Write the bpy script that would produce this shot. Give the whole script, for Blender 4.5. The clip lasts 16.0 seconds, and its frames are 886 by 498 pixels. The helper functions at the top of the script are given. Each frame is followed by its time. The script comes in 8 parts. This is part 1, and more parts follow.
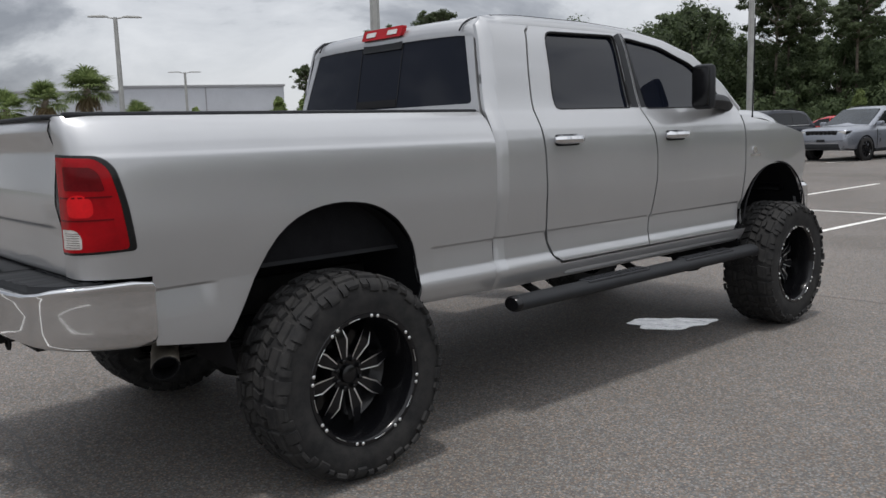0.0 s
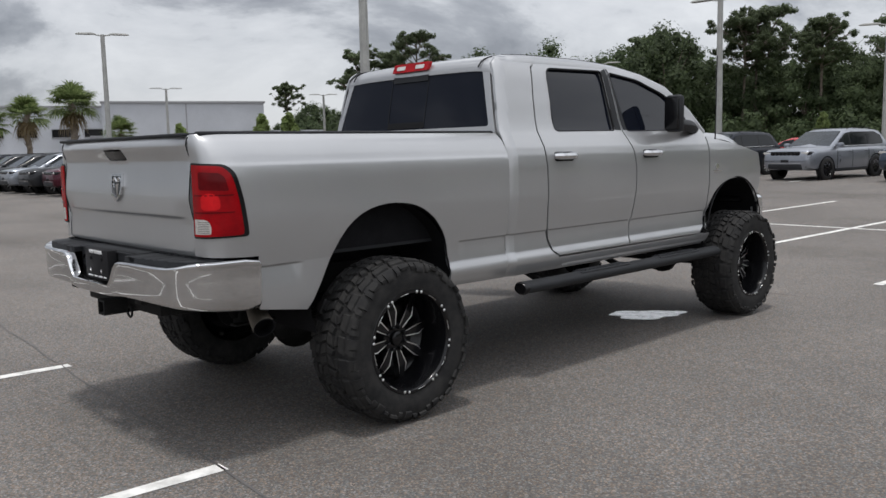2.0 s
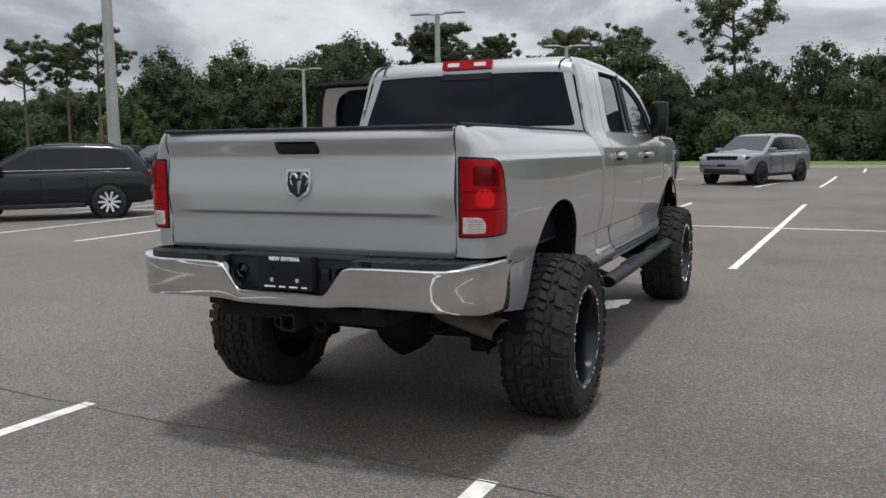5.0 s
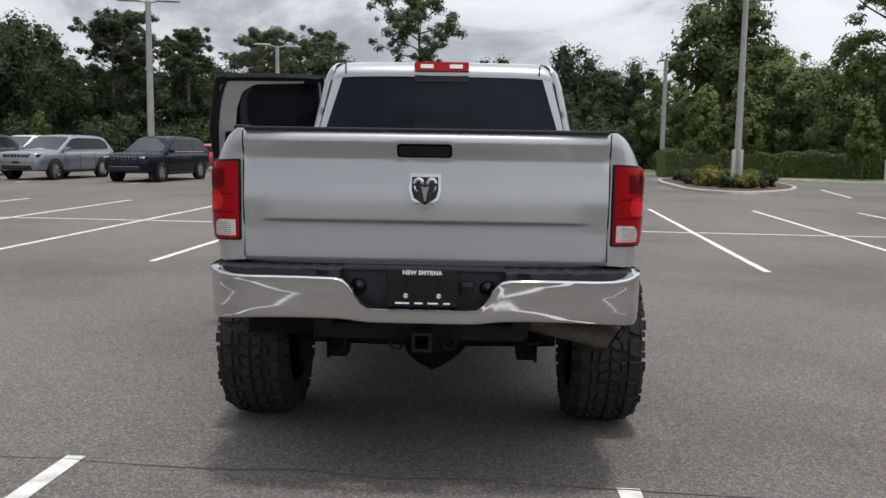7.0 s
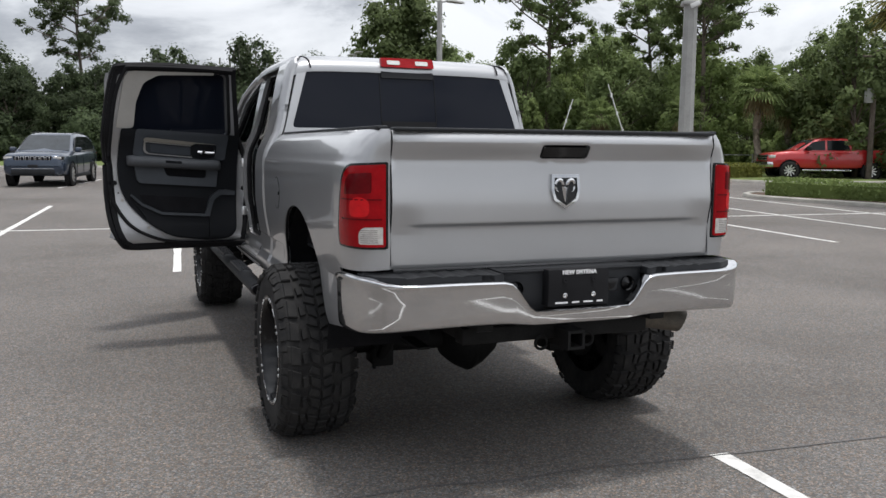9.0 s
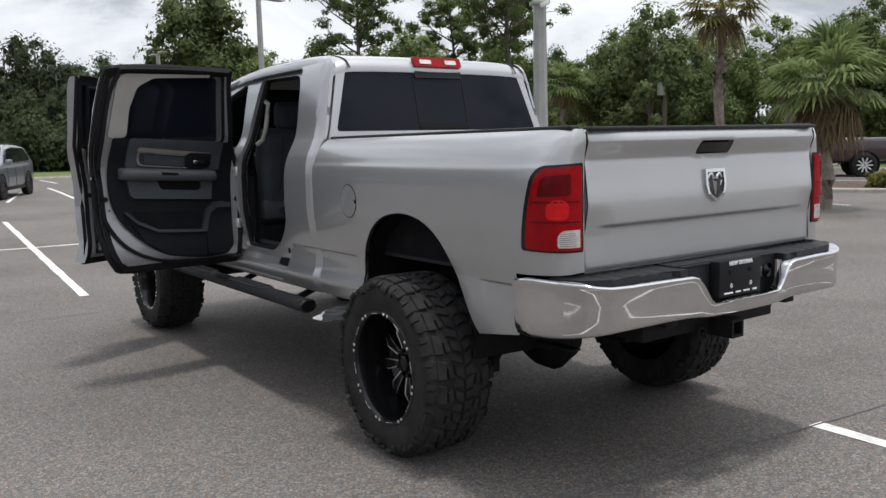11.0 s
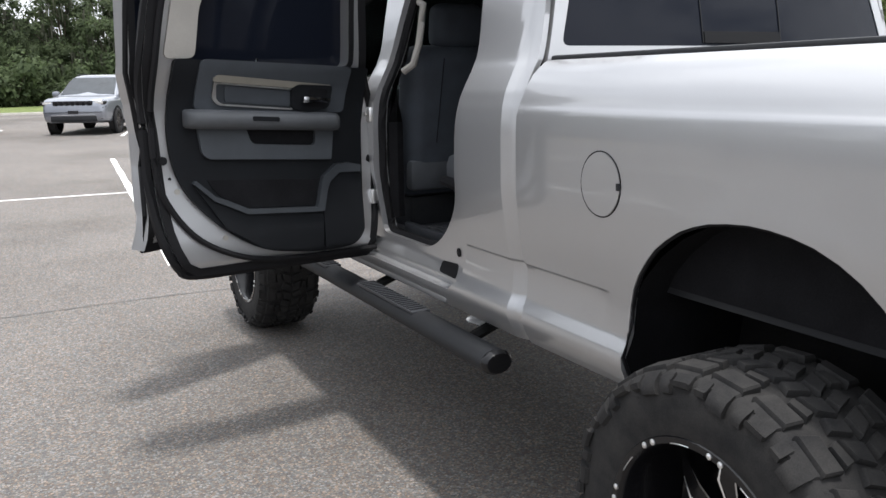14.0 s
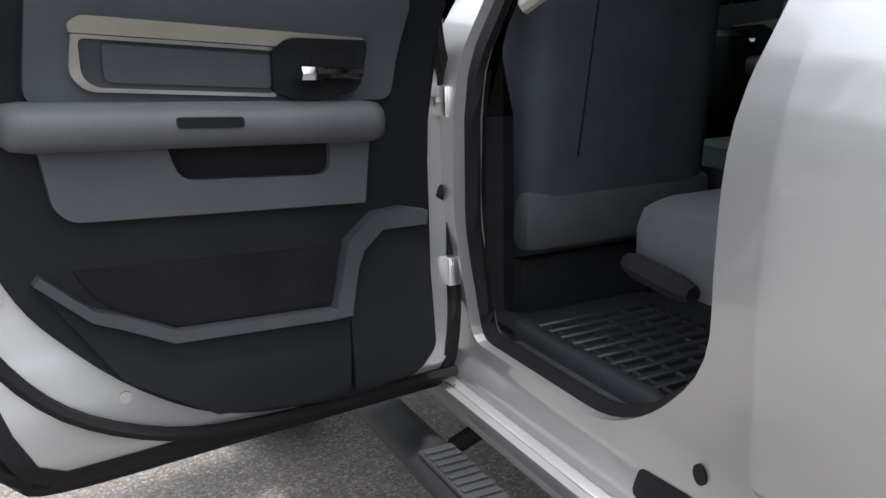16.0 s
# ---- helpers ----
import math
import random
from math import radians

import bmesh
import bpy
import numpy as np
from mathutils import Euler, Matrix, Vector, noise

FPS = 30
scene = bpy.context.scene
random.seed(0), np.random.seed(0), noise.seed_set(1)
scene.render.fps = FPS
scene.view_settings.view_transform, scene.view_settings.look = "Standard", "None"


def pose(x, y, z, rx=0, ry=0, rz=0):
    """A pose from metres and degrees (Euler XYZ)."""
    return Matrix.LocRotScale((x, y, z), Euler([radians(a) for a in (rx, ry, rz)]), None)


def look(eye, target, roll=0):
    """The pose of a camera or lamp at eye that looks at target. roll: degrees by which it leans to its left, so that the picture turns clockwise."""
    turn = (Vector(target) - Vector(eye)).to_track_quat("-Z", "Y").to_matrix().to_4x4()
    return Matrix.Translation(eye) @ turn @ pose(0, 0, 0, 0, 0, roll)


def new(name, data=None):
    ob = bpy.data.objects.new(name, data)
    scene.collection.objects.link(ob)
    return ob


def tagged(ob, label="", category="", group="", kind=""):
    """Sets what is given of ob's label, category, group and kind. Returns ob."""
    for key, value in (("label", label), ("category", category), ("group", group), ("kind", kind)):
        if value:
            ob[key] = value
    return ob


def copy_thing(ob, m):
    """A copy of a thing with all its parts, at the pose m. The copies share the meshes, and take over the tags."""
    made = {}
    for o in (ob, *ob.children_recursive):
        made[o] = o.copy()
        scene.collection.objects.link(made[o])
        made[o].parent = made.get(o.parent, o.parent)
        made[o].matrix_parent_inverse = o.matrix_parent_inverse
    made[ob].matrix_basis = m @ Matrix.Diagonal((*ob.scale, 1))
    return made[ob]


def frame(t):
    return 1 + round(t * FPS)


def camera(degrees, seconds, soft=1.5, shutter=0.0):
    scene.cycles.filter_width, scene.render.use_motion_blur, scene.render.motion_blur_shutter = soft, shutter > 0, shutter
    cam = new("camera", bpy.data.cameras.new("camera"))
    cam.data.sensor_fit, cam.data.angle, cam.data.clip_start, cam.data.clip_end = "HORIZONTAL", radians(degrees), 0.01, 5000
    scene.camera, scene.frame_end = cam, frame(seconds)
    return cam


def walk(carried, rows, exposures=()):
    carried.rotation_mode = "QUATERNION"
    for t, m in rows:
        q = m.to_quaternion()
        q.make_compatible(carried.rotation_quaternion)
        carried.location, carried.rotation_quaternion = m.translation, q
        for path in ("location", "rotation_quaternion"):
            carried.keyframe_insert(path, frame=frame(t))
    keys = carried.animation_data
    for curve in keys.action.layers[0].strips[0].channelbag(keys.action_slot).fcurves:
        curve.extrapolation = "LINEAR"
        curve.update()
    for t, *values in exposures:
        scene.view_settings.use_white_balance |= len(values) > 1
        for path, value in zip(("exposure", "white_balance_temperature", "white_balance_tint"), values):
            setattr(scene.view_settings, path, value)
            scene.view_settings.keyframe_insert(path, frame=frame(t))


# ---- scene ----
cam = camera(55.6, 16.0)
PATH = [
    (0, (4.083, -1.011, 1.542), (2.603, 0.307, 1.267), -1.8),
    (0.5, (4.322, -1.323, 1.551), (2.855, 0.017, 1.323), -1.9),
    (1, (4.489, -1.618, 1.557), (3.008, -0.293, 1.329), -1.9),
    (1.5, (4.636, -1.787, 1.534), (3.173, -0.444, 1.304), -1.6),
    (2, (4.652, -1.949, 1.543), (3.212, -0.581, 1.308), -1.3),
    (2.5, (4.444, -2.284, 1.552), (3.04, -0.879, 1.316), -1.2),
    (3, (4.135, -2.54, 1.535), (2.864, -1.014, 1.297), -1.0),
    (3.2, (3.975, -2.628, 1.525), (2.746, -1.068, 1.286), -1.0),
    (5.5, (1.782, -3.65, 1.544), (1.172, -1.76, 1.309), -0.2),
    (6, (1.256, -3.729, 1.552), (0.86, -1.782, 1.317), 0.4),
    (6.5, (0.714, -3.822, 1.561), (0.482, -1.849, 1.328), 0.7),
    (7, (0.184, -3.773, 1.552), (0.131, -1.787, 1.321), 0.9),
    (7.5, (-0.375, -3.734, 1.556), (-0.209, -1.755, 1.322), 0.9),
    (8, (-0.884, -3.637, 1.548), (-0.531, -1.683, 1.31), 1.0),
    (8.5, (-1.402, -3.504, 1.541), (-0.858, -1.593, 1.305), 1.1),
    (9, (-1.901, -3.376, 1.566), (-1.179, -1.526, 1.327), 0.5),
    (11.5, (-3.382, -2.256, 1.592), (-2.181, -0.681, 1.318), -1.3),
    (12, (-3.338, -2.011, 1.567), (-2.11, -0.464, 1.253), -0.9),
    (12.5, (-3.105, -1.601, 1.588), (-1.991, 0.024, 1.243), -0.8),
    (13, (-2.91, -1.137, 1.568), (-1.909, 0.555, 1.202), -1.3),
    (13.5, (-2.697, -0.688, 1.561), (-1.745, 1.031, 1.186), -1.8),
    (14, (-2.477, -0.191, 1.585), (-1.573, 1.549, 1.192), -1.1),
    (14.5, (-2.289, 0.349, 1.591), (-1.42, 2.106, 1.194), -1.3),
    (15, (-2.062, 0.879, 1.611), (-1.283, 2.67, 1.181), -1.5),
    (15.5, (-1.932, 1.389, 1.618), (-1.129, 3.157, 1.138), -1.5),
    (16, (-1.767, 1.81, 1.585), (-0.922, 3.552, 1.083), -1.5),
]
walk(cam, [(t, look(*p)) for t, *p in PATH], exposures=[(0.0, 0.6, 6320, 10), (5.5, 0.62, 6320, 10), (9.0, 0.79, 6320, 10), (11.5, 0.85, 6320, 10), (12.3, 1.0, 6350, 10), (13.0, 1.38, 6350, 10), (13.5, 1.55, 6350, 10), (14.0, 1.62, 6350, 10), (14.5, 1.58, 6350, 10), (15.5, 1.92, 6350, 10), (16.0, 2.2, 6350, 10)])

# ---------------------------------------------------------------- world and light
SUN_ELEVATION, SUN_AZIMUTH = radians(82.0), radians(150.0)

world = bpy.data.worlds.new("overcast_sky")
scene.world = world
world.use_nodes = True


def node(tree, kind, **values):
    n = tree.nodes.new(kind)
    for key, value in values.items():
        n.inputs[key.replace("_", " ")].default_value = value
    return n


def ramp(tree, stops):
    n = tree.nodes.new("ShaderNodeValToRGB")
    while len(n.color_ramp.elements) < len(stops):
        n.color_ramp.elements.new(0.5)
    for e, (p, c) in zip(n.color_ramp.elements, stops):
        e.position, e.color = p, (*c, 1)
    return n


def build_sky():
    tree = world.node_tree
    tree.nodes.clear()
    link = tree.links.new
    out = tree.nodes.new("ShaderNodeOutputWorld")
    coord = tree.nodes.new("ShaderNodeTexCoord")
    sep = tree.nodes.new("ShaderNodeSeparateXYZ")
    link(coord.outputs["Generated"], sep.inputs[0])
    # heaped clouds: flattened a little towards the horizon
    div = tree.nodes.new("ShaderNodeVectorMath")
    div.operation = "MULTIPLY"
    div.inputs[1].default_value = (1.0, 1.0, 2.1)
    link(coord.outputs["Generated"], div.inputs[0])
    big = node(tree, "ShaderNodeTexNoise", Scale=3.1, Detail=10.0, Roughness=0.59, Distortion=0.4)
    link(div.outputs[0], big.inputs["Vector"])
    clouds = ramp(tree, [(0.40, (0.34, 0.352, 0.382)), (0.475, (0.48, 0.492, 0.522)), (0.545, (0.77, 0.78, 0.802)), (0.65, (0.92, 0.925, 0.938))])
    # an overcast sky is brighter overhead than at the horizon
    zen = tree.nodes.new("ShaderNodeMapRange")
    zen.inputs["From Min"].default_value, zen.inputs["From Max"].default_value = 0.0, 1.0
    zen.inputs["To Min"].default_value, zen.inputs["To Max"].default_value = 0.92, 1.90
    link(sep.outputs["Z"], zen.inputs["Value"])
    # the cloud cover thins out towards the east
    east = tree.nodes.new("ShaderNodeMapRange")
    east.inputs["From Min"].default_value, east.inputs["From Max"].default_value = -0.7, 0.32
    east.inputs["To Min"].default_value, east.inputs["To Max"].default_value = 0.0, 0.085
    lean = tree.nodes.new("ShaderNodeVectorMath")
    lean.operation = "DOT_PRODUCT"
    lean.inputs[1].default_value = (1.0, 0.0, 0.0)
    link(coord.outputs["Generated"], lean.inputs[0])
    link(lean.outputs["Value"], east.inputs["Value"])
    thin = tree.nodes.new("ShaderNodeMath")
    thin.operation = "ADD"
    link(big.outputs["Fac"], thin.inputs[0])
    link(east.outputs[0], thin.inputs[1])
    link(thin.outputs[0], clouds.inputs[0])
    mul = tree.nodes.new("ShaderNodeMixRGB")
    mul.blend_type = "MULTIPLY"
    mul.inputs[0].default_value = 1.0
    link(clouds.outputs[0], mul.inputs[1])
    link(zen.outputs[0], mul.inputs[2])
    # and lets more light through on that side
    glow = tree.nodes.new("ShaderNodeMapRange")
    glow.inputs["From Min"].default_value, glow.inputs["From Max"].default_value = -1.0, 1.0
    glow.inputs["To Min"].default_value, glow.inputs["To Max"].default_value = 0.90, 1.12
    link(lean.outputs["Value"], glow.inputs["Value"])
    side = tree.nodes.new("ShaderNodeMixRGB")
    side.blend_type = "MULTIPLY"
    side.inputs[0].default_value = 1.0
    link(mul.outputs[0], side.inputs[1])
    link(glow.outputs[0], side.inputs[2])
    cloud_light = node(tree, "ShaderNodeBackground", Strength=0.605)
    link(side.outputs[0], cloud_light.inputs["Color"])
    sky = tree.nodes.new("ShaderNodeTexSky")
    sky.sky_type, sky.sun_disc = "NISHITA", False
    sky.sun_elevation, sky.sun_rotation = SUN_ELEVATION, SUN_AZIMUTH
    blue = node(tree, "ShaderNodeBackground", Strength=0.05)
    link(sky.outputs[0], blue.inputs["Color"])
    add = tree.nodes.new("ShaderNodeMixShader")
    add.inputs[0].default_value = 0.12
    link(cloud_light.outputs[0], add.inputs[1])
    link(blue.outputs[0], add.inputs[2])
    link(add.outputs[0], out.inputs[0])


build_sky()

sun = new("sun", bpy.data.lights.new("sun", "SUN"))
sun.data.energy, sun.data.angle, sun.data.color = 1.22, radians(6.0), (1.0, 0.955, 0.905)
sun.matrix_world = look((Vector((math.sin(SUN_AZIMUTH) * math.cos(SUN_ELEVATION), math.cos(SUN_AZIMUTH) * math.cos(SUN_ELEVATION), math.sin(SUN_ELEVATION))) * 60), (0, 0, 0))


# ---------------------------------------------------------------- materials
def pbr(name, col, rough=0.5, metal=0.0, var=0.12, scale=6.0, fine=90.0, bump=0.0, coat=0.0, coat_rough=0.06, tint=None, spec=0.5, rvar=0.08, dist=0.004):
    """A surface with variation at two scales; tint: a second colour in large stains."""
    m = bpy.data.materials.new(name)
    m.use_nodes = True
    t = m.node_tree
    b = t.nodes["Principled BSDF"]
    link = t.links.new
    co = t.nodes.new("ShaderNodeTexCoord")
    n1 = node(t, "ShaderNodeTexNoise", Scale=scale, Detail=5.0, Roughness=0.6)
    n2 = node(t, "ShaderNodeTexNoise", Scale=fine, Detail=3.0, Roughness=0.6)
    link(co.outputs["Object"], n1.inputs["Vector"])
    link(co.outputs["Object"], n2.inputs["Vector"])
    lo = tuple(c * (1 - var) for c in col)
    hi = tuple(min(1, c * (1 + var)) for c in (tint or col))
    r = ramp(t, [(0.3, lo), (0.7, hi)])
    link(n1.outputs["Fac"], r.inputs[0])
    mx = t.nodes.new("ShaderNodeMixRGB")
    mx.blend_type = "OVERLAY"
    mx.inputs[0].default_value = min(1.0, var * 1.6)
    link(r.outputs[0], mx.inputs[1])
    link(n2.outputs["Fac"], mx.inputs[2])
    link(mx.outputs[0], b.inputs["Base Color"])
    mr = t.nodes.new("ShaderNodeMapRange")
    mr.inputs["To Min"].default_value, mr.inputs["To Max"].default_value = max(0, rough - rvar), min(1, rough + rvar)
    link(n1.outputs["Fac"], mr.inputs["Value"])
    link(mr.outputs[0], b.inputs["Roughness"])
    b.inputs["Metallic"].default_value = metal
    b.inputs["Specular IOR Level"].default_value = spec
    b.inputs["Coat Weight"].default_value, b.inputs["Coat Roughness"].default_value = coat, coat_rough
    if bump:
        bn = node(t, "ShaderNodeBump", Strength=bump, Distance=dist)
        link(n2.outputs["Fac"], bn.inputs["Height"])
        link(bn.outputs[0], b.inputs["Normal"])
    return m


def tinted_glass(name, tint, gloss=0.02, ior=1.3):
    m = bpy.data.materials.new(name)
    m.use_nodes = True
    t = m.node_tree
    t.nodes.clear()
    link = t.links.new
    out = t.nodes.new("ShaderNodeOutputMaterial")
    tr = node(t, "ShaderNodeBsdfTransparent" if max(tint) > 0.1 else "ShaderNodeBsdfDiffuse", Color=(*tint, 1))
    gl = node(t, "ShaderNodeBsdfGlossy", Color=(1, 1, 1, 1), Roughness=gloss)
    fr = node(t, "ShaderNodeFresnel", IOR=ior)
    mx = t.nodes.new("ShaderNodeMixShader")
    link(fr.outputs[0], mx.inputs[0])
    link(tr.outputs[0], mx.inputs[1])
    link(gl.outputs[0], mx.inputs[2])
    link(mx.outputs[0], out.inputs[0])
    return m


def asphalt():
    """Worn parking-lot asphalt: pale stones in a grey binder, broad stains and tyre-polished lanes."""
    m = pbr("worn_asphalt", (0.155, 0.150, 0.147), 0.86, 0, 0.10, 0.5, 420.0, 0.36, dist=0.003)
    t = m.node_tree
    link = t.links.new
    b = t.nodes["Principled BSDF"]
    co = t.nodes["Texture Coordinate"]
    vor = node(t, "ShaderNodeTexVoronoi", Scale=105.0)
    link(co.outputs["Object"], vor.inputs["Vector"])
    grey = t.nodes.new("ShaderNodeSeparateColor")
    link(vor.outputs["Color"], grey.inputs[0])
    chip = ramp(t, [(0.0, (0.105, 0.096, 0.088)), (0.40, (0.152, 0.140, 0.130)), (0.78, (0.208, 0.192, 0.177)), (1.0, (0.315, 0.29, 0.265))])
    link(grey.outputs[0], chip.inputs[0])
    warm = ramp(t, [(0.25, (0.90, 0.98, 1.06)), (0.55, (1.0, 1.0, 1.0)), (0.9, (1.18, 1.0, 0.86))])
    link(grey.outputs[1], warm.inputs[0])
    hue = t.nodes.new("ShaderNodeMixRGB")
    hue.blend_type, hue.inputs[0].default_value = "MULTIPLY", 1.0
    link(chip.outputs[0], hue.inputs[1])
    link(warm.outputs[0], hue.inputs[2])
    binder = ramp(t, [(0.35, (1.0, 1.0, 1.0)), (0.62, (0.78, 0.78, 0.78))])
    link(vor.outputs["Distance"], binder.inputs[0])
    stone = t.nodes.new("ShaderNodeMixRGB")
    stone.blend_type, stone.inputs[0].default_value = "MULTIPLY", 1.0
    link(hue.outputs[0], stone.inputs[1])
    link(binder.outputs[0], stone.inputs[2])
    wide = node(t, "ShaderNodeTexNoise", Scale=0.22, Detail=6.0, Roughness=0.62)
    link(co.outputs["Object"], wide.inputs["Vector"])
    stain = ramp(t, [(0.33, (0.62, 0.605, 0.585)), (0.5, (0.89, 0.89, 0.885)), (0.66, (1.06, 1.05, 1.03))])
    link(wide.outputs["Fac"], stain.inputs[0])
    mid = node(t, "ShaderNodeTexNoise", Scale=26.0, Detail=4.0, Roughness=0.7)
    link(co.outputs["Object"], mid.inputs["Vector"])
    blot = ramp(t, [(0.3, (0.86, 0.86, 0.86)), (0.7, (1.13, 1.13, 1.13))])
    link(mid.outputs["Fac"], blot.inputs[0])
    a = t.nodes.new("ShaderNodeMixRGB")
    a.blend_type, a.inputs[0].default_value = "MULTIPLY", 1.0
    link(stone.outputs[0], a.inputs[1])
    link(stain.outputs[0], a.inputs[2])
    c = t.nodes.new("ShaderNodeMixRGB")
    c.blend_type, c.inputs[0].default_value = "MULTIPLY", 1.0
    link(a.outputs[0], c.inputs[1])
    link(blot.outputs[0], c.inputs[2])
    link(c.outputs[0], b.inputs["Base Color"])
    return m


def silver_paint(name, col, rough=0.345, metal=0.64):
    m = pbr(name, col, rough, metal, 0.03, 1.6, 700.0, 0.0, coat=1.0, coat_rough=0.04, rvar=0.03)
    return m


def leaf_material(name, dark, light):
    m = bpy.data.materials.new(name)
    m.use_nodes = True
    t = m.node_tree
    b = t.nodes["Principled BSDF"]
    link = t.links.new
    g = t.nodes.new("ShaderNodeNewGeometry")
    r = ramp(t, [(0.0, dark), (1.0, light)])
    link(g.outputs["Random Per Island"], r.inputs[0])
    o = t.nodes.new("ShaderNodeObjectInfo")
    hs = node(t, "ShaderNodeHueSaturation", Saturation=0.92)
    mr = t.nodes.new("ShaderNodeMapRange")
    mr.inputs["To Min"].default_value, mr.inputs["To Max"].default_value = 0.75, 1.25
    link(o.outputs["Random"], mr.inputs["Value"])
    link(mr.outputs[0], hs.inputs["Value"])
    link(r.outputs[0], hs.inputs["Color"])
    link(hs.outputs[0], b.inputs["Base Color"])
    b.inputs["Roughness"].default_value = 0.65
    b.inputs["Specular IOR Level"].default_value = 0.2
    tl = t.nodes.new("ShaderNodeBsdfTranslucent")
    link(hs.outputs[0], tl.inputs["Color"])
    mx = t.nodes.new("ShaderNodeMixShader")
    mx.inputs[0].default_value = 0.5
    link(b.outputs[0], mx.inputs[1])
    link(tl.outputs[0], mx.inputs[2])
    link(mx.outputs[0], t.nodes["Material Output"].inputs["Surface"])
    return m


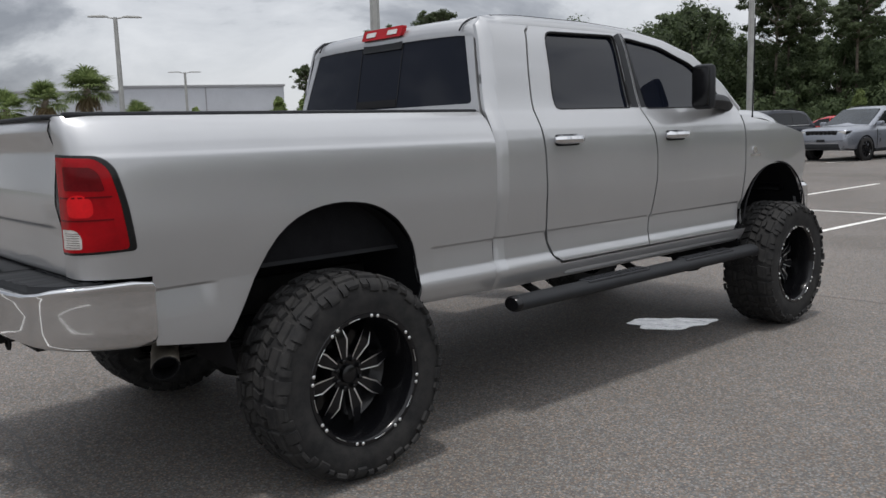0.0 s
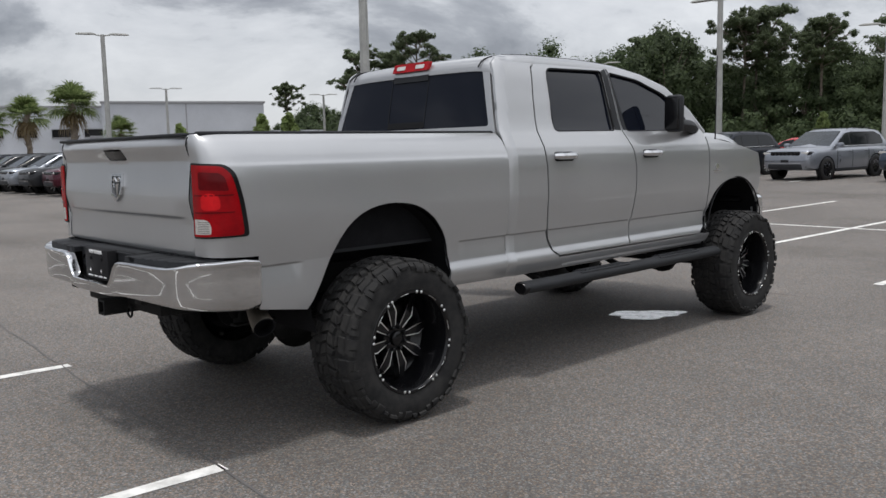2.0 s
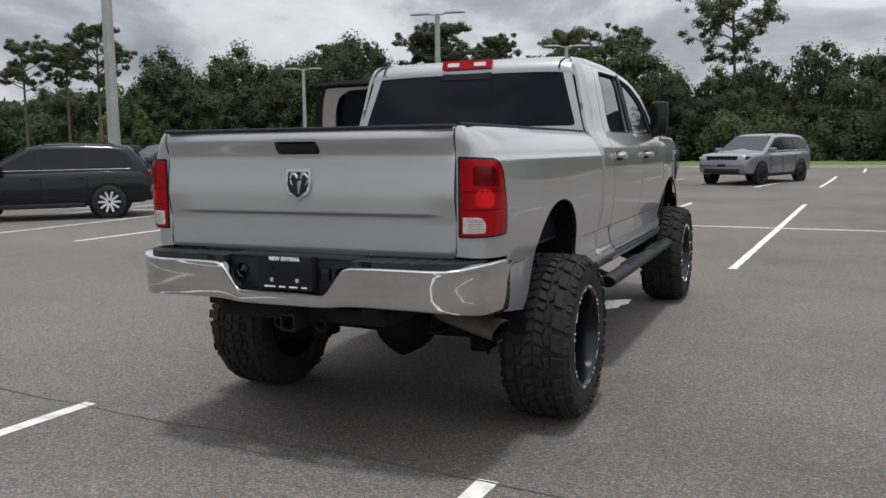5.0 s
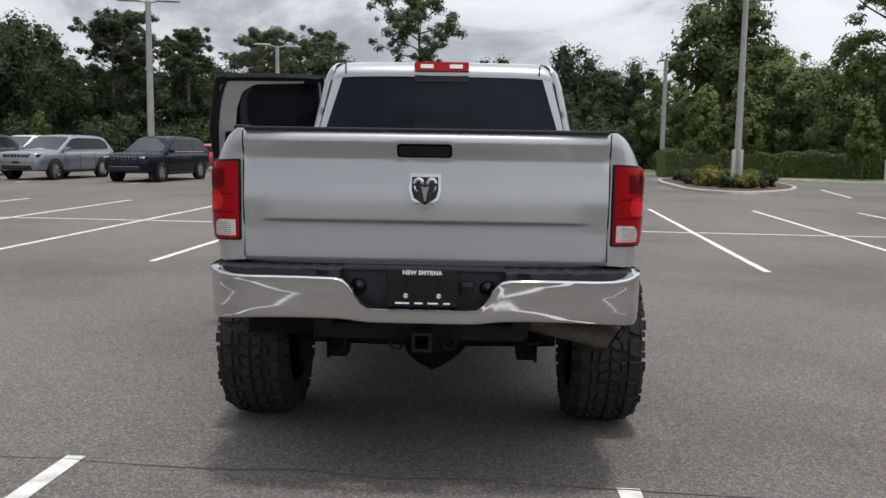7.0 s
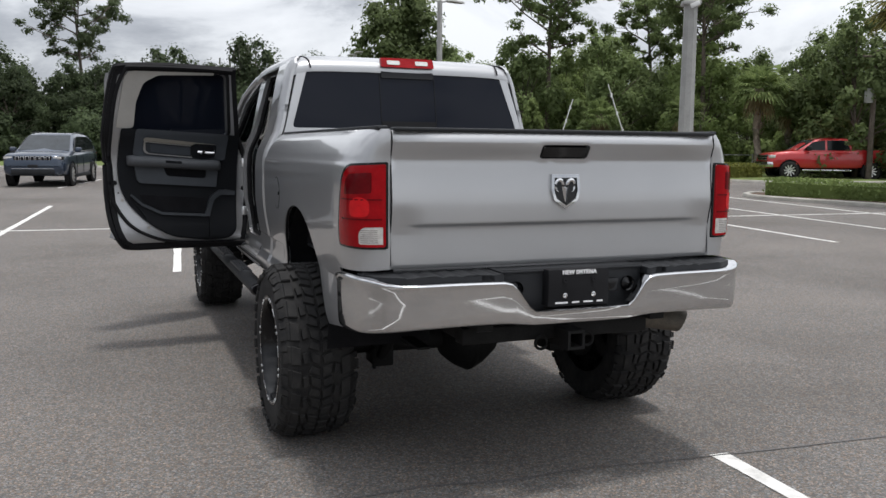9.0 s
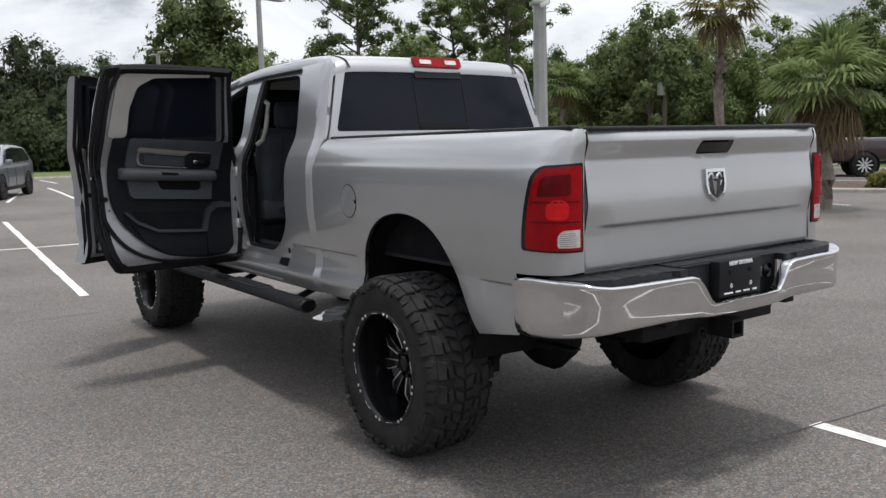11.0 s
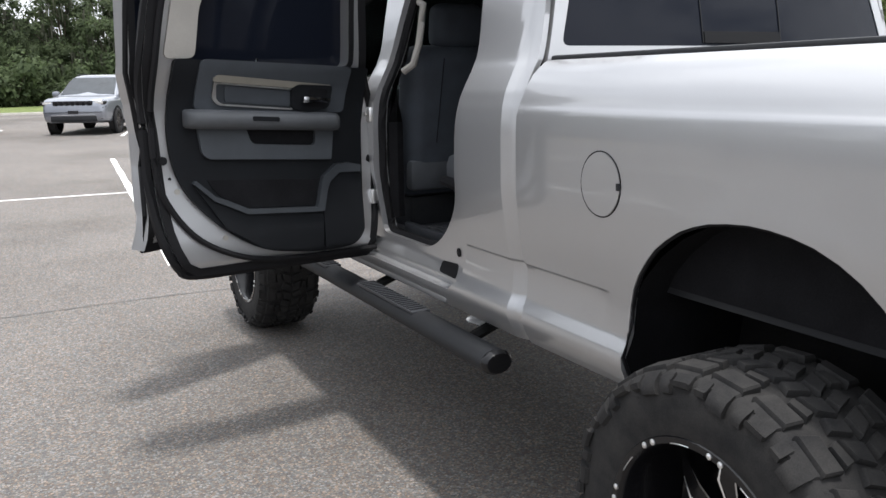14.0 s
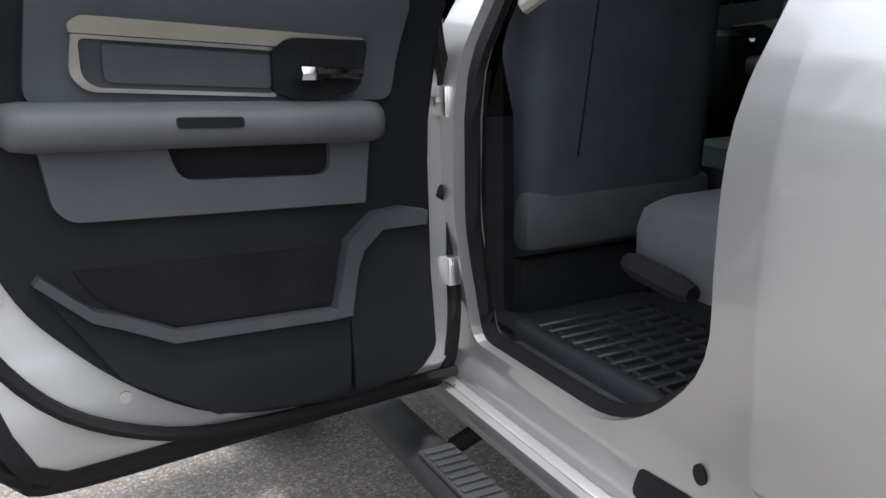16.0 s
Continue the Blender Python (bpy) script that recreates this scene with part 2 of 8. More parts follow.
M = {
    "asphalt": asphalt(),
    "line": pbr("worn_road_paint", (0.62, 0.61, 0.58), 0.75, 0, 0.22, 9.0, 260.0, 0.3, tint=(0.72, 0.71, 0.68)),
    "yellow": pbr("yellow_kerb_paint", (0.62, 0.42, 0.05), 0.7, 0, 0.2, 7.0, 120.0, 0.3),
    "kerb": pbr("kerb_concrete", (0.42, 0.40, 0.36), 0.85, 0, 0.2, 3.0, 90.0, 0.4),
    "grass": pbr("lawn", (0.075, 0.12, 0.028), 0.9, 0, 0.35, 2.0, 160.0, 0.6, tint=(0.14, 0.17, 0.045), dist=0.02),
    "mulch": pbr("bark_mulch", (0.10, 0.065, 0.045), 0.95, 0, 0.4, 8.0, 70.0, 0.8, dist=0.02),
    "soil": pbr("forest_floor", (0.05, 0.055, 0.025), 0.95, 0, 0.4, 0.4, 12.0, 0.3),
    "silver": silver_paint("silver_metallic_paint", (0.435, 0.438, 0.446)),
    "chrome": pbr("chrome", (0.62, 0.625, 0.635), 0.07, 1.0, 0.04, 3.0, 40.0, 0.0, rvar=0.03),
    "milled": pbr("milled_aluminium", (0.82, 0.82, 0.82), 0.34, 1.0, 0.06, 20.0, 300.0, 0.0),
    "gloss_black": pbr("gloss_black", (0.006, 0.006, 0.007), 0.22, 0, 0.2, 8.0, 90.0, 0.0, coat=0.15, spec=0.3),
    "plastic": pbr("textured_black_plastic", (0.0168, 0.0180, 0.0204), 0.6, 0, 0.2, 8.0, 500.0, 0.25, dist=0.001, spec=0.3),
    # also colours the flat sheets that paint shade in door panel recesses
    "liner": pbr("liner_and_recess_black", (0.0112, 0.0112, 0.0126), 0.9, 0, 0.25, 9.0, 160.0, 0.2, spec=0.1),
    "under": pbr("undercarriage_black_steel", (0.0095, 0.0095, 0.0095), 0.7, 0, 0.35, 12.0, 120.0, 0.2, spec=0.2),
    "rust": pbr("sooty_exhaust_steel", (0.115, 0.105, 0.09), 0.6, 0.3, 0.25, 8.0, 90.0, 0.1, tint=(0.14, 0.12, 0.095)),
    "rubber": pbr("tyre_rubber", (0.0235, 0.0235, 0.0246), 0.8, 0, 0.25, 14.0, 260.0, 0.35, tint=(0.031, 0.030, 0.029), spec=0.15, dist=0.001),
    "seal": pbr("rubber_seal", (0.0091, 0.0091, 0.0104), 0.65, 0, 0.15, 8.0, 200.0, 0.0, spec=0.2),
    "glass": tinted_glass("limo_tinted_glass", (0.0085, 0.0105, 0.017), 0.015, 1.24),
    "side_glass": tinted_glass("dark_door_glass", (0.006, 0.0075, 0.013), 0.02, 1.42),
    "windshield": tinted_glass("windshield_glass", (0.55, 0.62, 0.6)),
    "car_glass": pbr("dark_car_window", (0.010, 0.012, 0.014), 0.06, 0, 0.1, 5.0, 60.0, 0.0, rvar=0.02, spec=0.28),
    "windscreen": pbr("pale_reflecting_windscreen", (0.030, 0.036, 0.042), 0.07, 0, 0.25, 3.0, 60.0, 0.0, rvar=0.02, spec=0.34),
    "red_lens": pbr("red_lamp_lens", (0.24, 0.0016, 0.005), 0.12, 0, 0.08, 9.0, 90.0, 0.0, coat=0.1, coat_rough=0.02, tint=(0.32, 0.0024, 0.006), spec=0.15),
    "dark_lens": pbr("smoked_red_lens", (0.085, 0.001, 0.003), 0.12, 0, 0.10, 12.0, 90.0, 0.0, coat=0.1, coat_rough=0.02, tint=(0.12, 0.0014, 0.004), spec=0.15),
    "bulb_lens": pbr("bright_red_lens", (0.52, 0.006, 0.010), 0.12, 0, 0.10, 12.0, 90.0, 0.0, coat=0.2, coat_rough=0.02, tint=(0.58, 0.008, 0.012), spec=0.2),
    "clear_lens": pbr("clear_lamp_lens", (0.62, 0.60, 0.57), 0.12, 0.3, 0.2, 40.0, 160.0, 0.1, coat=1.0, coat_rough=0.02),
    "trim_dark": pbr("charcoal_door_trim", (0.0075, 0.0086, 0.0106), 0.66, 0, 0.15, 6.0, 420.0, 0.3, dist=0.0008, spec=0.18),
    "trim_grey": pbr("slate_grey_door_trim", (0.0624, 0.0696, 0.0792), 0.62, 0, 0.12, 6.0, 420.0, 0.3, dist=0.0008, spec=0.3),
    "trim_mid": pbr("grey_vinyl_armrest", (0.0816, 0.0864, 0.0936), 0.55, 0, 0.12, 6.0, 320.0, 0.25, dist=0.0008, spec=0.3),
    "trim_pad": pbr("dark_slate_door_pad", (0.0494, 0.0559, 0.0650), 0.62, 0, 0.12, 6.0, 420.0, 0.3, dist=0.0008, spec=0.3),
    "trim_lip": pbr("charcoal_pocket_lip", (0.0360, 0.0408, 0.0468), 0.6, 0, 0.12, 6.0, 420.0, 0.3, dist=0.0008, spec=0.3),
    "satin": pbr("satin_silver_trim", (0.58, 0.58, 0.57), 0.38, 1.0, 0.05, 20.0, 300.0, 0.0),
    "beige": pbr("champagne_trim", (0.27, 0.255, 0.22), 0.4, 0.25, 0.08, 5.0, 200.0, 0.0),
    "liner_beige": pbr("light_grey_headliner", (0.42, 0.40, 0.36), 0.85, 0, 0.08, 5.0, 260.0, 0.2),
    "frame_cloth": pbr("pale_pillar_cloth", (0.34, 0.325, 0.30), 0.85, 0, 0.08, 5.0, 260.0, 0.2),
    "seat": pbr("charcoal_seat_cloth", (0.0360, 0.0435, 0.0555), 0.8, 0, 0.2, 10.0, 500.0, 0.4, dist=0.001),
    "seat_grey": pbr("grey_seat_vinyl", (0.056, 0.061, 0.069), 0.6, 0, 0.15, 8.0, 300.0, 0.3, dist=0.001),
    "mat": pbr("black_rubber_mat", (0.034, 0.036, 0.041), 0.42, 0, 0.2, 9.0, 200.0, 0.2),
    "white_text": pbr("white_print", (0.75, 0.75, 0.75), 0.5, 0, 0.04, 30.0, 200.0, 0.0),
    "galv": pbr("galvanised_pole", (0.34, 0.34, 0.325), 0.6, 0.15, 0.14, 3.0, 50.0, 0.1),
    "stucco": pbr("pale_stucco_wall", (0.49, 0.505, 0.54), 0.9, 0, 0.10, 0.3, 20.0, 0.3),
    "stucco_dark": pbr("grey_wall_band", (0.30, 0.30, 0.31), 0.9, 0, 0.10, 0.3, 20.0, 0.2),
    "bark": pbr("bark", (0.13, 0.105, 0.085), 0.95, 0, 0.35, 3.0, 26.0, 0.8, dist=0.03),
    "palm_bark": pbr("palm_bark", (0.24, 0.20, 0.16), 0.95, 0, 0.35, 5.0, 30.0, 0.9, dist=0.03),
    "leaf_pine": leaf_material("pine_needles", (0.072, 0.096, 0.046), (0.120, 0.152, 0.072)),
    "leaf_oak": leaf_material("oak_leaves", (0.048, 0.070, 0.033), (0.100, 0.134, 0.058)),
    "leaf_mid": leaf_material("mid_green_leaves", (0.125, 0.168, 0.060), (0.205, 0.268, 0.092)),
    "leaf_light": leaf_material("bright_leaves", (0.130, 0.178, 0.050), (0.225, 0.29, 0.088)),
    "leaf_yellow": leaf_material("golden_shrub_leaves", (0.10, 0.12, 0.02), (0.30, 0.29, 0.06)),
    "leaf_palm": leaf_material("palm_fronds", (0.085, 0.125, 0.036), (0.23, 0.29, 0.10)),
    "leaf_gold": leaf_material("golden_fronds", (0.13, 0.13, 0.03), (0.33, 0.29, 0.07)),
    "frond_dry": leaf_material("dry_fronds", (0.16, 0.11, 0.05), (0.34, 0.26, 0.14)),
    "moss": leaf_material("grey_moss", (0.06, 0.065, 0.045), (0.16, 0.16, 0.12)),
}


# ---------------------------------------------------------------- mesh helpers
from mathutils import geometry


def thing(name, label="", category="", group="", at=(0, 0, 0)):
    """A top-level Empty at the base of a thing."""
    ob = new(name)
    ob.empty_display_size = 0.1
    ob.location = at
    return tagged(ob, label, category, group)


def mesh_of(name, verts, faces, material, sharp=38.0):
    me = bpy.data.meshes.new(name)
    me.from_pydata([tuple(v) for v in verts], [], [tuple(f) for f in faces])
    me.update()
    me.polygons.foreach_set("use_smooth", [True] * len(me.polygons))
    me.set_sharp_from_angle(angle=radians(sharp))
    if material:
        me.materials.append(material)
    return me


def link_part(name, me, parent=None, label=""):
    ob = new(name, me)
    if parent:
        ob.parent = parent
    if label:
        ob["label"] = label
    return ob


def part(name, bm, material, parent=None, label="", sharp=38.0):
    """Links a bmesh as ONE mesh object under a thing or a part."""
    bmesh.ops.recalc_face_normals(bm, faces=bm.faces)
    me = bpy.data.meshes.new(name)
    bm.to_mesh(me)
    bm.free()
    me.polygons.foreach_set("use_smooth", [True] * len(me.polygons))
    me.set_sharp_from_angle(angle=radians(sharp))
    me.materials.append(material)
    return link_part(name, me, parent, label)


def raw(name, verts, faces, material, parent=None, label="", sharp=38.0):
    bm = bmesh.new()
    vs = [bm.verts.new(v) for v in verts]
    for f in faces:
        try:
            bm.faces.new([vs[i] for i in f])
        except ValueError:
            pass
    return part(name, bm, material, parent, label, sharp)


def add_box(bm, x0, x1, y0, y1, z0, z1, bevel=0.0, m=None, seg=2):
    made = bmesh.ops.create_cube(bm, size=1, matrix=Matrix.Translation(((x0 + x1) / 2, (y0 + y1) / 2, (z0 + z1) / 2)) @ Matrix.Diagonal((abs(x1 - x0), abs(y1 - y0), abs(z1 - z0), 1)))
    vs = made["verts"]
    if bevel:
        es = list({e for v in vs for e in v.link_edges})
        out = bmesh.ops.bevel(bm, geom=es, offset=bevel, segments=seg, affect="EDGES", profile=0.5)
        vs = list({v for f in out["faces"] for v in f.verts} | {v for v in vs if v.is_valid})
    if m is not None:
        bmesh.ops.transform(bm, matrix=m, verts=[v for v in vs if v.is_valid])
    return bm


def box(name, x0, x1, y0, y1, z0, z1, material, parent=None, label="", bevel=0.006, m=None):
    return part(name, add_box(bmesh.new(), x0, x1, y0, y1, z0, z1, bevel, m), material, parent, label)


def sweep(pts, radius, sides=8, closed=False, flat=1.0, cap=True):
    """Verts and faces of a tube along pts; radius: one or one for each point; flat squeezes it in z."""
    pts = [Vector(p) for p in pts]
    n = len(pts)
    rad = radius if isinstance(radius, (list, tuple)) else [radius] * n
    verts, faces = [], []
    up = Vector((0, 0, 1))
    for i, p in enumerate(pts):
        a = pts[(i - 1) % n] if (closed or i > 0) else p
        b = pts[(i + 1) % n] if (closed or i < n - 1) else p
        d = (b - a).normalized()
        s = d.cross(up)
        if s.length < 0.05:
            s = d.cross(Vector((1, 0, 0)))
        s.normalize()
        u = s.cross(d)
        for k in range(sides):
            q = 2 * math.pi * k / sides
            verts.append(p + (s * math.cos(q) + u * math.sin(q) * flat) * rad[i])
    for i in range(n if closed else n - 1):
        for k in range(sides):
            a, b = i * sides + k, i * sides + (k + 1) % sides
            c, d = ((i + 1) % n) * sides + (k + 1) % sides, ((i + 1) % n) * sides + k
            faces.append((a, b, c, d))
    if cap and not closed:
        faces.append(tuple(range(sides))[::-1])
        faces.append(tuple(range((n - 1) * sides, n * sides)))
    return verts, faces


def tube(name, pts, radius, material, parent=None, label="", sides=8, closed=False, flat=1.0):
    return raw(name, *sweep(pts, radius, sides, closed, flat), material, parent, label)


def revolve(profile, axis_origin, axis="x", seg=40):
    """Verts and faces of a profile of (along, radius) turned about an axis."""
    verts, faces = [], []
    ox, oy, oz = axis_origin
    for a, r in profile:
        for k in range(seg):
            q = 2 * math.pi * k / seg
            c, s = math.cos(q) * r, math.sin(q) * r
            verts.append((ox + a, oy + c, oz + s) if axis == "x" else (ox + c, oy + a, oz + s) if axis == "y" else (ox + c, oy + s, oz + a))
    for i in range(len(profile) - 1):
        for k in range(seg):
            a, b = i * seg + k, i * seg + (k + 1) % seg
            faces.append((a, b, b + seg, a + seg))
    return verts, faces


def pchip(xs, ys):
    """A smooth curve through points that does not overshoot."""
    xs, ys = np.array(xs, float), np.array(ys, float)
    h, d = np.diff(xs), np.diff(ys) / np.diff(xs)
    m = np.zeros(len(xs))
    m[0], m[-1] = d[0], d[-1]
    for i in range(1, len(xs) - 1):
        if d[i - 1] * d[i] > 0:
            w1, w2 = 2 * h[i] + h[i - 1], h[i] + 2 * h[i - 1]
            m[i] = (w1 + w2) / (w1 / d[i - 1] + w2 / d[i])

    def f(x):
        x = min(max(x, xs[0]), xs[-1])
        i = int(min(max(np.searchsorted(xs, x) - 1, 0), len(h) - 1))
        t = (x - xs[i]) / h[i]
        return float(ys[i] * (1 + 2 * t) * (1 - t) ** 2 + h[i] * m[i] * t * (1 - t) ** 2 + ys[i + 1] * t * t * (3 - 2 * t) + h[i] * m[i + 1] * t * t * (t - 1))
    return f


def rounded(poly, r, steps=4):
    """A polygon with its corners rounded; r: one radius or one for each corner."""
    out = []
    n = len(poly)
    for i in range(n):
        p, a, b = Vector(poly[i]), Vector(poly[i - 1]), Vector(poly[(i + 1) % n])
        rr = r[i] if isinstance(r, (list, tuple)) else r
        if rr <= 0:
            out.append(tuple(p))
            continue
        da, db = (a - p), (b - p)
        k = min(rr, da.length * 0.45, db.length * 0.45)
        s, e = p + da.normalized() * k, p + db.normalized() * k
        for j in range(steps + 1):
            t = j / steps
            out.append(tuple(s * (1 - t) ** 2 + p * 2 * t * (1 - t) + e * t * t))
    return out


def inside(poly, px, py):
    x, y = np.array([p[0] for p in poly]), np.array([p[1] for p in poly])
    hit = np.zeros(len(px), bool)
    j = len(poly) - 1
    for i in range(len(poly)):
        if y[i] != y[j]:
            c = ((y[i] > py) != (y[j] > py)) & (px < (x[j] - x[i]) * (py - y[i]) / (y[j] - y[i]) + x[i])
            hit ^= c
        j = i
    return hit


def fill(outline, holes=(), res=0.05, rows=(), cols=()):
    """Triangles over a polygon with holes, fine enough to bend. Points, triangles and border edges."""
    pts, edges = [], []
    for poly in (outline, *holes):
        ring = []
        for i in range(len(poly)):
            a, b = Vector(poly[i][:2]), Vector(poly[(i + 1) % len(poly)][:2])
            k = max(1, int(math.ceil((b - a).length / res)))
            for j in range(k):
                ring.append(a.lerp(b, j / k))
        s = len(pts)
        pts += ring
        edges += [(s + i, s + (i + 1) % len(ring)) for i in range(len(ring))]
    border = np.array([(p.x, p.y) for p in pts])
    u0, v0 = border.min(0)
    u1, v1 = border.max(0)
    vs = sorted(set(list(np.arange(v0 + res * 0.5, v1, res)) + [r for r in rows if v0 < r < v1]))
    us = sorted(set([u for u in np.arange(u0 + res * 0.5, u1, res) if all(abs(u - c) > res * 0.25 for c in cols)] + list(cols)))
    grid = np.array([(u, v) for v in vs for u in us])
    if len(grid):
        ok = inside(outline, grid[:, 0], grid[:, 1])
        for h in holes:
            ok &= ~inside(h, grid[:, 0], grid[:, 1])
        grid = grid[ok]
    if len(grid):
        near = np.array([np.min((border[:, 0] - g[0]) ** 2 + (border[:, 1] - g[1]) ** 2) for g in grid])
        grid = grid[near > (res * 0.3) ** 2]
    pts += [Vector(g) for g in grid]
    v, e, f, *_ = geometry.delaunay_2d_cdt(pts, edges, [], 0, 1e-5)
    tri = [t for t in f if len(t) == 3]
    c = np.array([((v[t[0]] + v[t[1]] + v[t[2]]) / 3)[:] for t in tri])
    ok = inside(outline, c[:, 0], c[:, 1])
    for h in holes:
        ok &= ~inside(h, c[:, 0], c[:, 1])
    tri = [t for t, k in zip(tri, ok) if k]
    count = {}
    for t in tri:
        for a, b in ((t[0], t[1]), (t[1], t[2]), (t[2], t[0])):
            count[(a, b)] = 1
    rim = [k for k in count if (k[1], k[0]) not in count]
    return [tuple(p) for p in v], tri, rim


def plate(name, outline, place, material, parent=None, label="", holes=(), res=0.05, rows=(), cols=(), thick=0.012, sides=1):
    """A bent sheet: a polygon in (u, v) laid onto the surface place(u, v, depth), with thickness. sides=-1 turns it over."""
    pts, tri, rim = fill(outline, holes, res, rows, cols)
    n = len(pts)
    verts, normals = [], []
    for depth in (0.0, thick):
        for u, v in pts:
            p = Vector(place(u, v, depth))
            e = 0.003
            du = Vector(place(u + e, v, depth)) - Vector(place(u - e, v, depth))
            dv = Vector(place(u, v + e, depth)) - Vector(place(u, v - e, depth))
            k = du.cross(dv).normalized() * sides
            verts.append(p)
            normals.append(k if depth == 0 else -k)
    faces = [t if sides > 0 else t[::-1] for t in tri] + [tuple(i + n for i in (t[::-1] if sides > 0 else t)) for t in tri]
    for a, b in rim:
        k = len(verts)
        verts += [verts[a], verts[b], verts[b + n], verts[a + n]]
        normals += [Vector((0, 0, 0))] * 4
        faces.append((k + 1, k, k + 3, k + 2) if sides > 0 else (k, k + 1, k + 2, k + 3))
    me = mesh_of(name, verts, faces, material)
    me.normals_split_custom_set_from_vertices([tuple(x) for x in normals])
    return link_part(name, me, parent, label)


# ---------------------------------------------------------------- ground, markings, kerbs
def ground_z(y):
    a = min(max(y - 6.0, 0.0), 30.0)
    return 0.011 * (a - 1.5 if a > 3 else a * a / 6.0)


LOT_TURN = radians(-2.6)


def lot(u, v):
    """From the stall grid's own axes to the world."""
    return u * math.cos(LOT_TURN) - v * math.sin(LOT_TURN), u * math.sin(LOT_TURN) + v * math.cos(LOT_TURN)


def sheet(name, xs, ys, lift, material):
    verts = [(x, y, ground_z(y) + lift) for y in ys for x in xs]
    w = len(xs)
    faces = [(j * w + i, j * w + i + 1, (j + 1) * w + i + 1, (j + 1) * w + i) for j in range(len(ys) - 1) for i in range(w - 1)]
    return link_part(name, mesh_of(name, verts, faces, material))


tagged(sheet("ground", [-2500, -300, -90, -40, 0, 40, 90, 300, 2500], [-2500, -300, -60, 0, 6, 7, 8, 9, 20, 36, 60, 300, 2500], -0.05, M["soil"]), "dark forest floor reaching to the horizon", "ground", kind="structure")
tagged(sheet("parking_lot", [-75, -60, -40, -20, -10, 0, 10, 20, 30, 45], [-60, -40, -20, -10, 0, 6, 6.5, 7, 7.5, 8, 8.5, 9, 12, 20, 30, 36, 47.2], 0.0, M["asphalt"]), "worn grey asphalt parking lot with painted stalls", "parking lot", kind="structure")


def strip(name, a, b, width, material=None, lift=0.004, ragged=0.006, parent=None, turn=True):
    """A painted stripe on the asphalt from a to b, with slightly worn edges."""
    a, b = Vector(lot(*a) if turn else a), Vector(lot(*b) if turn else b)
    d = (b - a).normalized()
    s = Vector((-d.y, d.x)) * width / 2
    n = max(2, int((b - a).length / 0.35))
    verts, faces = [], []
    for i in range(n + 1):
        p = a.lerp(b, i / n)
        for k in (-1, 1):
            q = p + s * k + Vector((-d.y, d.x)) * random.uniform(-ragged, ragged)
            verts.append((q.x, q.y, ground_z(q.y) + lift))
    for i in range(n):
        faces.append((2 * i, 2 * i + 1, 2 * i + 3, 2 * i + 2))
    ob = link_part(name, mesh_of(name, verts, faces, material or M["line"]), parent)
    return tagged(ob, "white painted parking stall line on asphalt", "marking", "stall lines", "structure")


for k in range(-8, 6):
    x = {-3: -6.62, -2: -3.93, -1: -1.07, 0: 1.57, 1: 4.40, 2: 7.12}.get(k, 1.58 + 2.75 * k)
    strip("stall_line", (x - 0.147, 7.5 + 0.03 * k), (x + 0.603, 18.5), 0.105, turn=False)
strip("stall_line", (-24.0, 12.78), (18.5, 12.78), 0.10)
for u, v in ((-1.76, 0.17), (0.965, 0.06), (-4.46, 0.3), (3.7, 0.0), (6.4, -0.05), (-7.2, 0.4)):
    strip("stall_line", (u, v), (u, v - 5.4), 0.10)
for k in range(-5, 4):
    if k in (1, 2):
        continue
    x = 1.0 + 4.2 * k
    strip("stall_line", (x - 2.1 + 0.55, 25.6), (x - 2.1 + 1.5, 31.0), 0.11)


def bent_line(name, pts, width=0.11):
    verts, faces = [], []
    pts = [Vector(p) for p in pts]
    for i, p in enumerate(pts):
        d = (pts[min(i + 1, len(pts) - 1)] - pts[max(i - 1, 0)]).normalized()
        for k in (-1, 1):
            q = p + Vector((-d.y, d.x)) * k * width / 2
            verts.append((q.x, q.y, ground_z(q.y) + 0.004))
    for i in range(len(pts) - 1):
        faces.append((2 * i, 2 * i + 1, 2 * i + 3, 2 * i + 2))
    return tagged(link_part(name, mesh_of(name, verts, faces, M["line"])), "curved white painted line on asphalt", "marking", "stall lines", "structure")


bent_line("stall_line", [(2.55, 25.8), (2.75, 28), (2.98, 30.5), (3.2, 33.6)])
bent_line("stall_line", [(5.3, 25.8), (5.45, 28), (5.62, 30.5), (5.6, 33.7)])
bent_line("stall_line", [(7.7, 38.0), (7.9, 41), (8.1, 44.5)])
bent_line("stall_line", [(4.4, 38.0), (4.6, 41), (4.8, 44.5)])


def wheel_stop(a, b):
    a, b = Vector(a), Vector(b)
    d = (b - a).normalized()
    s = Vector((-d.y, d.x))
    prof = [(-0.09, 0.0), (-0.08, 0.045), (-0.055, 0.06), (0.055, 0.06), (0.08, 0.045), (0.09, 0.0)]
    verts, faces = [], []
    for p, k in ((a, 0.55), (a + d * 0.06, 1), (b - d * 0.06, 1), (b, 0.55)):
        for u, h in prof:
            q = p + s * u
            verts.append((q.x, q.y, ground_z(q.y) + h * k))
    for i in range(3):
        for j in range(5):
            faces.append((i * 6 + j, i * 6 + j + 1, i * 6 + j + 7, i * 6 + j + 6))
    faces += [(0, 1, 2, 3, 4, 5), (18, 19, 20, 21, 22, 23)]
    return tagged(raw("wheel_stop", verts, faces, M["yellow"]), "yellow painted concrete wheel stop on asphalt", "wheel stop", "yellow wheel stops")


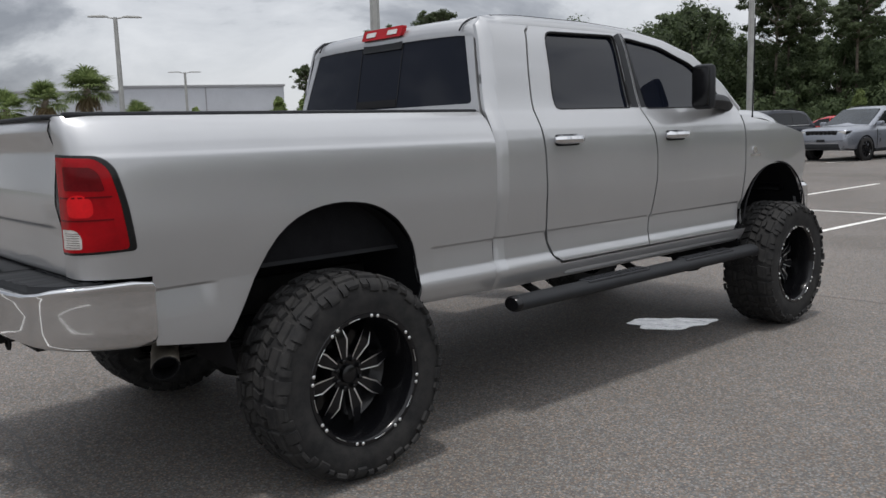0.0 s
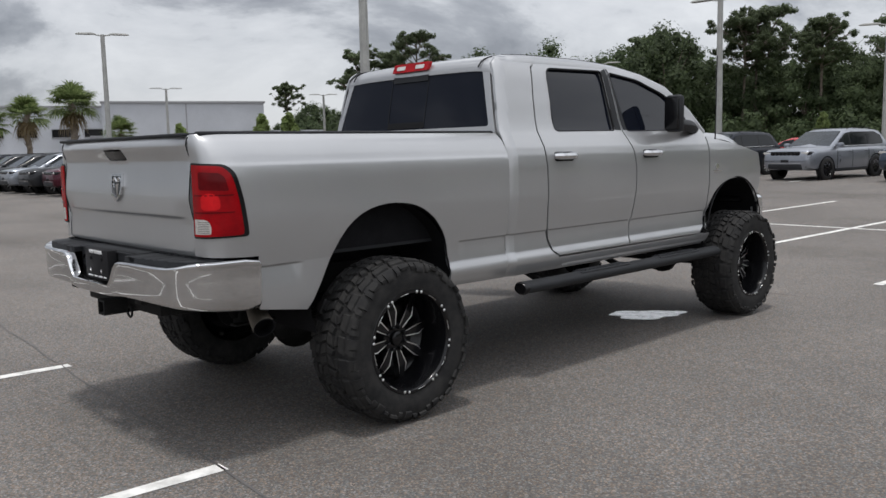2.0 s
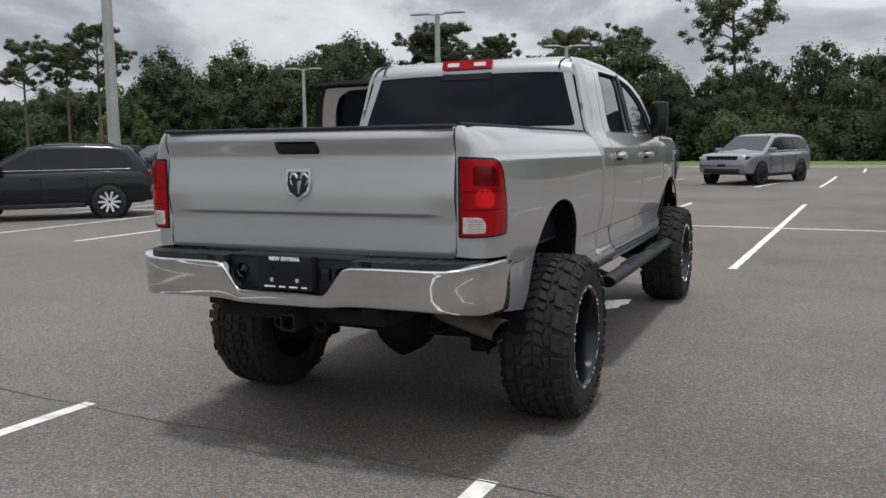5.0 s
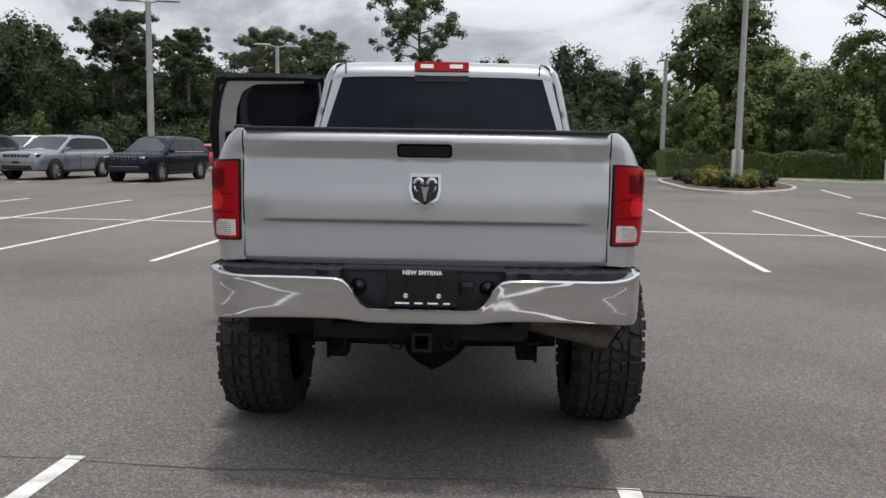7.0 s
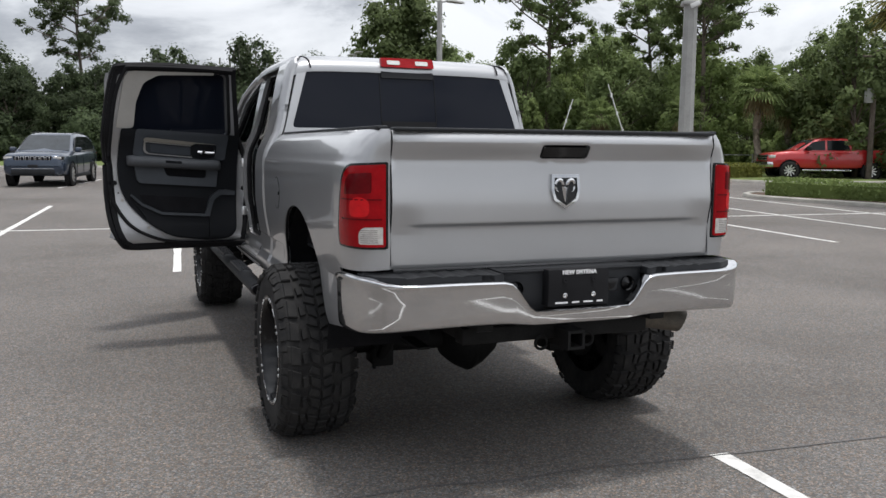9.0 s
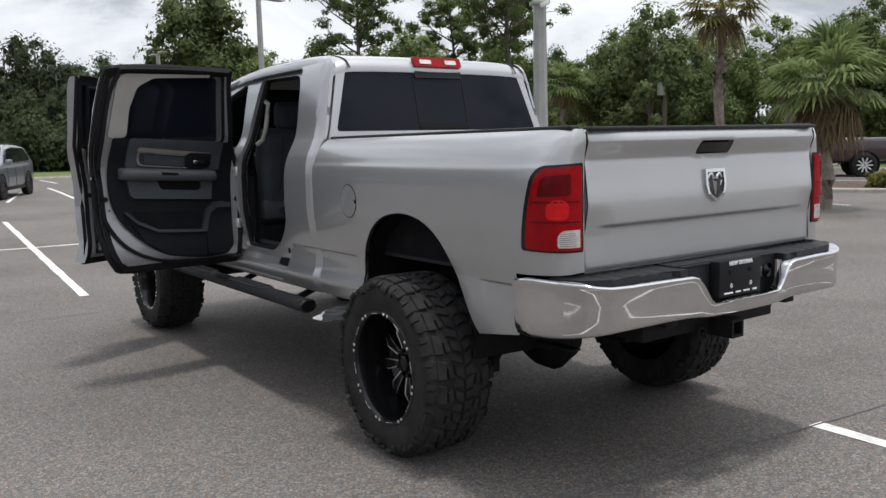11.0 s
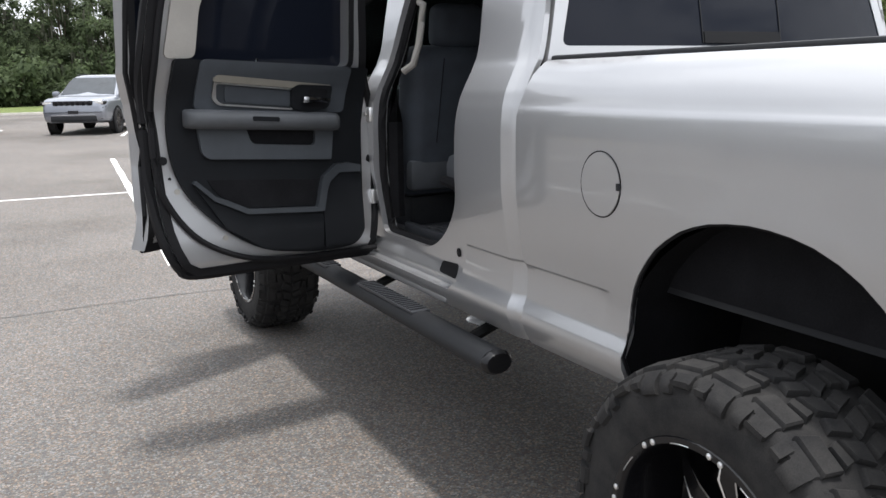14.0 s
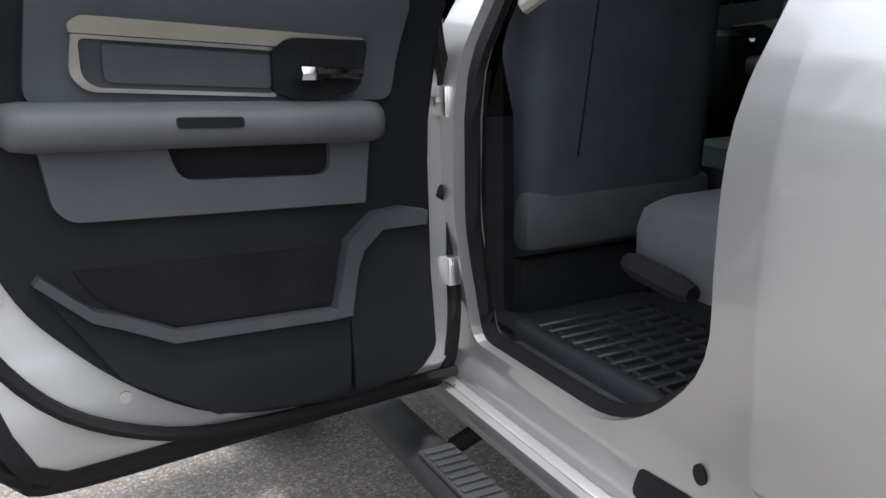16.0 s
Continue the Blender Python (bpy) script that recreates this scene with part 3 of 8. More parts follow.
for a, b in (((-16.3, 19.2), (-16.72, 21.8)), ((-16.75, 22.0), (-17.17, 24.6)), ((-17.2, 24.8), (-17.6, 27.2))):
    wheel_stop(a, b)


def bed(name, outline, material, label, rise=0.12, kerb=0.16):
    """A planted bed inside a concrete kerb that stands a step above the asphalt."""
    ob = thing(name, label, "planting bed")
    ob["kind"] = "structure"
    n = len(outline)
    pts = [Vector(p) for p in outline]
    area = sum(pts[i].x * pts[(i + 1) % n].y - pts[(i + 1) % n].x * pts[i].y for i in range(n))
    inner = []
    for i in range(n):
        d1, d2 = (pts[i] - pts[i - 1]).normalized(), (pts[(i + 1) % n] - pts[i]).normalized()
        d = (d1 + d2).normalized()
        s = Vector((-d.y, d.x)) * (1 if area > 0 else -1)
        inner.append(pts[i] + s * kerb)
    verts, faces = [], []
    for i in range(n):
        o, k = pts[i], inner[i]
        m = o.lerp(k, 0.15)
        for q, h in ((o, -0.04), (o, rise - 0.03), (m, rise), (k, rise), (k, 0.0)):
            verts.append((q.x, q.y, ground_z(q.y) + h))
    for i in range(n):
        for j in range(4):
            a, b = i * 5 + j, ((i + 1) % n) * 5 + j
            faces.append((a, b, b + 1, a + 1))
    raw("kerb", verts, faces, M["kerb"], ob)
    plate("soil", [tuple(p) for p in inner], lambda u, v, d: (u, v, ground_z(v) + rise - 0.03 - d), material, ob, res=2.5, thick=0.05)
    return ob


def smooth_ring(pts, steps=5):
    out = []
    n = len(pts)
    for i in range(n):
        p0, p1, p2, p3 = (Vector(pts[(i + k) % n]) for k in (-1, 0, 1, 2))
        for j in range(steps):
            t = j / steps
            out.append(tuple(0.5 * ((2 * p1) + (p2 - p0) * t + (2 * p0 - 5 * p1 + 4 * p2 - p3) * t * t + (3 * p1 - p0 - 3 * p2 + p3) * t ** 3)))
    return out


bed("island", smooth_ring([(8.5, 30.4), (8.5, 27.4), (10.0, 26.0), (12.2, 27.9), (13.6, 31.0), (13.8, 34.6), (12.2, 37.2), (9.8, 37.4), (8.8, 34.4)]), M["mulch"], "kerbed island with mulch and low golden shrubs")
bed("lawn", [(-74, 46.6), (8.0, 46.4), (11.4, 45.6), (14.5, 42.5), (18.4, 37.2), (20.6, 36.6), (26, 41), (44, 48), (44, 66), (-74, 66)], M["grass"], "strip of mown lawn behind a concrete kerb")
bed("border", smooth_ring([(16.3, 17.4), (17.1, 14.0), (19.0, 9.6), (22.5, 5.4), (24.6, 6.0), (23.0, 10.5), (20.4, 15.5), (18.2, 18.6)], 3), M["mulch"], "kerbed planting border with clipped hedge and palms")
bed("verge", [(31.5, 3), (44, 3), (44, 20), (31.5, 18)], M["grass"], "grass verge beyond the side road")
bed("verge", [(22.4, 26.6), (24.2, 24.2), (30, 23.6), (43, 23.0), (43, 37), (30, 37.5), (22.2, 33.4)], M["grass"], "grass verge beside the gated entrance")


def seam(pts):
    """A sealed joint in the asphalt."""
    verts, faces = [], []
    pts = [Vector(p) for p in pts]
    for i, p in enumerate(pts):
        d = (pts[min(i + 1, len(pts) - 1)] - pts[max(i - 1, 0)]).normalized()
        w = random.uniform(0.003, 0.008)
        for k in (-1, 1):
            q = p + Vector((-d.y, d.x)) * k * w
            verts.append((q.x, q.y, ground_z(q.y) + 0.004))
    for i in range(len(pts) - 1):
        faces.append((2 * i, 2 * i + 1, 2 * i + 3, 2 * i + 2))
    return tagged(link_part("asphalt_seam", mesh_of("asphalt_seam", verts, faces, M["seam"])), "thin dark seam across the worn asphalt", "seam", kind="structure")


M["seam"] = pbr("asphalt_sealer", (0.105, 0.10, 0.098), 0.85, 0, 0.3, 3.0, 120.0, 0.2)
seam([(-9 + 0.4 * i, 0.75 - 0.03 * i + random.uniform(-0.03, 0.03)) for i in range(34)])
seam([(-14 + 0.5 * i, 6.35 + random.uniform(-0.03, 0.03)) for i in range(60)])


def puddle():
    pts = []
    for i in range(40):
        q = 2 * math.pi * i / 40
        r = 1 + 0.16 * math.sin(3 * q + 1) + 0.09 * math.sin(7 * q)
        a, b = math.cos(q) * 0.33 * r, math.sin(q) * 0.19 * r
        c, s = math.cos(radians(52)), math.sin(radians(52))
        pts.append((0.44 + a * c - b * s, 4.6 + a * s + b * c))
    # pale mottled base colour beneath a smooth glossy coat
    m = pbr("pale_wet_patch", (0.55, 0.56, 0.57), 0.10, 0, 0.35, 9.0, 60.0, 0.3, coat=1.0, coat_rough=0.02, tint=(0.75, 0.76, 0.77))
    ob = plate("puddle", pts, lambda u, v, d: (u, v, 0.0045 - d), m, res=0.06, thick=0.004)
    return tagged(ob, "small pale puddle under the silver pickup", "puddle")


puddle()


# ---------------------------------------------------------------- the lifted pickup
truck = thing("pickup_truck", "lifted silver crew-cab pickup with black wheels and open doors", "pickup truck")

REAR_AXLE, FRONT_AXLE, TYRE_R = 1.125, 5.215, 0.468
side_low = [(0.68, 0.925), (0.73, 0.958), (0.79, 0.979), (0.808, 0.976), (0.86, 0.955), (0.92, 0.957), (0.984, 0.966), (1.10, 0.985), (1.25, 0.999), (1.40, 0.999), (1.482, 0.994)]
bed_wide = pchip(*zip(*(side_low + [(1.490, 0.9915), (1.498, 0.986), (1.54, 0.968), (1.60, 0.930), (1.625, 0.905), (1.645, 0.872)])))
cab_wide = pchip(*zip(*(side_low + [(1.52, 0.9865), (1.544, 0.9805), (1.556, 0.9755), (1.62, 0.945), (1.66, 0.925), (1.90, 0.868), (2.08, 0.822), (2.13, 0.795), (2.165, 0.745), (2.185, 0.68)])))
ROWS = [0.70, 0.73, 0.76, 0.785, 0.80, 0.815, 0.84, 0.86, 0.90, 0.93, 0.955, 0.966, 0.970, 0.974, 0.978, 0.982, 1.474, 1.482, 1.490, 1.498, 1.506, 1.52, 1.54, 1.546, 1.554, 1.57, 1.60, 1.62, 1.63, 1.64]
tail_y = pchip([0, 0.08, 0.132, 0.206, 0.307, 0.407], [0, 0.008, 0.035, 0.10, 0.20, 0.30])
tail_x = pchip([0, 0.08, 0.132, 0.206, 0.307, 0.407], [-0.178, -0.10, -0.055, -0.02, -0.004, 0.0])


tail_low = pchip([0.68, 0.73, 0.80, 0.98], [0.945, 0.957, 0.963, 0.9655])
tail_lip = pchip([1.50, 1.52, 1.584, 1.598, 1.62, 1.645], [0, -0.004, -0.034, -0.037, -0.028, -0.004])


def flare(y, z):
    """The lip that stands out round the wheel openings."""
    out = 0.0
    for c in (1.105, 5.20):
        r = math.hypot(y - c, (z - 0.76) * 1.02)
        if z > 0.7:
            out += 0.0025 * math.exp(-((r - 0.50) / 0.045) ** 2)
    return out


def crease(y, z):
    """The stamped line low on the body, which stops short of the rear wheel opening."""
    k = min(1.0, max(0.0, (abs(y - 1.105) - 0.585) / 0.03))
    step = 0.0 if z >= 0.979 else 1.0 if z > 0.970 else max(0.0, (z - 0.86) / 0.11)
    if 0.970 < z < 0.979:
        step = (0.979 - z) / 0.009
    return -0.013 * k * step


def bed_at(sgn):
    def f(s, z, d):
        w = bed_wide(z)
        if s < 1.2 and z < 0.98:
            w = tail_low(z)
        w += crease(s - 0.107, z)
        if s < 0.407:
            over = 0.3 * tail_lip(z) * max(0.0, 1 - max(s, 0) / 0.16) if z > 1.5 else 0.0
            return (sgn * (0.822 + (w - 0.822) * (1 + tail_x(max(s, 0)) / 0.178) - d * 0.6), tail_y(max(s, 0)) + over + (s if s < 0 else 0) + d * 0.6, z)
        return (sgn * (w + flare(s - 0.107, z) - d), s - 0.107, z)
    return f


def cab_at(sgn, inset=0.0):
    def f(y, z, d):
        taper = 0.0 if y < 4.6 else 0.05 * ((y - 4.6) / 1.2) ** 2
        yy = y - 0.135 * max(0.0, z - 1.645)
        edge = 0.30 * max(0.0, 2.222 - yy) + 11.0 * max(0.0, 2.185 - yy) ** 2
        return (sgn * (cab_wide(z) + (crease(y, z) if inset + d < 0.03 else 0.0) + flare(y, z) - taper - edge - inset - d), y, z)
    return f


def arch(c, w, top, z0, z1, n=32):
    """Points of a wheel opening from its rear foot to its front foot."""
    out = []
    for i in range(n + 1):
        q = math.pi * (1 - i / n)
        out.append((c + w * math.copysign(abs(math.cos(q)) ** 0.85, math.cos(q)), 0.80 + (top - 0.80) * math.sin(q) ** 0.75 if 0 < i < n else 0.80))
    out[0], out[-1] = (c - w, z0), (c + w, z1)
    return out


REAR_ARCH = [(0.665, 0.715), (0.70, 0.76), (0.755, 0.855), (0.812, 0.965), (0.875, 1.073), (0.92, 1.130), (0.968, 1.172), (1.02, 1.203), (1.08, 1.227), (1.14, 1.241), (1.20, 1.248), (1.26, 1.250), (1.32, 1.245), (1.38, 1.236), (1.43, 1.222), (1.48, 1.202), (1.53, 1.172), (1.575, 1.139), (1.61, 1.102), (1.648, 1.055), (1.675, 1.010), (1.695, 0.955), (1.706, 0.90), (1.713, 0.80), (1.714, 0.70)]
BED_OUT = [(0.004, 1.05), (0.30, 1.034), (0.375, 1.032), (0.375, 0.757)] + REAR_ARCH + [(2.236, 0.695), (2.236, 1.643), (0.03, 1.643), (0.004, 1.62)]
RD = [(3.525, 0.79), (3.553, 0.96), (3.580, 1.2), (3.582, 1.36), (3.560, 1.5), (3.495, 1.645), (3.445, 2.137), (2.97, 2.148), (2.62, 2.130), (2.565, 2.08), (2.527, 1.88), (2.503, 1.65), (2.515, 1.5), (2.526, 1.394), (2.538, 1.12), (2.553, 0.99), (2.575, 0.91), (2.612, 0.83), (2.675, 0.79)]
RD_WIN = rounded([(2.682, 1.65), (3.405, 1.655), (3.375, 2.102), (2.712, 2.092)], [0.05, 0.03, 0.03, 0.07])
FD = [(4.56, 0.785), (4.655, 0.84), (4.69, 1.0), (4.685, 1.33), (4.68, 1.64), (4.55, 1.80), (4.26, 1.985), (3.85, 2.098), (3.55, 2.136), (3.457, 2.137), (3.507, 1.645), (3.572, 1.5), (3.594, 1.36), (3.592, 1.2), (3.565, 0.96), (3.537, 0.79)]
FD_WIN = rounded([(4.52, 1.66), (4.40, 1.82), (4.18, 1.950), (3.84, 2.05), (3.475, 2.095), (3.562, 1.65)], [0.03, 0.05, 0.05, 0.05, 0.03, 0.03])
QUARTER = [(2.150, 0.69), (4.74, 0.685), (4.74, 0.775), (2.665, 0.776), (2.600, 0.82), (2.562, 0.90), (2.540, 0.985), (2.525, 1.12), (2.513, 1.394), (2.502, 1.5), (2.490, 1.65), (2.514, 1.88), (2.553, 2.09), (2.615, 2.143), (2.60, 2.18), (2.36, 2.174), (2.27, 2.158), (2.215, 2.11), (2.152, 1.645)]
FENDER = [(4.705, 0.80)] + [(4.72, 0.99)] + arch(5.185, 0.485, 1.236, 0.99, 0.90)[1:] + [(5.70, 0.95), (5.72, 1.30), (5.66, 1.45), (5.2, 1.535), (4.70, 1.60)]


def mirrored_parts():
    for sgn in (1, -1):
        plate("bed_side", BED_OUT, bed_at(sgn), M["silver"], truck, res=0.045, rows=ROWS, thick=0.02, sides=sgn)
        plate("cab_side", QUARTER, cab_at(sgn), M["silver"], truck, res=0.026, rows=ROWS, cols=(2.168, 2.180, 2.190, 2.2185, 2.2255), thick=0.02, sides=sgn)
        plate("front_fender", FENDER, cab_at(sgn), M["silver"], truck, res=0.045, rows=ROWS, thick=0.02, sides=sgn)
        # inner jamb round the door openings
        inner_rear = rounded([(3.45, 0.885), (3.447, 1.10), (3.42, 1.50), (3.40, 1.72), (3.31, 2.085), (2.66, 2.075), (2.585, 1.62), (2.64, 1.42), (2.65, 1.11), (2.80, 0.965), (2.95, 0.885)], [0.06, 0.1, 0.1, 0.1, 0.04, 0.08, 0.2, 0.1, 0.1, 0.1, 0.1])
        inner_front = rounded([(4.55, 0.90), (4.58, 1.60), (4.20, 1.925), (3.55, 2.085), (3.52, 1.72), (3.60, 1.45), (3.60, 0.90)], 0.06)
        frame = plate("door_frame", [(2.50, 0.775), (4.70, 0.775), (4.70, 1.63), (4.56, 1.82), (4.27, 2.0), (3.85, 2.115), (3.36, 2.15), (2.62, 2.145), (2.53, 2.09), (2.44, 1.65), (2.49, 1.4)], cab_at(sgn, 0.05), M["silver"], truck, holes=(inner_rear, inner_front), res=0.06, rows=ROWS, thick=0.07, sides=sgn)
        for ring in (inner_rear, inner_front):
            pts = [Vector(cab_at(sgn, 0.095)(u, v, 0)) for u, v in ring]
            tube("door_seal", pts, 0.020, M["seal"], frame, "black rubber door seal", sides=6, closed=True)
        box("sill", sgn * 0.875, sgn * 0.956, 2.72, 4.70, 0.70, 0.778, M["silver"], frame, "silver door sill", bevel=0.012)
        if sgn < 0:
            # slot and plug hole low on the jamb behind the rear door
            plate("jamb_slot", rounded([(2.685, 0.806), (2.83, 0.812), (2.835, 0.855), (2.70, 0.862)], 0.015), cab_at(sgn, 0.047), M["seal"], frame, res=0.05, thick=0.006, sides=sgn)
            plate("jamb_hole", [(2.69 + 0.014 * math.cos(k * math.pi / 8), 0.912 + 0.018 * math.sin(k * math.pi / 8)) for k in range(16)], cab_at(sgn, 0.045), M["seal"], frame, res=0.05, thick=0.006, sides=sgn)
        # rail cap along the top of the bed
        box("rail_cap", sgn * 0.822, sgn * 0.872, 0.03, 2.118, 1.636, 1.658, M["plastic"], truck, "black bed rail cap", bevel=0.008)
        # wheel housings
        for c, w in ((1.105, 0.53), (5.185, 0.51)):
            verts, faces = [], []
            n = 20
            for i in range(n + 1):
                q = math.pi * (1.12 - 1.24 * i / n)
                for x in (0.955, 0.42):
                    verts.append((sgn * x, c + w * math.cos(q), 0.76 + 0.50 * math.sin(q)))
            for i in range(n):
                faces.append((2 * i, 2 * i + 1, 2 * i + 3, 2 * i + 2))
            faces.append(tuple(2 * i + 1 for i in range(n + 1)))
            link_part("wheel_housing", mesh_of("wheel_housing", verts, faces, M["liner"]), truck, "black wheel well liner")
            if c < 3:
                lip = [bed_at(sgn)(u, v, 0.010) for u, v in REAR_ARCH]
            else:
                lip = [(sgn * (0.985 if 0 < i < n else 0.955), c + (w - 0.022) * math.cos(math.pi * (1 - i / n)), 0.762 + 0.482 * math.sin(math.pi * (1 - i / n)) ** 0.9) for i in range(n + 1)]
            tube("arch_lip", lip, 0.007, M["seal"], truck, "black wheel opening edge", sides=6)
        # A pillar
        ap = [(0.752, 3.45, 2.118), (0.758, 3.70, 2.106), (0.768, 3.95, 2.070), (0.800, 4.26, 1.985), (0.842, 4.55, 1.812), (0.885, 4.74, 1.635)]
        raw("a_pillar", *sweep([(sgn * x, y, z) for x, y, z in ap], 0.038, 10), M["silver"], truck)
        # sill and inner rocker
        box("inner_rocker", sgn * 0.60, sgn * 0.86, 2.12, 4.74, 0.70, 0.85, M["plastic"], truck, bevel=0.02)


mirrored_parts()


def tailgate():
    prof = pchip([1.045, 1.06, 1.212, 1.225, 1.243, 1.31, 1.48, 1.515, 1.522, 1.582, 1.590, 1.605, 1.622, 1.64], [0.008, -0.003, 0.001, -0.001, -0.021, -0.022, -0.006, -0.003, -0.0055, -0.041, -0.044, -0.041, -0.031, -0.012])

    def at(x, z, d):
        fade = min(1.0, max(0.0, (0.76 - abs(x)) / 0.10))
        y = prof(z)
        if 1.2 < z < 1.32:
            line = prof(1.2) + (prof(1.32) - prof(1.2)) * (z - 1.2) / 0.12
            y = line + (y - line) * fade
        if z > 1.5:
            k = min(1.0, max(0.0, (abs(x) - 0.60) / 0.22))
            y *= 1 - 0.45 * k * k * (3 - 2 * k)
        return (x, y + 0.030 * (x / 0.82) ** 4 * 0.3 + d, z)
    handle = rounded([(-0.128, 1.522), (0.118, 1.522), (0.118, 1.583), (-0.128, 1.583)], 0.018)
    g = plate("tailgate", rounded([(-0.818, 1.047), (0.818, 1.047), (0.818, 1.642), (-0.818, 1.642)], 0.012, 2), at, M["silver"], truck, "silver tailgate with stamped crease", holes=(handle,), res=0.045, rows=[1.19, 1.205, 1.212, 1.218, 1.225, 1.231, 1.237, 1.243, 1.25, 1.26, 1.48, 1.495, 1.51, 1.516, 1.522, 1.528, 1.54, 1.555, 1.572, 1.58, 1.586, 1.592, 1.605, 1.62, 1.63], thick=0.03)
    b = bmesh.new()
    add_box(b, -0.135, 0.125, 0.02, 0.034, 1.512, 1.592)
    part("handle_cup", b, M["liner"], g)
    plate("handle", rounded([(-0.118, 1.528), (0.108, 1.528), (0.108, 1.573), (-0.118, 1.573)], 0.014), lambda x, z, d: (x, at(x, z, 0)[1] + 0.004 + d - 0.006 * math.cos(x * 12), z), M["gloss_black"], g, "black tailgate handle", res=0.03, thick=0.014)
    tube("key_lock", [(0.075, -0.016, 1.548), (0.075, -0.006, 1.548)], 0.007, M["chrome"], g, sides=10)
    # shield badge as plain shapes
    shield = [(-0.070, 1.452), (0.070, 1.452), (0.073, 1.38), (0.060, 1.335), (0.0, 1.296), (-0.060, 1.335), (-0.073, 1.38)]
    inner = [(u * 0.82, 1.375 + (v - 1.375) * 0.80) for u, v in shield]
    bd = plate("badge", shield, lambda x, z, d: (x, at(x, z, 0)[1] - 0.014 + d, z), M["chrome"], g, "chrome shield badge", holes=(inner,), res=0.05, thick=0.016)
    plate("badge_field", inner, lambda x, z, d: (x, at(x, z, 0)[1] - 0.006 + d, z), M["gloss_black"], bd, res=0.05, thick=0.006)
    for s in (-1, 1):
        horn = [(s * 0.012, -0.018, 1.405)]
        for k in range(10):
            q = radians(150 - 27 * k)
            horn.append((s * (0.030 + 0.020 * math.cos(q)), -0.019, 1.402 + (0.026 if k < 6 else 0.030) * math.sin(q)))
        tube("badge_relief", horn, [0.010 - 0.0005 * k for k in range(11)], M["chrome"], bd, sides=6)
    raw("badge_relief", [(-0.024, -0.018, 1.40), (0.024, -0.018, 1.40), (0.012, -0.02, 1.325), (-0.012, -0.02, 1.325), (0, -0.032, 1.39), (0, -0.030, 1.33)], [(0, 4, 5, 3), (4, 1, 2, 5), (3, 5, 2), (0, 1, 4)], M["chrome"], bd)
    for x in (-0.8205, 0.8205):
        tube("tailgate_gap", [(x, at(x, z, 0)[1] - 0.0005, z) for z in np.linspace(1.05, 1.632, 30)], 0.0028, M["seal"], g, "dark gap beside the tailgate", sides=5)
    box("top_cap", -0.812, 0.812, -0.034, 0.05, 1.6335, 1.651, M["plastic"], g, "black tailgate cap", bevel=0.008)


tailgate()


def tail_lamp(sgn):
    place = bed_at(sgn)

    def bulge(lift):
        def f(s, z, d):
            k = 0.012 * max(0.0, 1 - ((s - 0.15) / 0.2) ** 2) + lift
            return place(s, z, d - k)
        return f
    outer = rounded([(0.010, 1.137), (0.322, 1.140), (0.296, 1.33), (0.262, 1.455), (0.215, 1.497), (0.010, 1.506)], [0.012, 0.02, 0.1, 0.08, 0.05, 0.012])
    inner = [(0.165 + (u - 0.165) * 0.90 - 0.009, 1.32 + (v - 1.32) * 0.945) for u, v in outer]
    body = plate("tail_lamp", outer, bulge(0.004), M["gloss_black"], truck, "red tail lamp with clear reversing lens", res=0.03, thick=0.02, sides=sgn)
    clear = rounded([(0.026, 1.158), (0.135, 1.160), (0.135, 1.205), (0.112, 1.232), (0.026, 1.232)], [0.004, 0.01, 0.02, 0.02, 0.004])
    plate("lens", inner, bulge(0.010), M["red_lens"], body, holes=(clear,), res=0.025, thick=0.006, sides=sgn)
    plate("reversing_lens", clear, bulge(0.009), M["clear_lens"], body, "clear reversing lens", res=0.02, thick=0.006, sides=sgn)
    plate("upper_lens", rounded([(0.075, 1.375), (0.228, 1.368), (0.212, 1.43), (0.186, 1.455), (0.075, 1.462)], 0.012), bulge(0.0125), M["dark_lens"], body, "dark red lens facet", res=0.03, thick=0.003, sides=sgn)
    plate("bulb_lens", rounded([(0.085, 1.275), (0.185, 1.275), (0.180, 1.345), (0.13, 1.362), (0.085, 1.345)], 0.03), bulge(0.0128), M["bulb_lens"], body, "bright red lamp centre", res=0.03, thick=0.003, sides=sgn)
    for z in (1.262, 1.345):
        plate("lens_rib", [(0.03, z), (0.25, z), (0.25, z + 0.006), (0.03, z + 0.006)], bulge(0.0135), M["dark_lens"], body, res=0.03, thick=0.004, sides=sgn)
    for k in range(7):
        z = 1.166 + 0.0085 * k
        plate("lens_rib", [(0.05, z), (0.125, z), (0.125, z + 0.003), (0.05, z + 0.003)], bulge(0.011), M["chrome"], body, res=0.03, thick=0.003, sides=sgn)


tail_lamp(1), tail_lamp(-1)


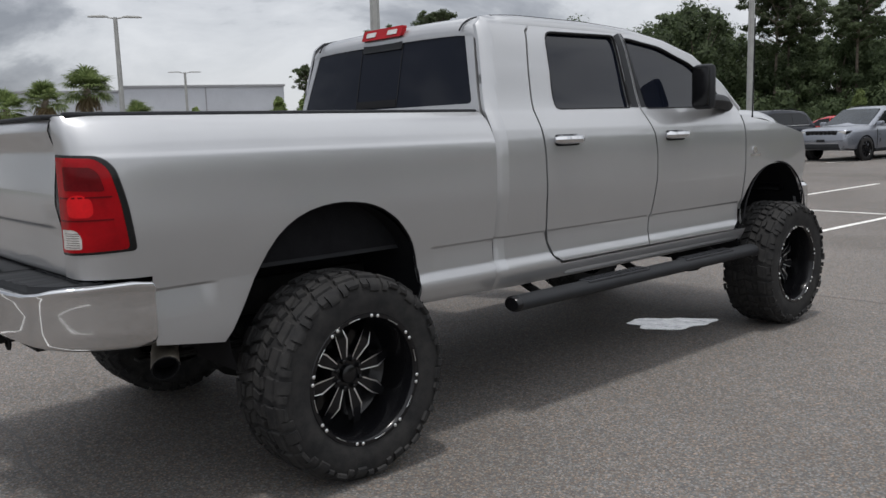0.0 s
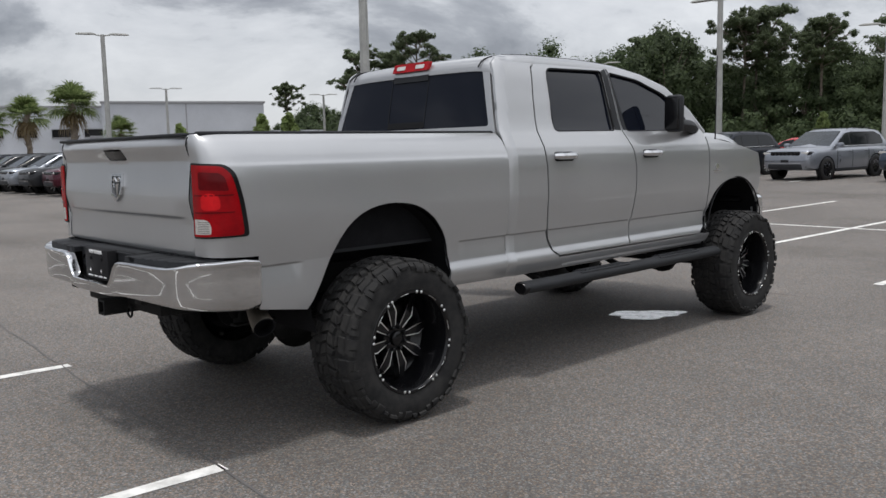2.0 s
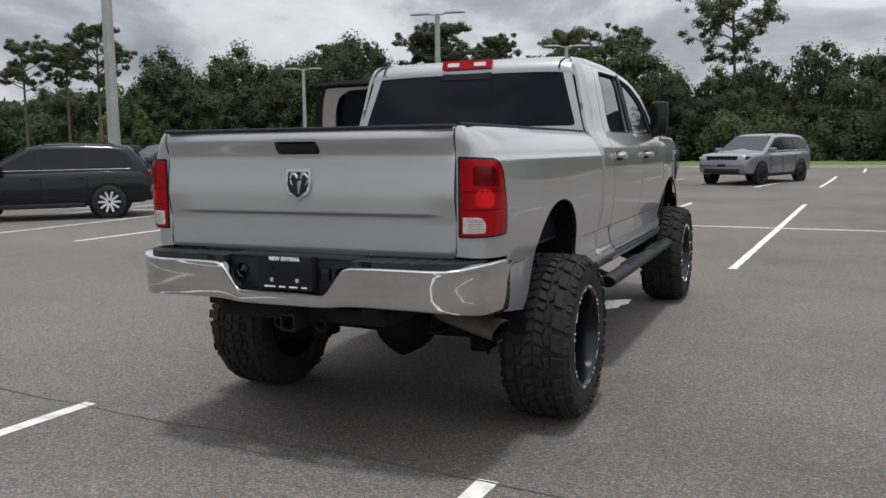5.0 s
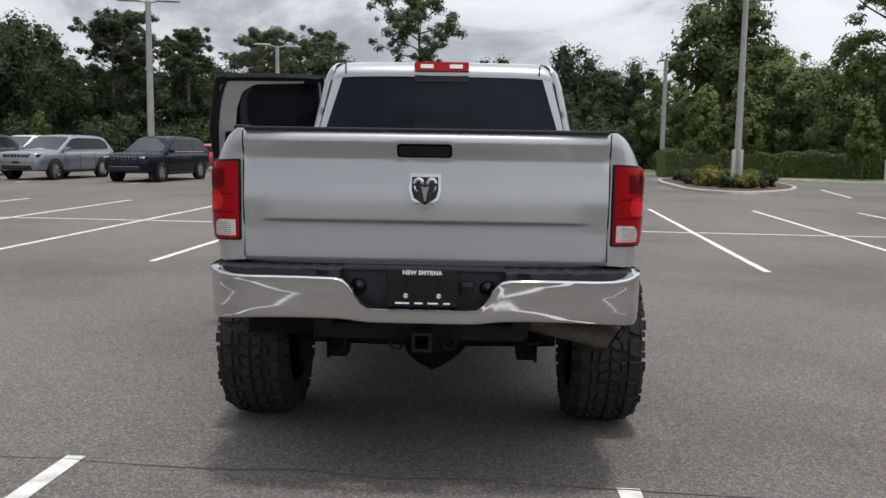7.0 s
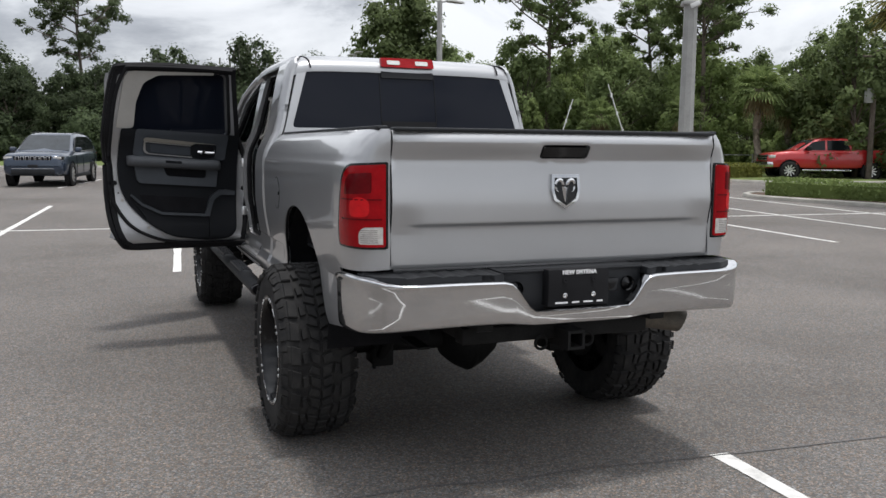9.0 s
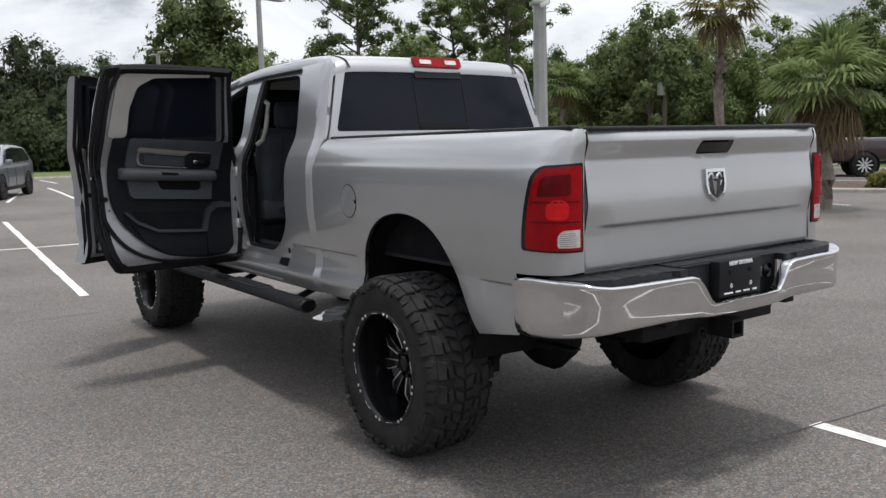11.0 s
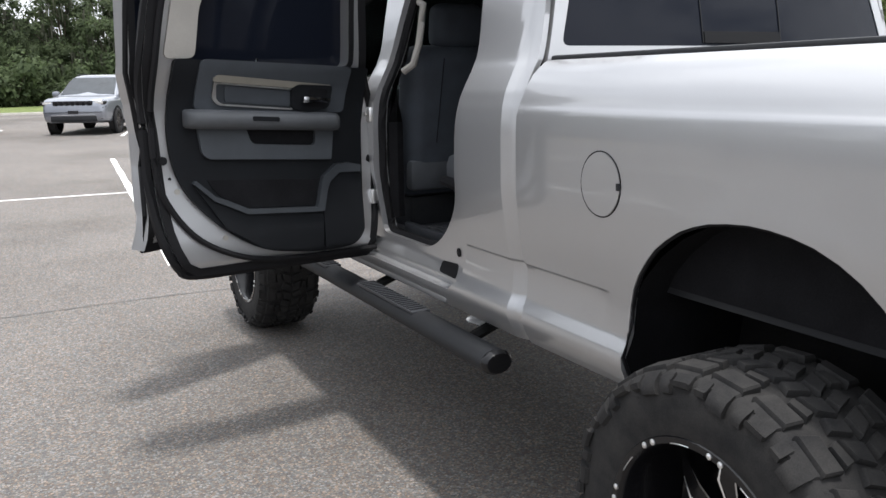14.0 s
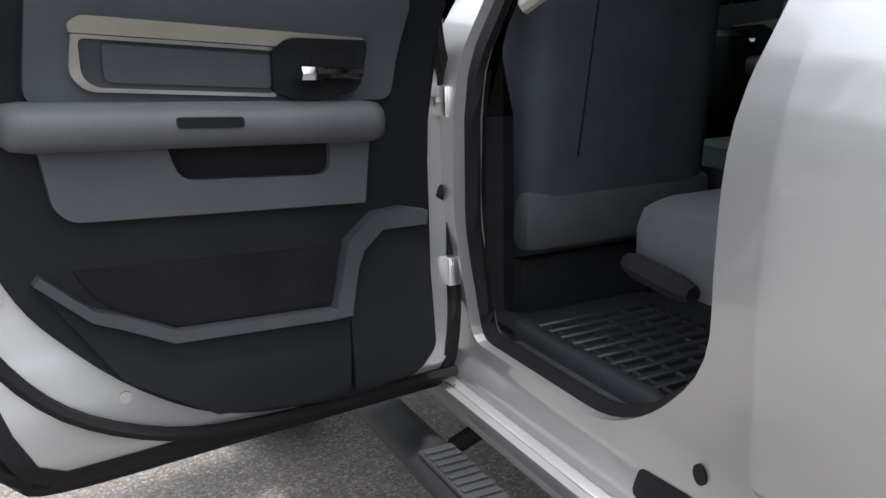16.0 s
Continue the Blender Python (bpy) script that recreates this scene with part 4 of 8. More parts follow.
def rear_bumper():
    xs = [0.0, 0.12, 0.235, 0.262, 0.29, 0.318, 0.345, 0.38, 0.5, 0.62, 0.74, 0.83, 0.885, 0.925, 0.955, 0.974, 0.985, 0.988, 0.988, 0.986]
    ys = [-0.205, -0.205, -0.203, -0.202, -0.202, -0.201, -0.20, -0.199, -0.195, -0.188, -0.175, -0.155, -0.128, -0.092, -0.045, 0.02, 0.10, 0.18, 0.256, 0.268]
    tops = [0.872, 0.872, 0.874, 0.896, 0.935, 0.975, 0.998, 1.006, 1.008, 1.008, 1.006, 1.006, 1.012, 1.022, 1.026, 1.026, 1.026, 1.025, 1.016, 1.000]
    bots = [0.805, 0.805, 0.806, 0.808, 0.810, 0.813, 0.815, 0.817, 0.818, 0.816, 0.812, 0.806, 0.80, 0.795, 0.788, 0.78, 0.772, 0.765, 0.766, 0.780]
    cols = [(-x, y, t, b) for x, y, t, b in reversed(list(zip(xs, ys, tops, bots))[1:])] + list(zip(xs, ys, tops, bots))
    prof = [(0.0, 0.050), (0.0, 0.022), (0.03, 0.010), (0.10, 0.003), (0.30, 0.0), (0.60, -0.001), (0.84, -0.002), (0.90, -0.006), (0.955, -0.011), (0.985, -0.008), (1.0, 0.002), (1.0, 0.040)]
    verts, faces = [], []
    n = len(prof)
    for i, (x, y, t, b) in enumerate(cols):
        a, c = cols[max(0, i - 1)], cols[min(len(cols) - 1, i + 1)]
        d = Vector((c[0] - a[0], c[1] - a[1], 0)).normalized()
        nrm = Vector((-d.y, d.x, 0))
        for h, depth in prof:
            p = Vector((x, y, b + (t - b) * h)) + nrm * depth
            verts.append(p)
    for i in range(len(cols) - 1):
        for j in range(n - 1):
            faces.append((i * n + j, (i + 1) * n + j, (i + 1) * n + j + 1, i * n + j + 1))
    bumper = raw("rear_bumper", verts, faces, M["chrome"], truck, "chrome rear bumper with licence recess", sharp=50)
    # step pads
    for s in (-1, 1):
        pad = plate("step_pad", rounded([(s * 0.36, -0.165), (s * 0.80, -0.13), (s * 0.90, -0.07), (s * 0.945, 0.05), (s * 0.945, 0.10), (s * 0.36, 0.03)], 0.02), lambda u, v, d: (u, v, 1.030 - d + 0.004 * math.sin(u * 130) * (1 if abs(u) < 0.8 else 0)), M["plastic"], bumper, "ribbed black step pad", res=0.03, thick=0.03)
        box("step_pad_edge", s * 0.36, s * 0.94, 0.02, 0.06, 0.99, 1.036, M["plastic"], bumper, bevel=0.008)
    # recess with the plate
    b = bmesh.new()
    add_box(b, -0.36, 0.36, -0.11, -0.09, 0.84, 1.036, 0.004)
    part("recess_panel", b, M["plastic"], bumper)
    add = bmesh.new()
    add_box(add, -0.36, 0.36, -0.120, 0.03, 1.026, 1.036, 0.003)
    part("recess_top", add, M["plastic"], bumper)
    for x in (-0.285, 0.285):
        verts2, faces2 = revolve([(0, 0.034), (0.006, 0.036), (0.012, 0.030), (0.008, 0.018), (-0.01, 0.0)], (x, -0.122, 0.955), "y", 18)
        raw("bumper_plug", verts2, faces2, M["gloss_black"], bumper)
    box("trailer_socket", 0.165, 0.225, -0.135, -0.10, 0.925, 0.985, M["gloss_black"], bumper, bevel=0.008)
    holder = box("licence_plate_insert", -0.152, 0.152, -0.168, -0.108, 0.878, 1.040, M["seal"], bumper, "black dealer plate insert with white lettering", bevel=0.002)
    for x in (-0.072, 0.072):
        for z in (0.925, 0.99):
            raw("plate_hole", *revolve([(0, 0.011), (-0.004, 0.012), (-0.005, 0.006), (-0.001, 0.0)], (x, -0.169, z), "y", 12), M["chrome"] if z < 0.95 else M["seal"], holder)
    txt = bpy.data.curves.new("plate_text", "FONT")
    txt.body, txt.size, txt.extrude, txt.align_x, txt.align_y = "NEW SMYRNA", 0.025, 0.0012, "CENTER", "CENTER"
    txt.space_character, txt.offset = 1.08, 0.0012
    tob = new("plate_text", txt)
    tob.matrix_world = Matrix.Translation((0.0, -0.1705, 1.0265)) @ Euler((radians(90), 0, 0)).to_matrix().to_4x4()
    me = bpy.data.meshes.new_from_object(tob)
    me.transform(tob.matrix_world)
    bpy.data.objects.remove(tob)
    me.materials.append(M["white_text"])
    link_part("plate_text", me, holder, "white dealer town name")
    b = bmesh.new()
    x = -0.118
    for w in (0.062, 0.036, 0.046, 0.030):
        add_box(b, x, x + w, -0.1705, -0.168, 0.889, 0.896)
        x += w + 0.022
    part("plate_print", b, M["white_text"], holder, "small white print bars")


rear_bumper()


def cab_shell():
    # back wall with the rear window
    def back(x, z, d):
        y = 2.108 if z < 1.62 else 2.108 + 0.10 * max(0, (z - 1.62) / 0.5) ** 1.1
        return (x, y + 0.03 * (abs(x) / 0.9) ** 3 + d, z)
    glass = rounded([(-0.810, 1.69), (0.810, 1.69), (0.690, 2.095), (-0.690, 2.095)], [0.03, 0.03, 0.05, 0.05])
    wall = [(-0.89, 0.95), (0.89, 0.95), (0.90, 1.4), (0.872, 1.63), (0.846, 1.72), (0.752, 2.095), (0.70, 2.108), (-0.70, 2.108), (-0.752, 2.095), (-0.846, 1.72), (-0.872, 1.63), (-0.90, 1.4)]
    back_wall = plate("cab_back", wall, back, M["silver"], truck, holes=(glass,), res=0.06, thick=0.03)
    rw = plate("rear_window", glass, lambda x, z, d: back(x, z, d + 0.004), M["glass"], back_wall, "dark tinted sliding rear window", res=0.08, thick=0.005)
    rw.visible_shadow = True
    for x in (-0.205, 0.19):
        tube("slider_rail", [back(x, 1.70 + 0.04 * i, 0.001) for i in range(10)], 0.0022, M["gloss_black"], back_wall, sides=6)
    plate("slider_sill", rounded([(-0.200, 1.700), (0.186, 1.700), (0.186, 1.742), (-0.200, 1.742)], 0.006), lambda x, z, d: back(x, z, d - 0.003), M["seal"], back_wall, "black sill of the sliding pane", res=0.06, thick=0.008)
    plate("brake_lamp_shroud", rounded([(-0.192, 2.035), (0.185, 2.035), (0.185, 2.115), (-0.192, 2.115)], 0.01), lambda x, z, d: back(x, z, d - 0.006), M["plastic"], back_wall, "black strip below the brake lamp", res=0.06, thick=0.01)
    lamp = plate("brake_lamp", rounded([(-0.195, 2.106), (0.188, 2.106), (0.185, 2.170), (-0.192, 2.170)], 0.012), lambda x, z, d: (x, 2.178 + 0.42 * (z - 2.106) + d, z + 0.002), M["red_lens"], back_wall, "red high-mounted brake lamp", res=0.05, thick=0.03)
    for x in (-0.105, 0.098):
        plate("brake_lamp_lens", rounded([(x - 0.045, 2.124), (x + 0.045, 2.124), (x + 0.045, 2.152), (x - 0.045, 2.152)], 0.006), lambda x, z, d: (x, 2.174 + 0.42 * (z - 2.106) + d, z + 0.002), M["clear_lens"], lamp, "clear cargo lens", res=0.05, thick=0.005)
    # roof
    crown = pchip([2.192, 2.205, 2.23, 2.27, 2.33, 2.42, 2.65, 3.1, 3.6, 3.93, 4.05], [2.098, 2.122, 2.146, 2.164, 2.178, 2.189, 2.200, 2.200, 2.182, 2.140, 2.112])
    xs = [0.80, 0.785, 0.755, 0.71, 0.64, 0.5, 0.3, 0.1]
    drop = [0.062, 0.040, 0.022, 0.012, 0.006, 0.002, 0.0, 0.0]
    line = [(-x, d) for x, d in zip(xs, drop)] + [(x, d) for x, d in reversed(list(zip(xs, drop)))]
    ys = [2.192, 2.198, 2.205, 2.215, 2.23, 2.25, 2.27, 2.30, 2.33, 2.37] + list(np.linspace(2.42, 4.05, 30))
    verts, faces = [], []
    for y in ys:
        k = 1.0 if y < 3.4 else 1.0 - 0.035 * ((y - 3.4) / 0.65) ** 2
        for x, d in line:
            verts.append((x * k, y + 0.02 * (abs(x) / 0.8) ** 2 * (1 if y < 2.4 else -1), crown(y) - d))
    w = len(line)
    faces = [(j * w + i, j * w + i + 1, (j + 1) * w + i + 1, (j + 1) * w + i) for j in range(len(ys) - 1) for i in range(w - 1)]
    n = len(verts)
    verts += [(x, y, z - 0.03) for x, y, z in verts]
    faces += [tuple(i + n for i in f[::-1]) for f in faces]
    rim = [i for i in range(w)] + [j * w + w - 1 for j in range(1, len(ys))] + [(len(ys) - 1) * w + i for i in range(w - 2, -1, -1)] + [j * w for j in range(len(ys) - 2, 0, -1)]
    faces += [(rim[i], rim[(i + 1) % len(rim)], rim[(i + 1) % len(rim)] + n, rim[i] + n) for i in range(len(rim))]
    roof = raw("roof", verts, faces, M["silver"], truck, sharp=60)
    for s in (-1, 1):
        tube("roof_seam", [(s * (0.705 - 0.03 * max(0.0, (2.40 - y) / 0.21)), y, crown(y) - 0.0125) for y in [2.19, 2.2, 2.21, 2.225, 2.245, 2.27, 2.3, 2.34, 2.4] + [2.5 + 0.1 * i for i in range(14)]], 0.005, M["seal"], roof, sides=5)
    # headliner
    verts = [(x * 0.92, y, crown(y) - d - 0.05) for y in ys[9:-1] for x, d in line]
    faces = [(j * w + i, j * w + i + 1, (j + 1) * w + i + 1, (j + 1) * w + i) for j in range(len(ys) - 11) for i in range(w - 1)]
    raw("headliner", verts, faces, M["liner_beige"], truck, "light grey fabric headliner")
    # windshield, cowl, bonnet
    def screen(x, v, d):
        y = 4.02 + 0.78 * v - 0.10 * (x / 0.8) ** 2
        return (x, y, 2.105 - 0.485 * v - 0.02 * (x / 0.8) ** 2 - d)
    plate("windshield", rounded([(-0.70, 0.02), (0.70, 0.02), (0.83, 0.99), (-0.83, 0.99)], 0.05), screen, M["windshield"], truck, "windshield", res=0.1, thick=0.005)
    ys = list(np.linspace(4.70, 5.74, 14))
    hx = [-0.86, -0.82, -0.74, -0.6, -0.4, -0.2, 0, 0.2, 0.4, 0.6, 0.74, 0.82, 0.86]
    hz = pchip([4.70, 5.2, 5.6, 5.74], [1.645, 1.625, 1.53, 1.42])
    verts = [(x * (1 - 0.05 * (y - 4.7)), y, hz(y) + 0.035 * (1 - (x / 0.86) ** 2) + (0.02 if 0.15 < abs(x) < 0.45 else 0) - (0.05 if abs(x) > 0.84 else 0)) for y in ys for x in hx]
    w = len(hx)
    faces = [(j * w + i, j * w + i + 1, (j + 1) * w + i + 1, (j + 1) * w + i) for j in range(len(ys) - 1) for i in range(w - 1)]
    raw("bonnet", verts, faces, M["silver"], truck, sharp=60)
    # front end
    b = bmesh.new()
    add_box(b, -0.84, 0.84, 5.60, 5.78, 0.98, 1.42, 0.04)
    part("grille", b, M["gloss_black"], truck, "black grille with chrome surround")
    b = bmesh.new()
    for z in (1.08, 1.20, 1.32):
        add_box(b, -0.5, 0.5, 5.77, 5.80, z - 0.012, z + 0.012, 0.004)
    add_box(b, -0.012, 0.012, 5.77, 5.80, 1.0, 1.40, 0.004)
    part("grille_bar", b, M["chrome"], truck)
    for s in (-1, 1):
        box("headlamp", s * 0.54, s * 0.90, 5.58, 5.77, 1.16, 1.38, M["clear_lens"], truck, "clear headlamp", bevel=0.03)
    pts = [(-0.985, 5.62), (-0.98, 5.72), (-0.93, 5.82), (-0.80, 5.89), (-0.5, 5.93), (0, 5.95), (0.5, 5.93), (0.80, 5.89), (0.93, 5.82), (0.98, 5.72), (0.985, 5.62)]
    verts, faces = [], []
    for x, y in pts:
        for z, k in ((0.78, 0.96), (0.82, 1.0), (0.94, 1.004), (1.03, 1.0), (1.055, 0.975)):
            verts.append((x * k, 5.2 + (y - 5.2) * k, z))
    faces = [(i * 5 + j, (i + 1) * 5 + j, (i + 1) * 5 + j + 1, i * 5 + j + 1) for i in range(10) for j in range(4)]
    raw("front_bumper", verts, faces, M["chrome"], truck, "chrome front bumper")
    # pickup bed inside
    box("bed_floor", -0.84, 0.84, 0.05, 2.10, 0.98, 1.01, M["plastic"], truck, bevel=0.0)
    for s in (-1, 1):
        box("bed_wall", s * 0.80, s * 0.845, 0.03, 2.10, 1.0, 1.63, M["liner"], truck, bevel=0.0)
    box("bed_front", -0.84, 0.84, 2.07, 2.105, 0.85, 1.63, M["plastic"], truck, bevel=0.0)
    # antenna and badges on the fender
    tube("antenna", [(0.93, 4.90, 1.50), (0.925, 4.91, 1.56), (0.925, 4.915, 1.60), (0.925, 4.93, 2.3)], [0.02, 0.012, 0.005, 0.004], M["seal"], truck, "thin black whip antenna", sides=6)
    for s in (-1, 1):
        plate("fender_badge", [(4.82 + 0.028 * math.cos(k * math.pi / 8), 1.345 + 0.028 * math.sin(k * math.pi / 8)) for k in range(16)], lambda u, v, d: cab_at(s)(u, v, d - 0.006), M["chrome"], truck, "chrome fender badge", res=0.03, thick=0.008, sides=s)
        plate("fender_badge_bar", [(4.75, 1.30), (4.90, 1.30), (4.90, 1.315), (4.75, 1.315)], lambda u, v, d: cab_at(s)(u, v, d - 0.005), M["chrome"], truck, res=0.05, thick=0.006, sides=s)
    # fuel door on the driver's side
    fy, fz = 1.687, 1.291
    ring = [(fy + 0.107 + 0.088 * math.cos(k * math.pi / 16), fz + 0.093 * math.sin(k * math.pi / 16)) for k in range(32)]
    tube("fuel_door_gap", [bed_at(-1)(u, v, -0.0005) for u, v in ring], 0.002, M["seal"], truck, sides=5, closed=True)
    plate("fuel_door", [(fy + 0.107 + (u - fy - 0.107) * 0.965, fz + (v - fz) * 0.965) for u, v in ring], lambda u, v, d: bed_at(-1)(u, v, d - 0.003), M["silver"], truck, "round silver fuel door", res=0.04, thick=0.006, sides=-1)
    tube("fuel_door_notch", [bed_at(-1)(fy + 0.107 - 0.080, fz + 0.010 * k, -0.003) for k in (-1, 0, 1)], 0.0065, M["plastic"], truck, sides=6)


cab_shell()


# ---------------------------------------------------------------- doors, cabin
HINGE_R, HINGE_F = 3.535, 4.66


def handle_on(door, sgn, y, place):
    plate("handle_cup", rounded([(y - 0.11, 1.445), (y + 0.11, 1.445), (y + 0.11, 1.51), (y - 0.11, 1.51)], 0.03), lambda u, v, d: place(u, v, d - 0.002), M["liner"], door, res=0.05, thick=0.004, sides=sgn)
    pts = [Vector(place(y - 0.12 + 0.024 * i, 1.482, -0.012 - 0.030 * math.sin(math.pi * min(1, max(0, i / 10))) ** 0.5)) for i in range(11)]
    raw("door_handle", *sweep(pts, [0.016, 0.021, 0.022, 0.022, 0.022, 0.022, 0.022, 0.022, 0.022, 0.021, 0.016], 8, flat=1.15), M["chrome"], door, "chrome door handle")


def soft(pts, steps=5):
    """An open line of points, rounded."""
    out = []
    n = len(pts)
    for i in range(n - 1):
        p0, p1, p2, p3 = (Vector(pts[min(max(i + k, 0), n - 1)]) for k in (-1, 0, 1, 2))
        for j in range(steps):
            t = j / steps
            out.append(tuple(0.5 * ((2 * p1) + (p2 - p0) * t + (2 * p0 - 5 * p1 + 4 * p2 - p3) * t * t + (3 * p1 - p0 - 3 * p2 + p3) * t ** 3)))
    return out + [tuple(pts[-1])]


def inset(poly, d):
    """A polygon moved inwards by d."""
    n = len(poly)
    area = sum(poly[i][0] * poly[(i + 1) % n][1] - poly[(i + 1) % n][0] * poly[i][1] for i in range(n))
    out = []
    for i in range(n):
        p = Vector(poly[i])
        d1, d2 = (p - Vector(poly[i - 1])), (Vector(poly[(i + 1) % n]) - p)
        if d1.length < 1e-6 or d2.length < 1e-6:
            continue
        d1, d2 = d1.normalized(), d2.normalized()
        t = (d1 + d2).normalized()
        s = Vector((-t.y, t.x)) * (1 if area > 0 else -1)
        out.append(tuple(p + s * d / max(0.5, t.dot(d1))))
    return out


def inner_trim(door, sgn, hinge, place, length, window):
    """The padded inside of a door; u runs from the hinge to the latch, v is the height."""
    def at(depth):
        def f(u, v, d):
            return place(hinge - u * length / 1.02, v, 0.105 + depth - d)
        return f
    def add(name, poly, depth, mat, thick, label="", res=0.05, holes=(), parent=door):
        return plate(name, poly, at(depth), mat, parent, label, holes=holes, res=res, thick=thick, sides=-sgn * -1)
    trim = add("door_panel", rounded([(0.04, 1.645), (0.915, 1.690), (0.945, 1.40), (0.93, 1.25), (0.88, 1.13), (0.75, 0.985), (0.58, 0.872), (0.29, 0.832), (0.13, 0.845), (0.075, 0.90)], [0.01, 0.02, 0.1, 0.1, 0.1, 0.1, 0.1, 0.1, 0.06, 0.05]), 0.030, M["trim_dark"], 0.03, "charcoal padded door panel")
    add("upper_pad", rounded([(0.13, 1.652), (0.815, 1.688), (0.835, 1.485), (0.15, 1.452)], 0.03), 0.044, M["trim_pad"], 0.018, "dark slate upper pad", parent=trim)
    hole = rounded([(0.408, 1.4795), (0.722, 1.508), (0.744, 1.526), (0.748, 1.5895), (0.408, 1.5575)], [0.008, 0.02, 0.02, 0.012, 0.004])
    add("bezel", rounded([(0.228, 1.562), (0.232, 1.576), (0.40, 1.592), (0.745, 1.625), (0.763, 1.612), (0.760, 1.598), (0.40, 1.565)], [0.004, 0.006, 0.02, 0.014, 0.01, 0.004, 0.004]), 0.060, M["beige"], 0.014, "champagne trim bezel", res=0.03, parent=trim)
    add("bezel_edge", rounded([(0.404, 1.5635), (0.758, 1.5965), (0.764, 1.530), (0.738, 1.502), (0.404, 1.473)], [0.004, 0.004, 0.02, 0.03, 0.004]), 0.056, M["satin"], 0.010, "satin silver bezel edge", res=0.03, holes=(hole,), parent=trim)
    add("insert_surround", hole, 0.048, M["trim_lip"], 0.006, "charcoal insert surround", parent=trim)
    add("insert", rounded([(0.412, 1.490), (0.708, 1.516), (0.712, 1.580), (0.412, 1.550)], 0.012), 0.054, M["trim_pad"], 0.008, "dark slate trim insert", parent=trim)
    add("handle_housing", rounded([(0.418, 1.560), (0.390, 1.581), (0.228, 1.572), (0.222, 1.552), (0.232, 1.478), (0.31, 1.460), (0.359, 1.463), (0.412, 1.482)], [0.01, 0.02, 0.012, 0.01, 0.02, 0.02, 0.02, 0.01]), 0.066, M["trim_dark"], 0.016, "charcoal release lever housing", res=0.03, parent=trim)
    # black sheet laid on the housing paints the shade of a recess
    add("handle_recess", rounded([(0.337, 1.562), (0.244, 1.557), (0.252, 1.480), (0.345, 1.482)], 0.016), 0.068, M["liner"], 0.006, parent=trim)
    pts = [at(0.084)(0.243 + 0.0128 * i, 1.510 + 0.0006 * i, 0) for i in range(11)]
    raw("release_lever", *sweep(pts, [0.013] * 7 + [0.019] * 4, 8, flat=0.9), M["chrome"], trim, "chrome release lever")
    # armrest
    verts, faces = [], []
    ring = [(0.000, 1.390), (0.060, 1.392), (0.085, 1.408), (0.092, 1.432), (0.085, 1.455), (0.055, 1.470), (0.0, 1.472)]
    us = [0.190, 0.197, 0.225, 0.40, 0.60, 0.84, 0.868, 0.878]
    ks = [0.3, 0.8, 1, 1, 1, 1, 0.8, 0.3]
    for u, k in zip(us, ks):
        for d, v in ring:
            verts.append(at(0.03 + d * k)(u, 1.431 + (v - 1.431) * (0.6 + 0.4 * k) + (u - 0.5) * 0.058, 0))
    m = len(ring)
    faces = [(i * m + j, i * m + j + 1, (i + 1) * m + j + 1, (i + 1) * m + j) for i in range(len(us) - 1) for j in range(m - 1)] + [tuple(range(m)), tuple(range(len(verts) - m, len(verts)))]
    raw("armrest", verts, faces, M["trim_mid"], trim, "grey vinyl armrest", sharp=50)
    add("window_switch", rounded([(0.494, 1.428), (0.612, 1.436), (0.612, 1.455), (0.494, 1.447)], 0.006), 0.124, M["trim_dark"], 0.01, res=0.03, parent=trim)
    cubby = rounded([(0.297, 1.313), (0.597, 1.335), (0.617, 1.408), (0.296, 1.386)], [0.03, 0.03, 0.01, 0.01])
    add("lower_insert", rounded([(0.222, 1.246), (0.785, 1.283), (0.812, 1.308), (0.825, 1.42), (0.205, 1.388)], [0.006, 0.03, 0.02, 0.01, 0.01]), 0.050, M["trim_grey"], 0.022, "slate grey insert with pull pocket", holes=(cubby,), res=0.04, parent=trim)
    # a black sheet behind the opening paints the shade inside the pocket
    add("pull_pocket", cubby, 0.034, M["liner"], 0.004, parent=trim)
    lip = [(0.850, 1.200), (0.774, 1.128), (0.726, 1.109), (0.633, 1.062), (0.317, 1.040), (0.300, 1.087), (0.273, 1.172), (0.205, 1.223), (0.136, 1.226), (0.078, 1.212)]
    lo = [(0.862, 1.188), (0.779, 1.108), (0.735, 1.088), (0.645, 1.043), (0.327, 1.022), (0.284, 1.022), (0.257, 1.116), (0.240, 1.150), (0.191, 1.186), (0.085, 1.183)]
    # flat black sheet on the panel, painted shade for the pocket's mouth
    add("pocket_recess", [(0.794, 1.196), (0.291, 1.162), (0.302, 1.048), (0.63, 1.064), (0.727, 1.110), (0.77, 1.15)], 0.034, M["liner"], 0.004, "black sheet for the shade in the map pocket mouth", parent=trim)
    add("pocket_lip", lip + lo[::-1], 0.062, M["trim_lip"], 0.035, "charcoal map pocket lip", res=0.04, parent=trim)
    add("map_pocket", [(0.862, 1.188), (0.779, 1.108), (0.735, 1.088), (0.645, 1.043), (0.327, 1.022), (0.284, 1.022), (0.30, 0.845), (0.58, 0.885), (0.74, 0.99)], 0.046, M["trim_dark"], 0.02, res=0.05, parent=trim)
    add("speaker_cover", rounded([(0.085, 1.183), (0.191, 1.186), (0.240, 1.150), (0.257, 1.116), (0.284, 1.022), (0.29, 0.85), (0.13, 0.865), (0.085, 0.91)], 0.02), 0.050, M["trim_dark"], 0.02, "charcoal speaker cover", res=0.05, parent=trim)
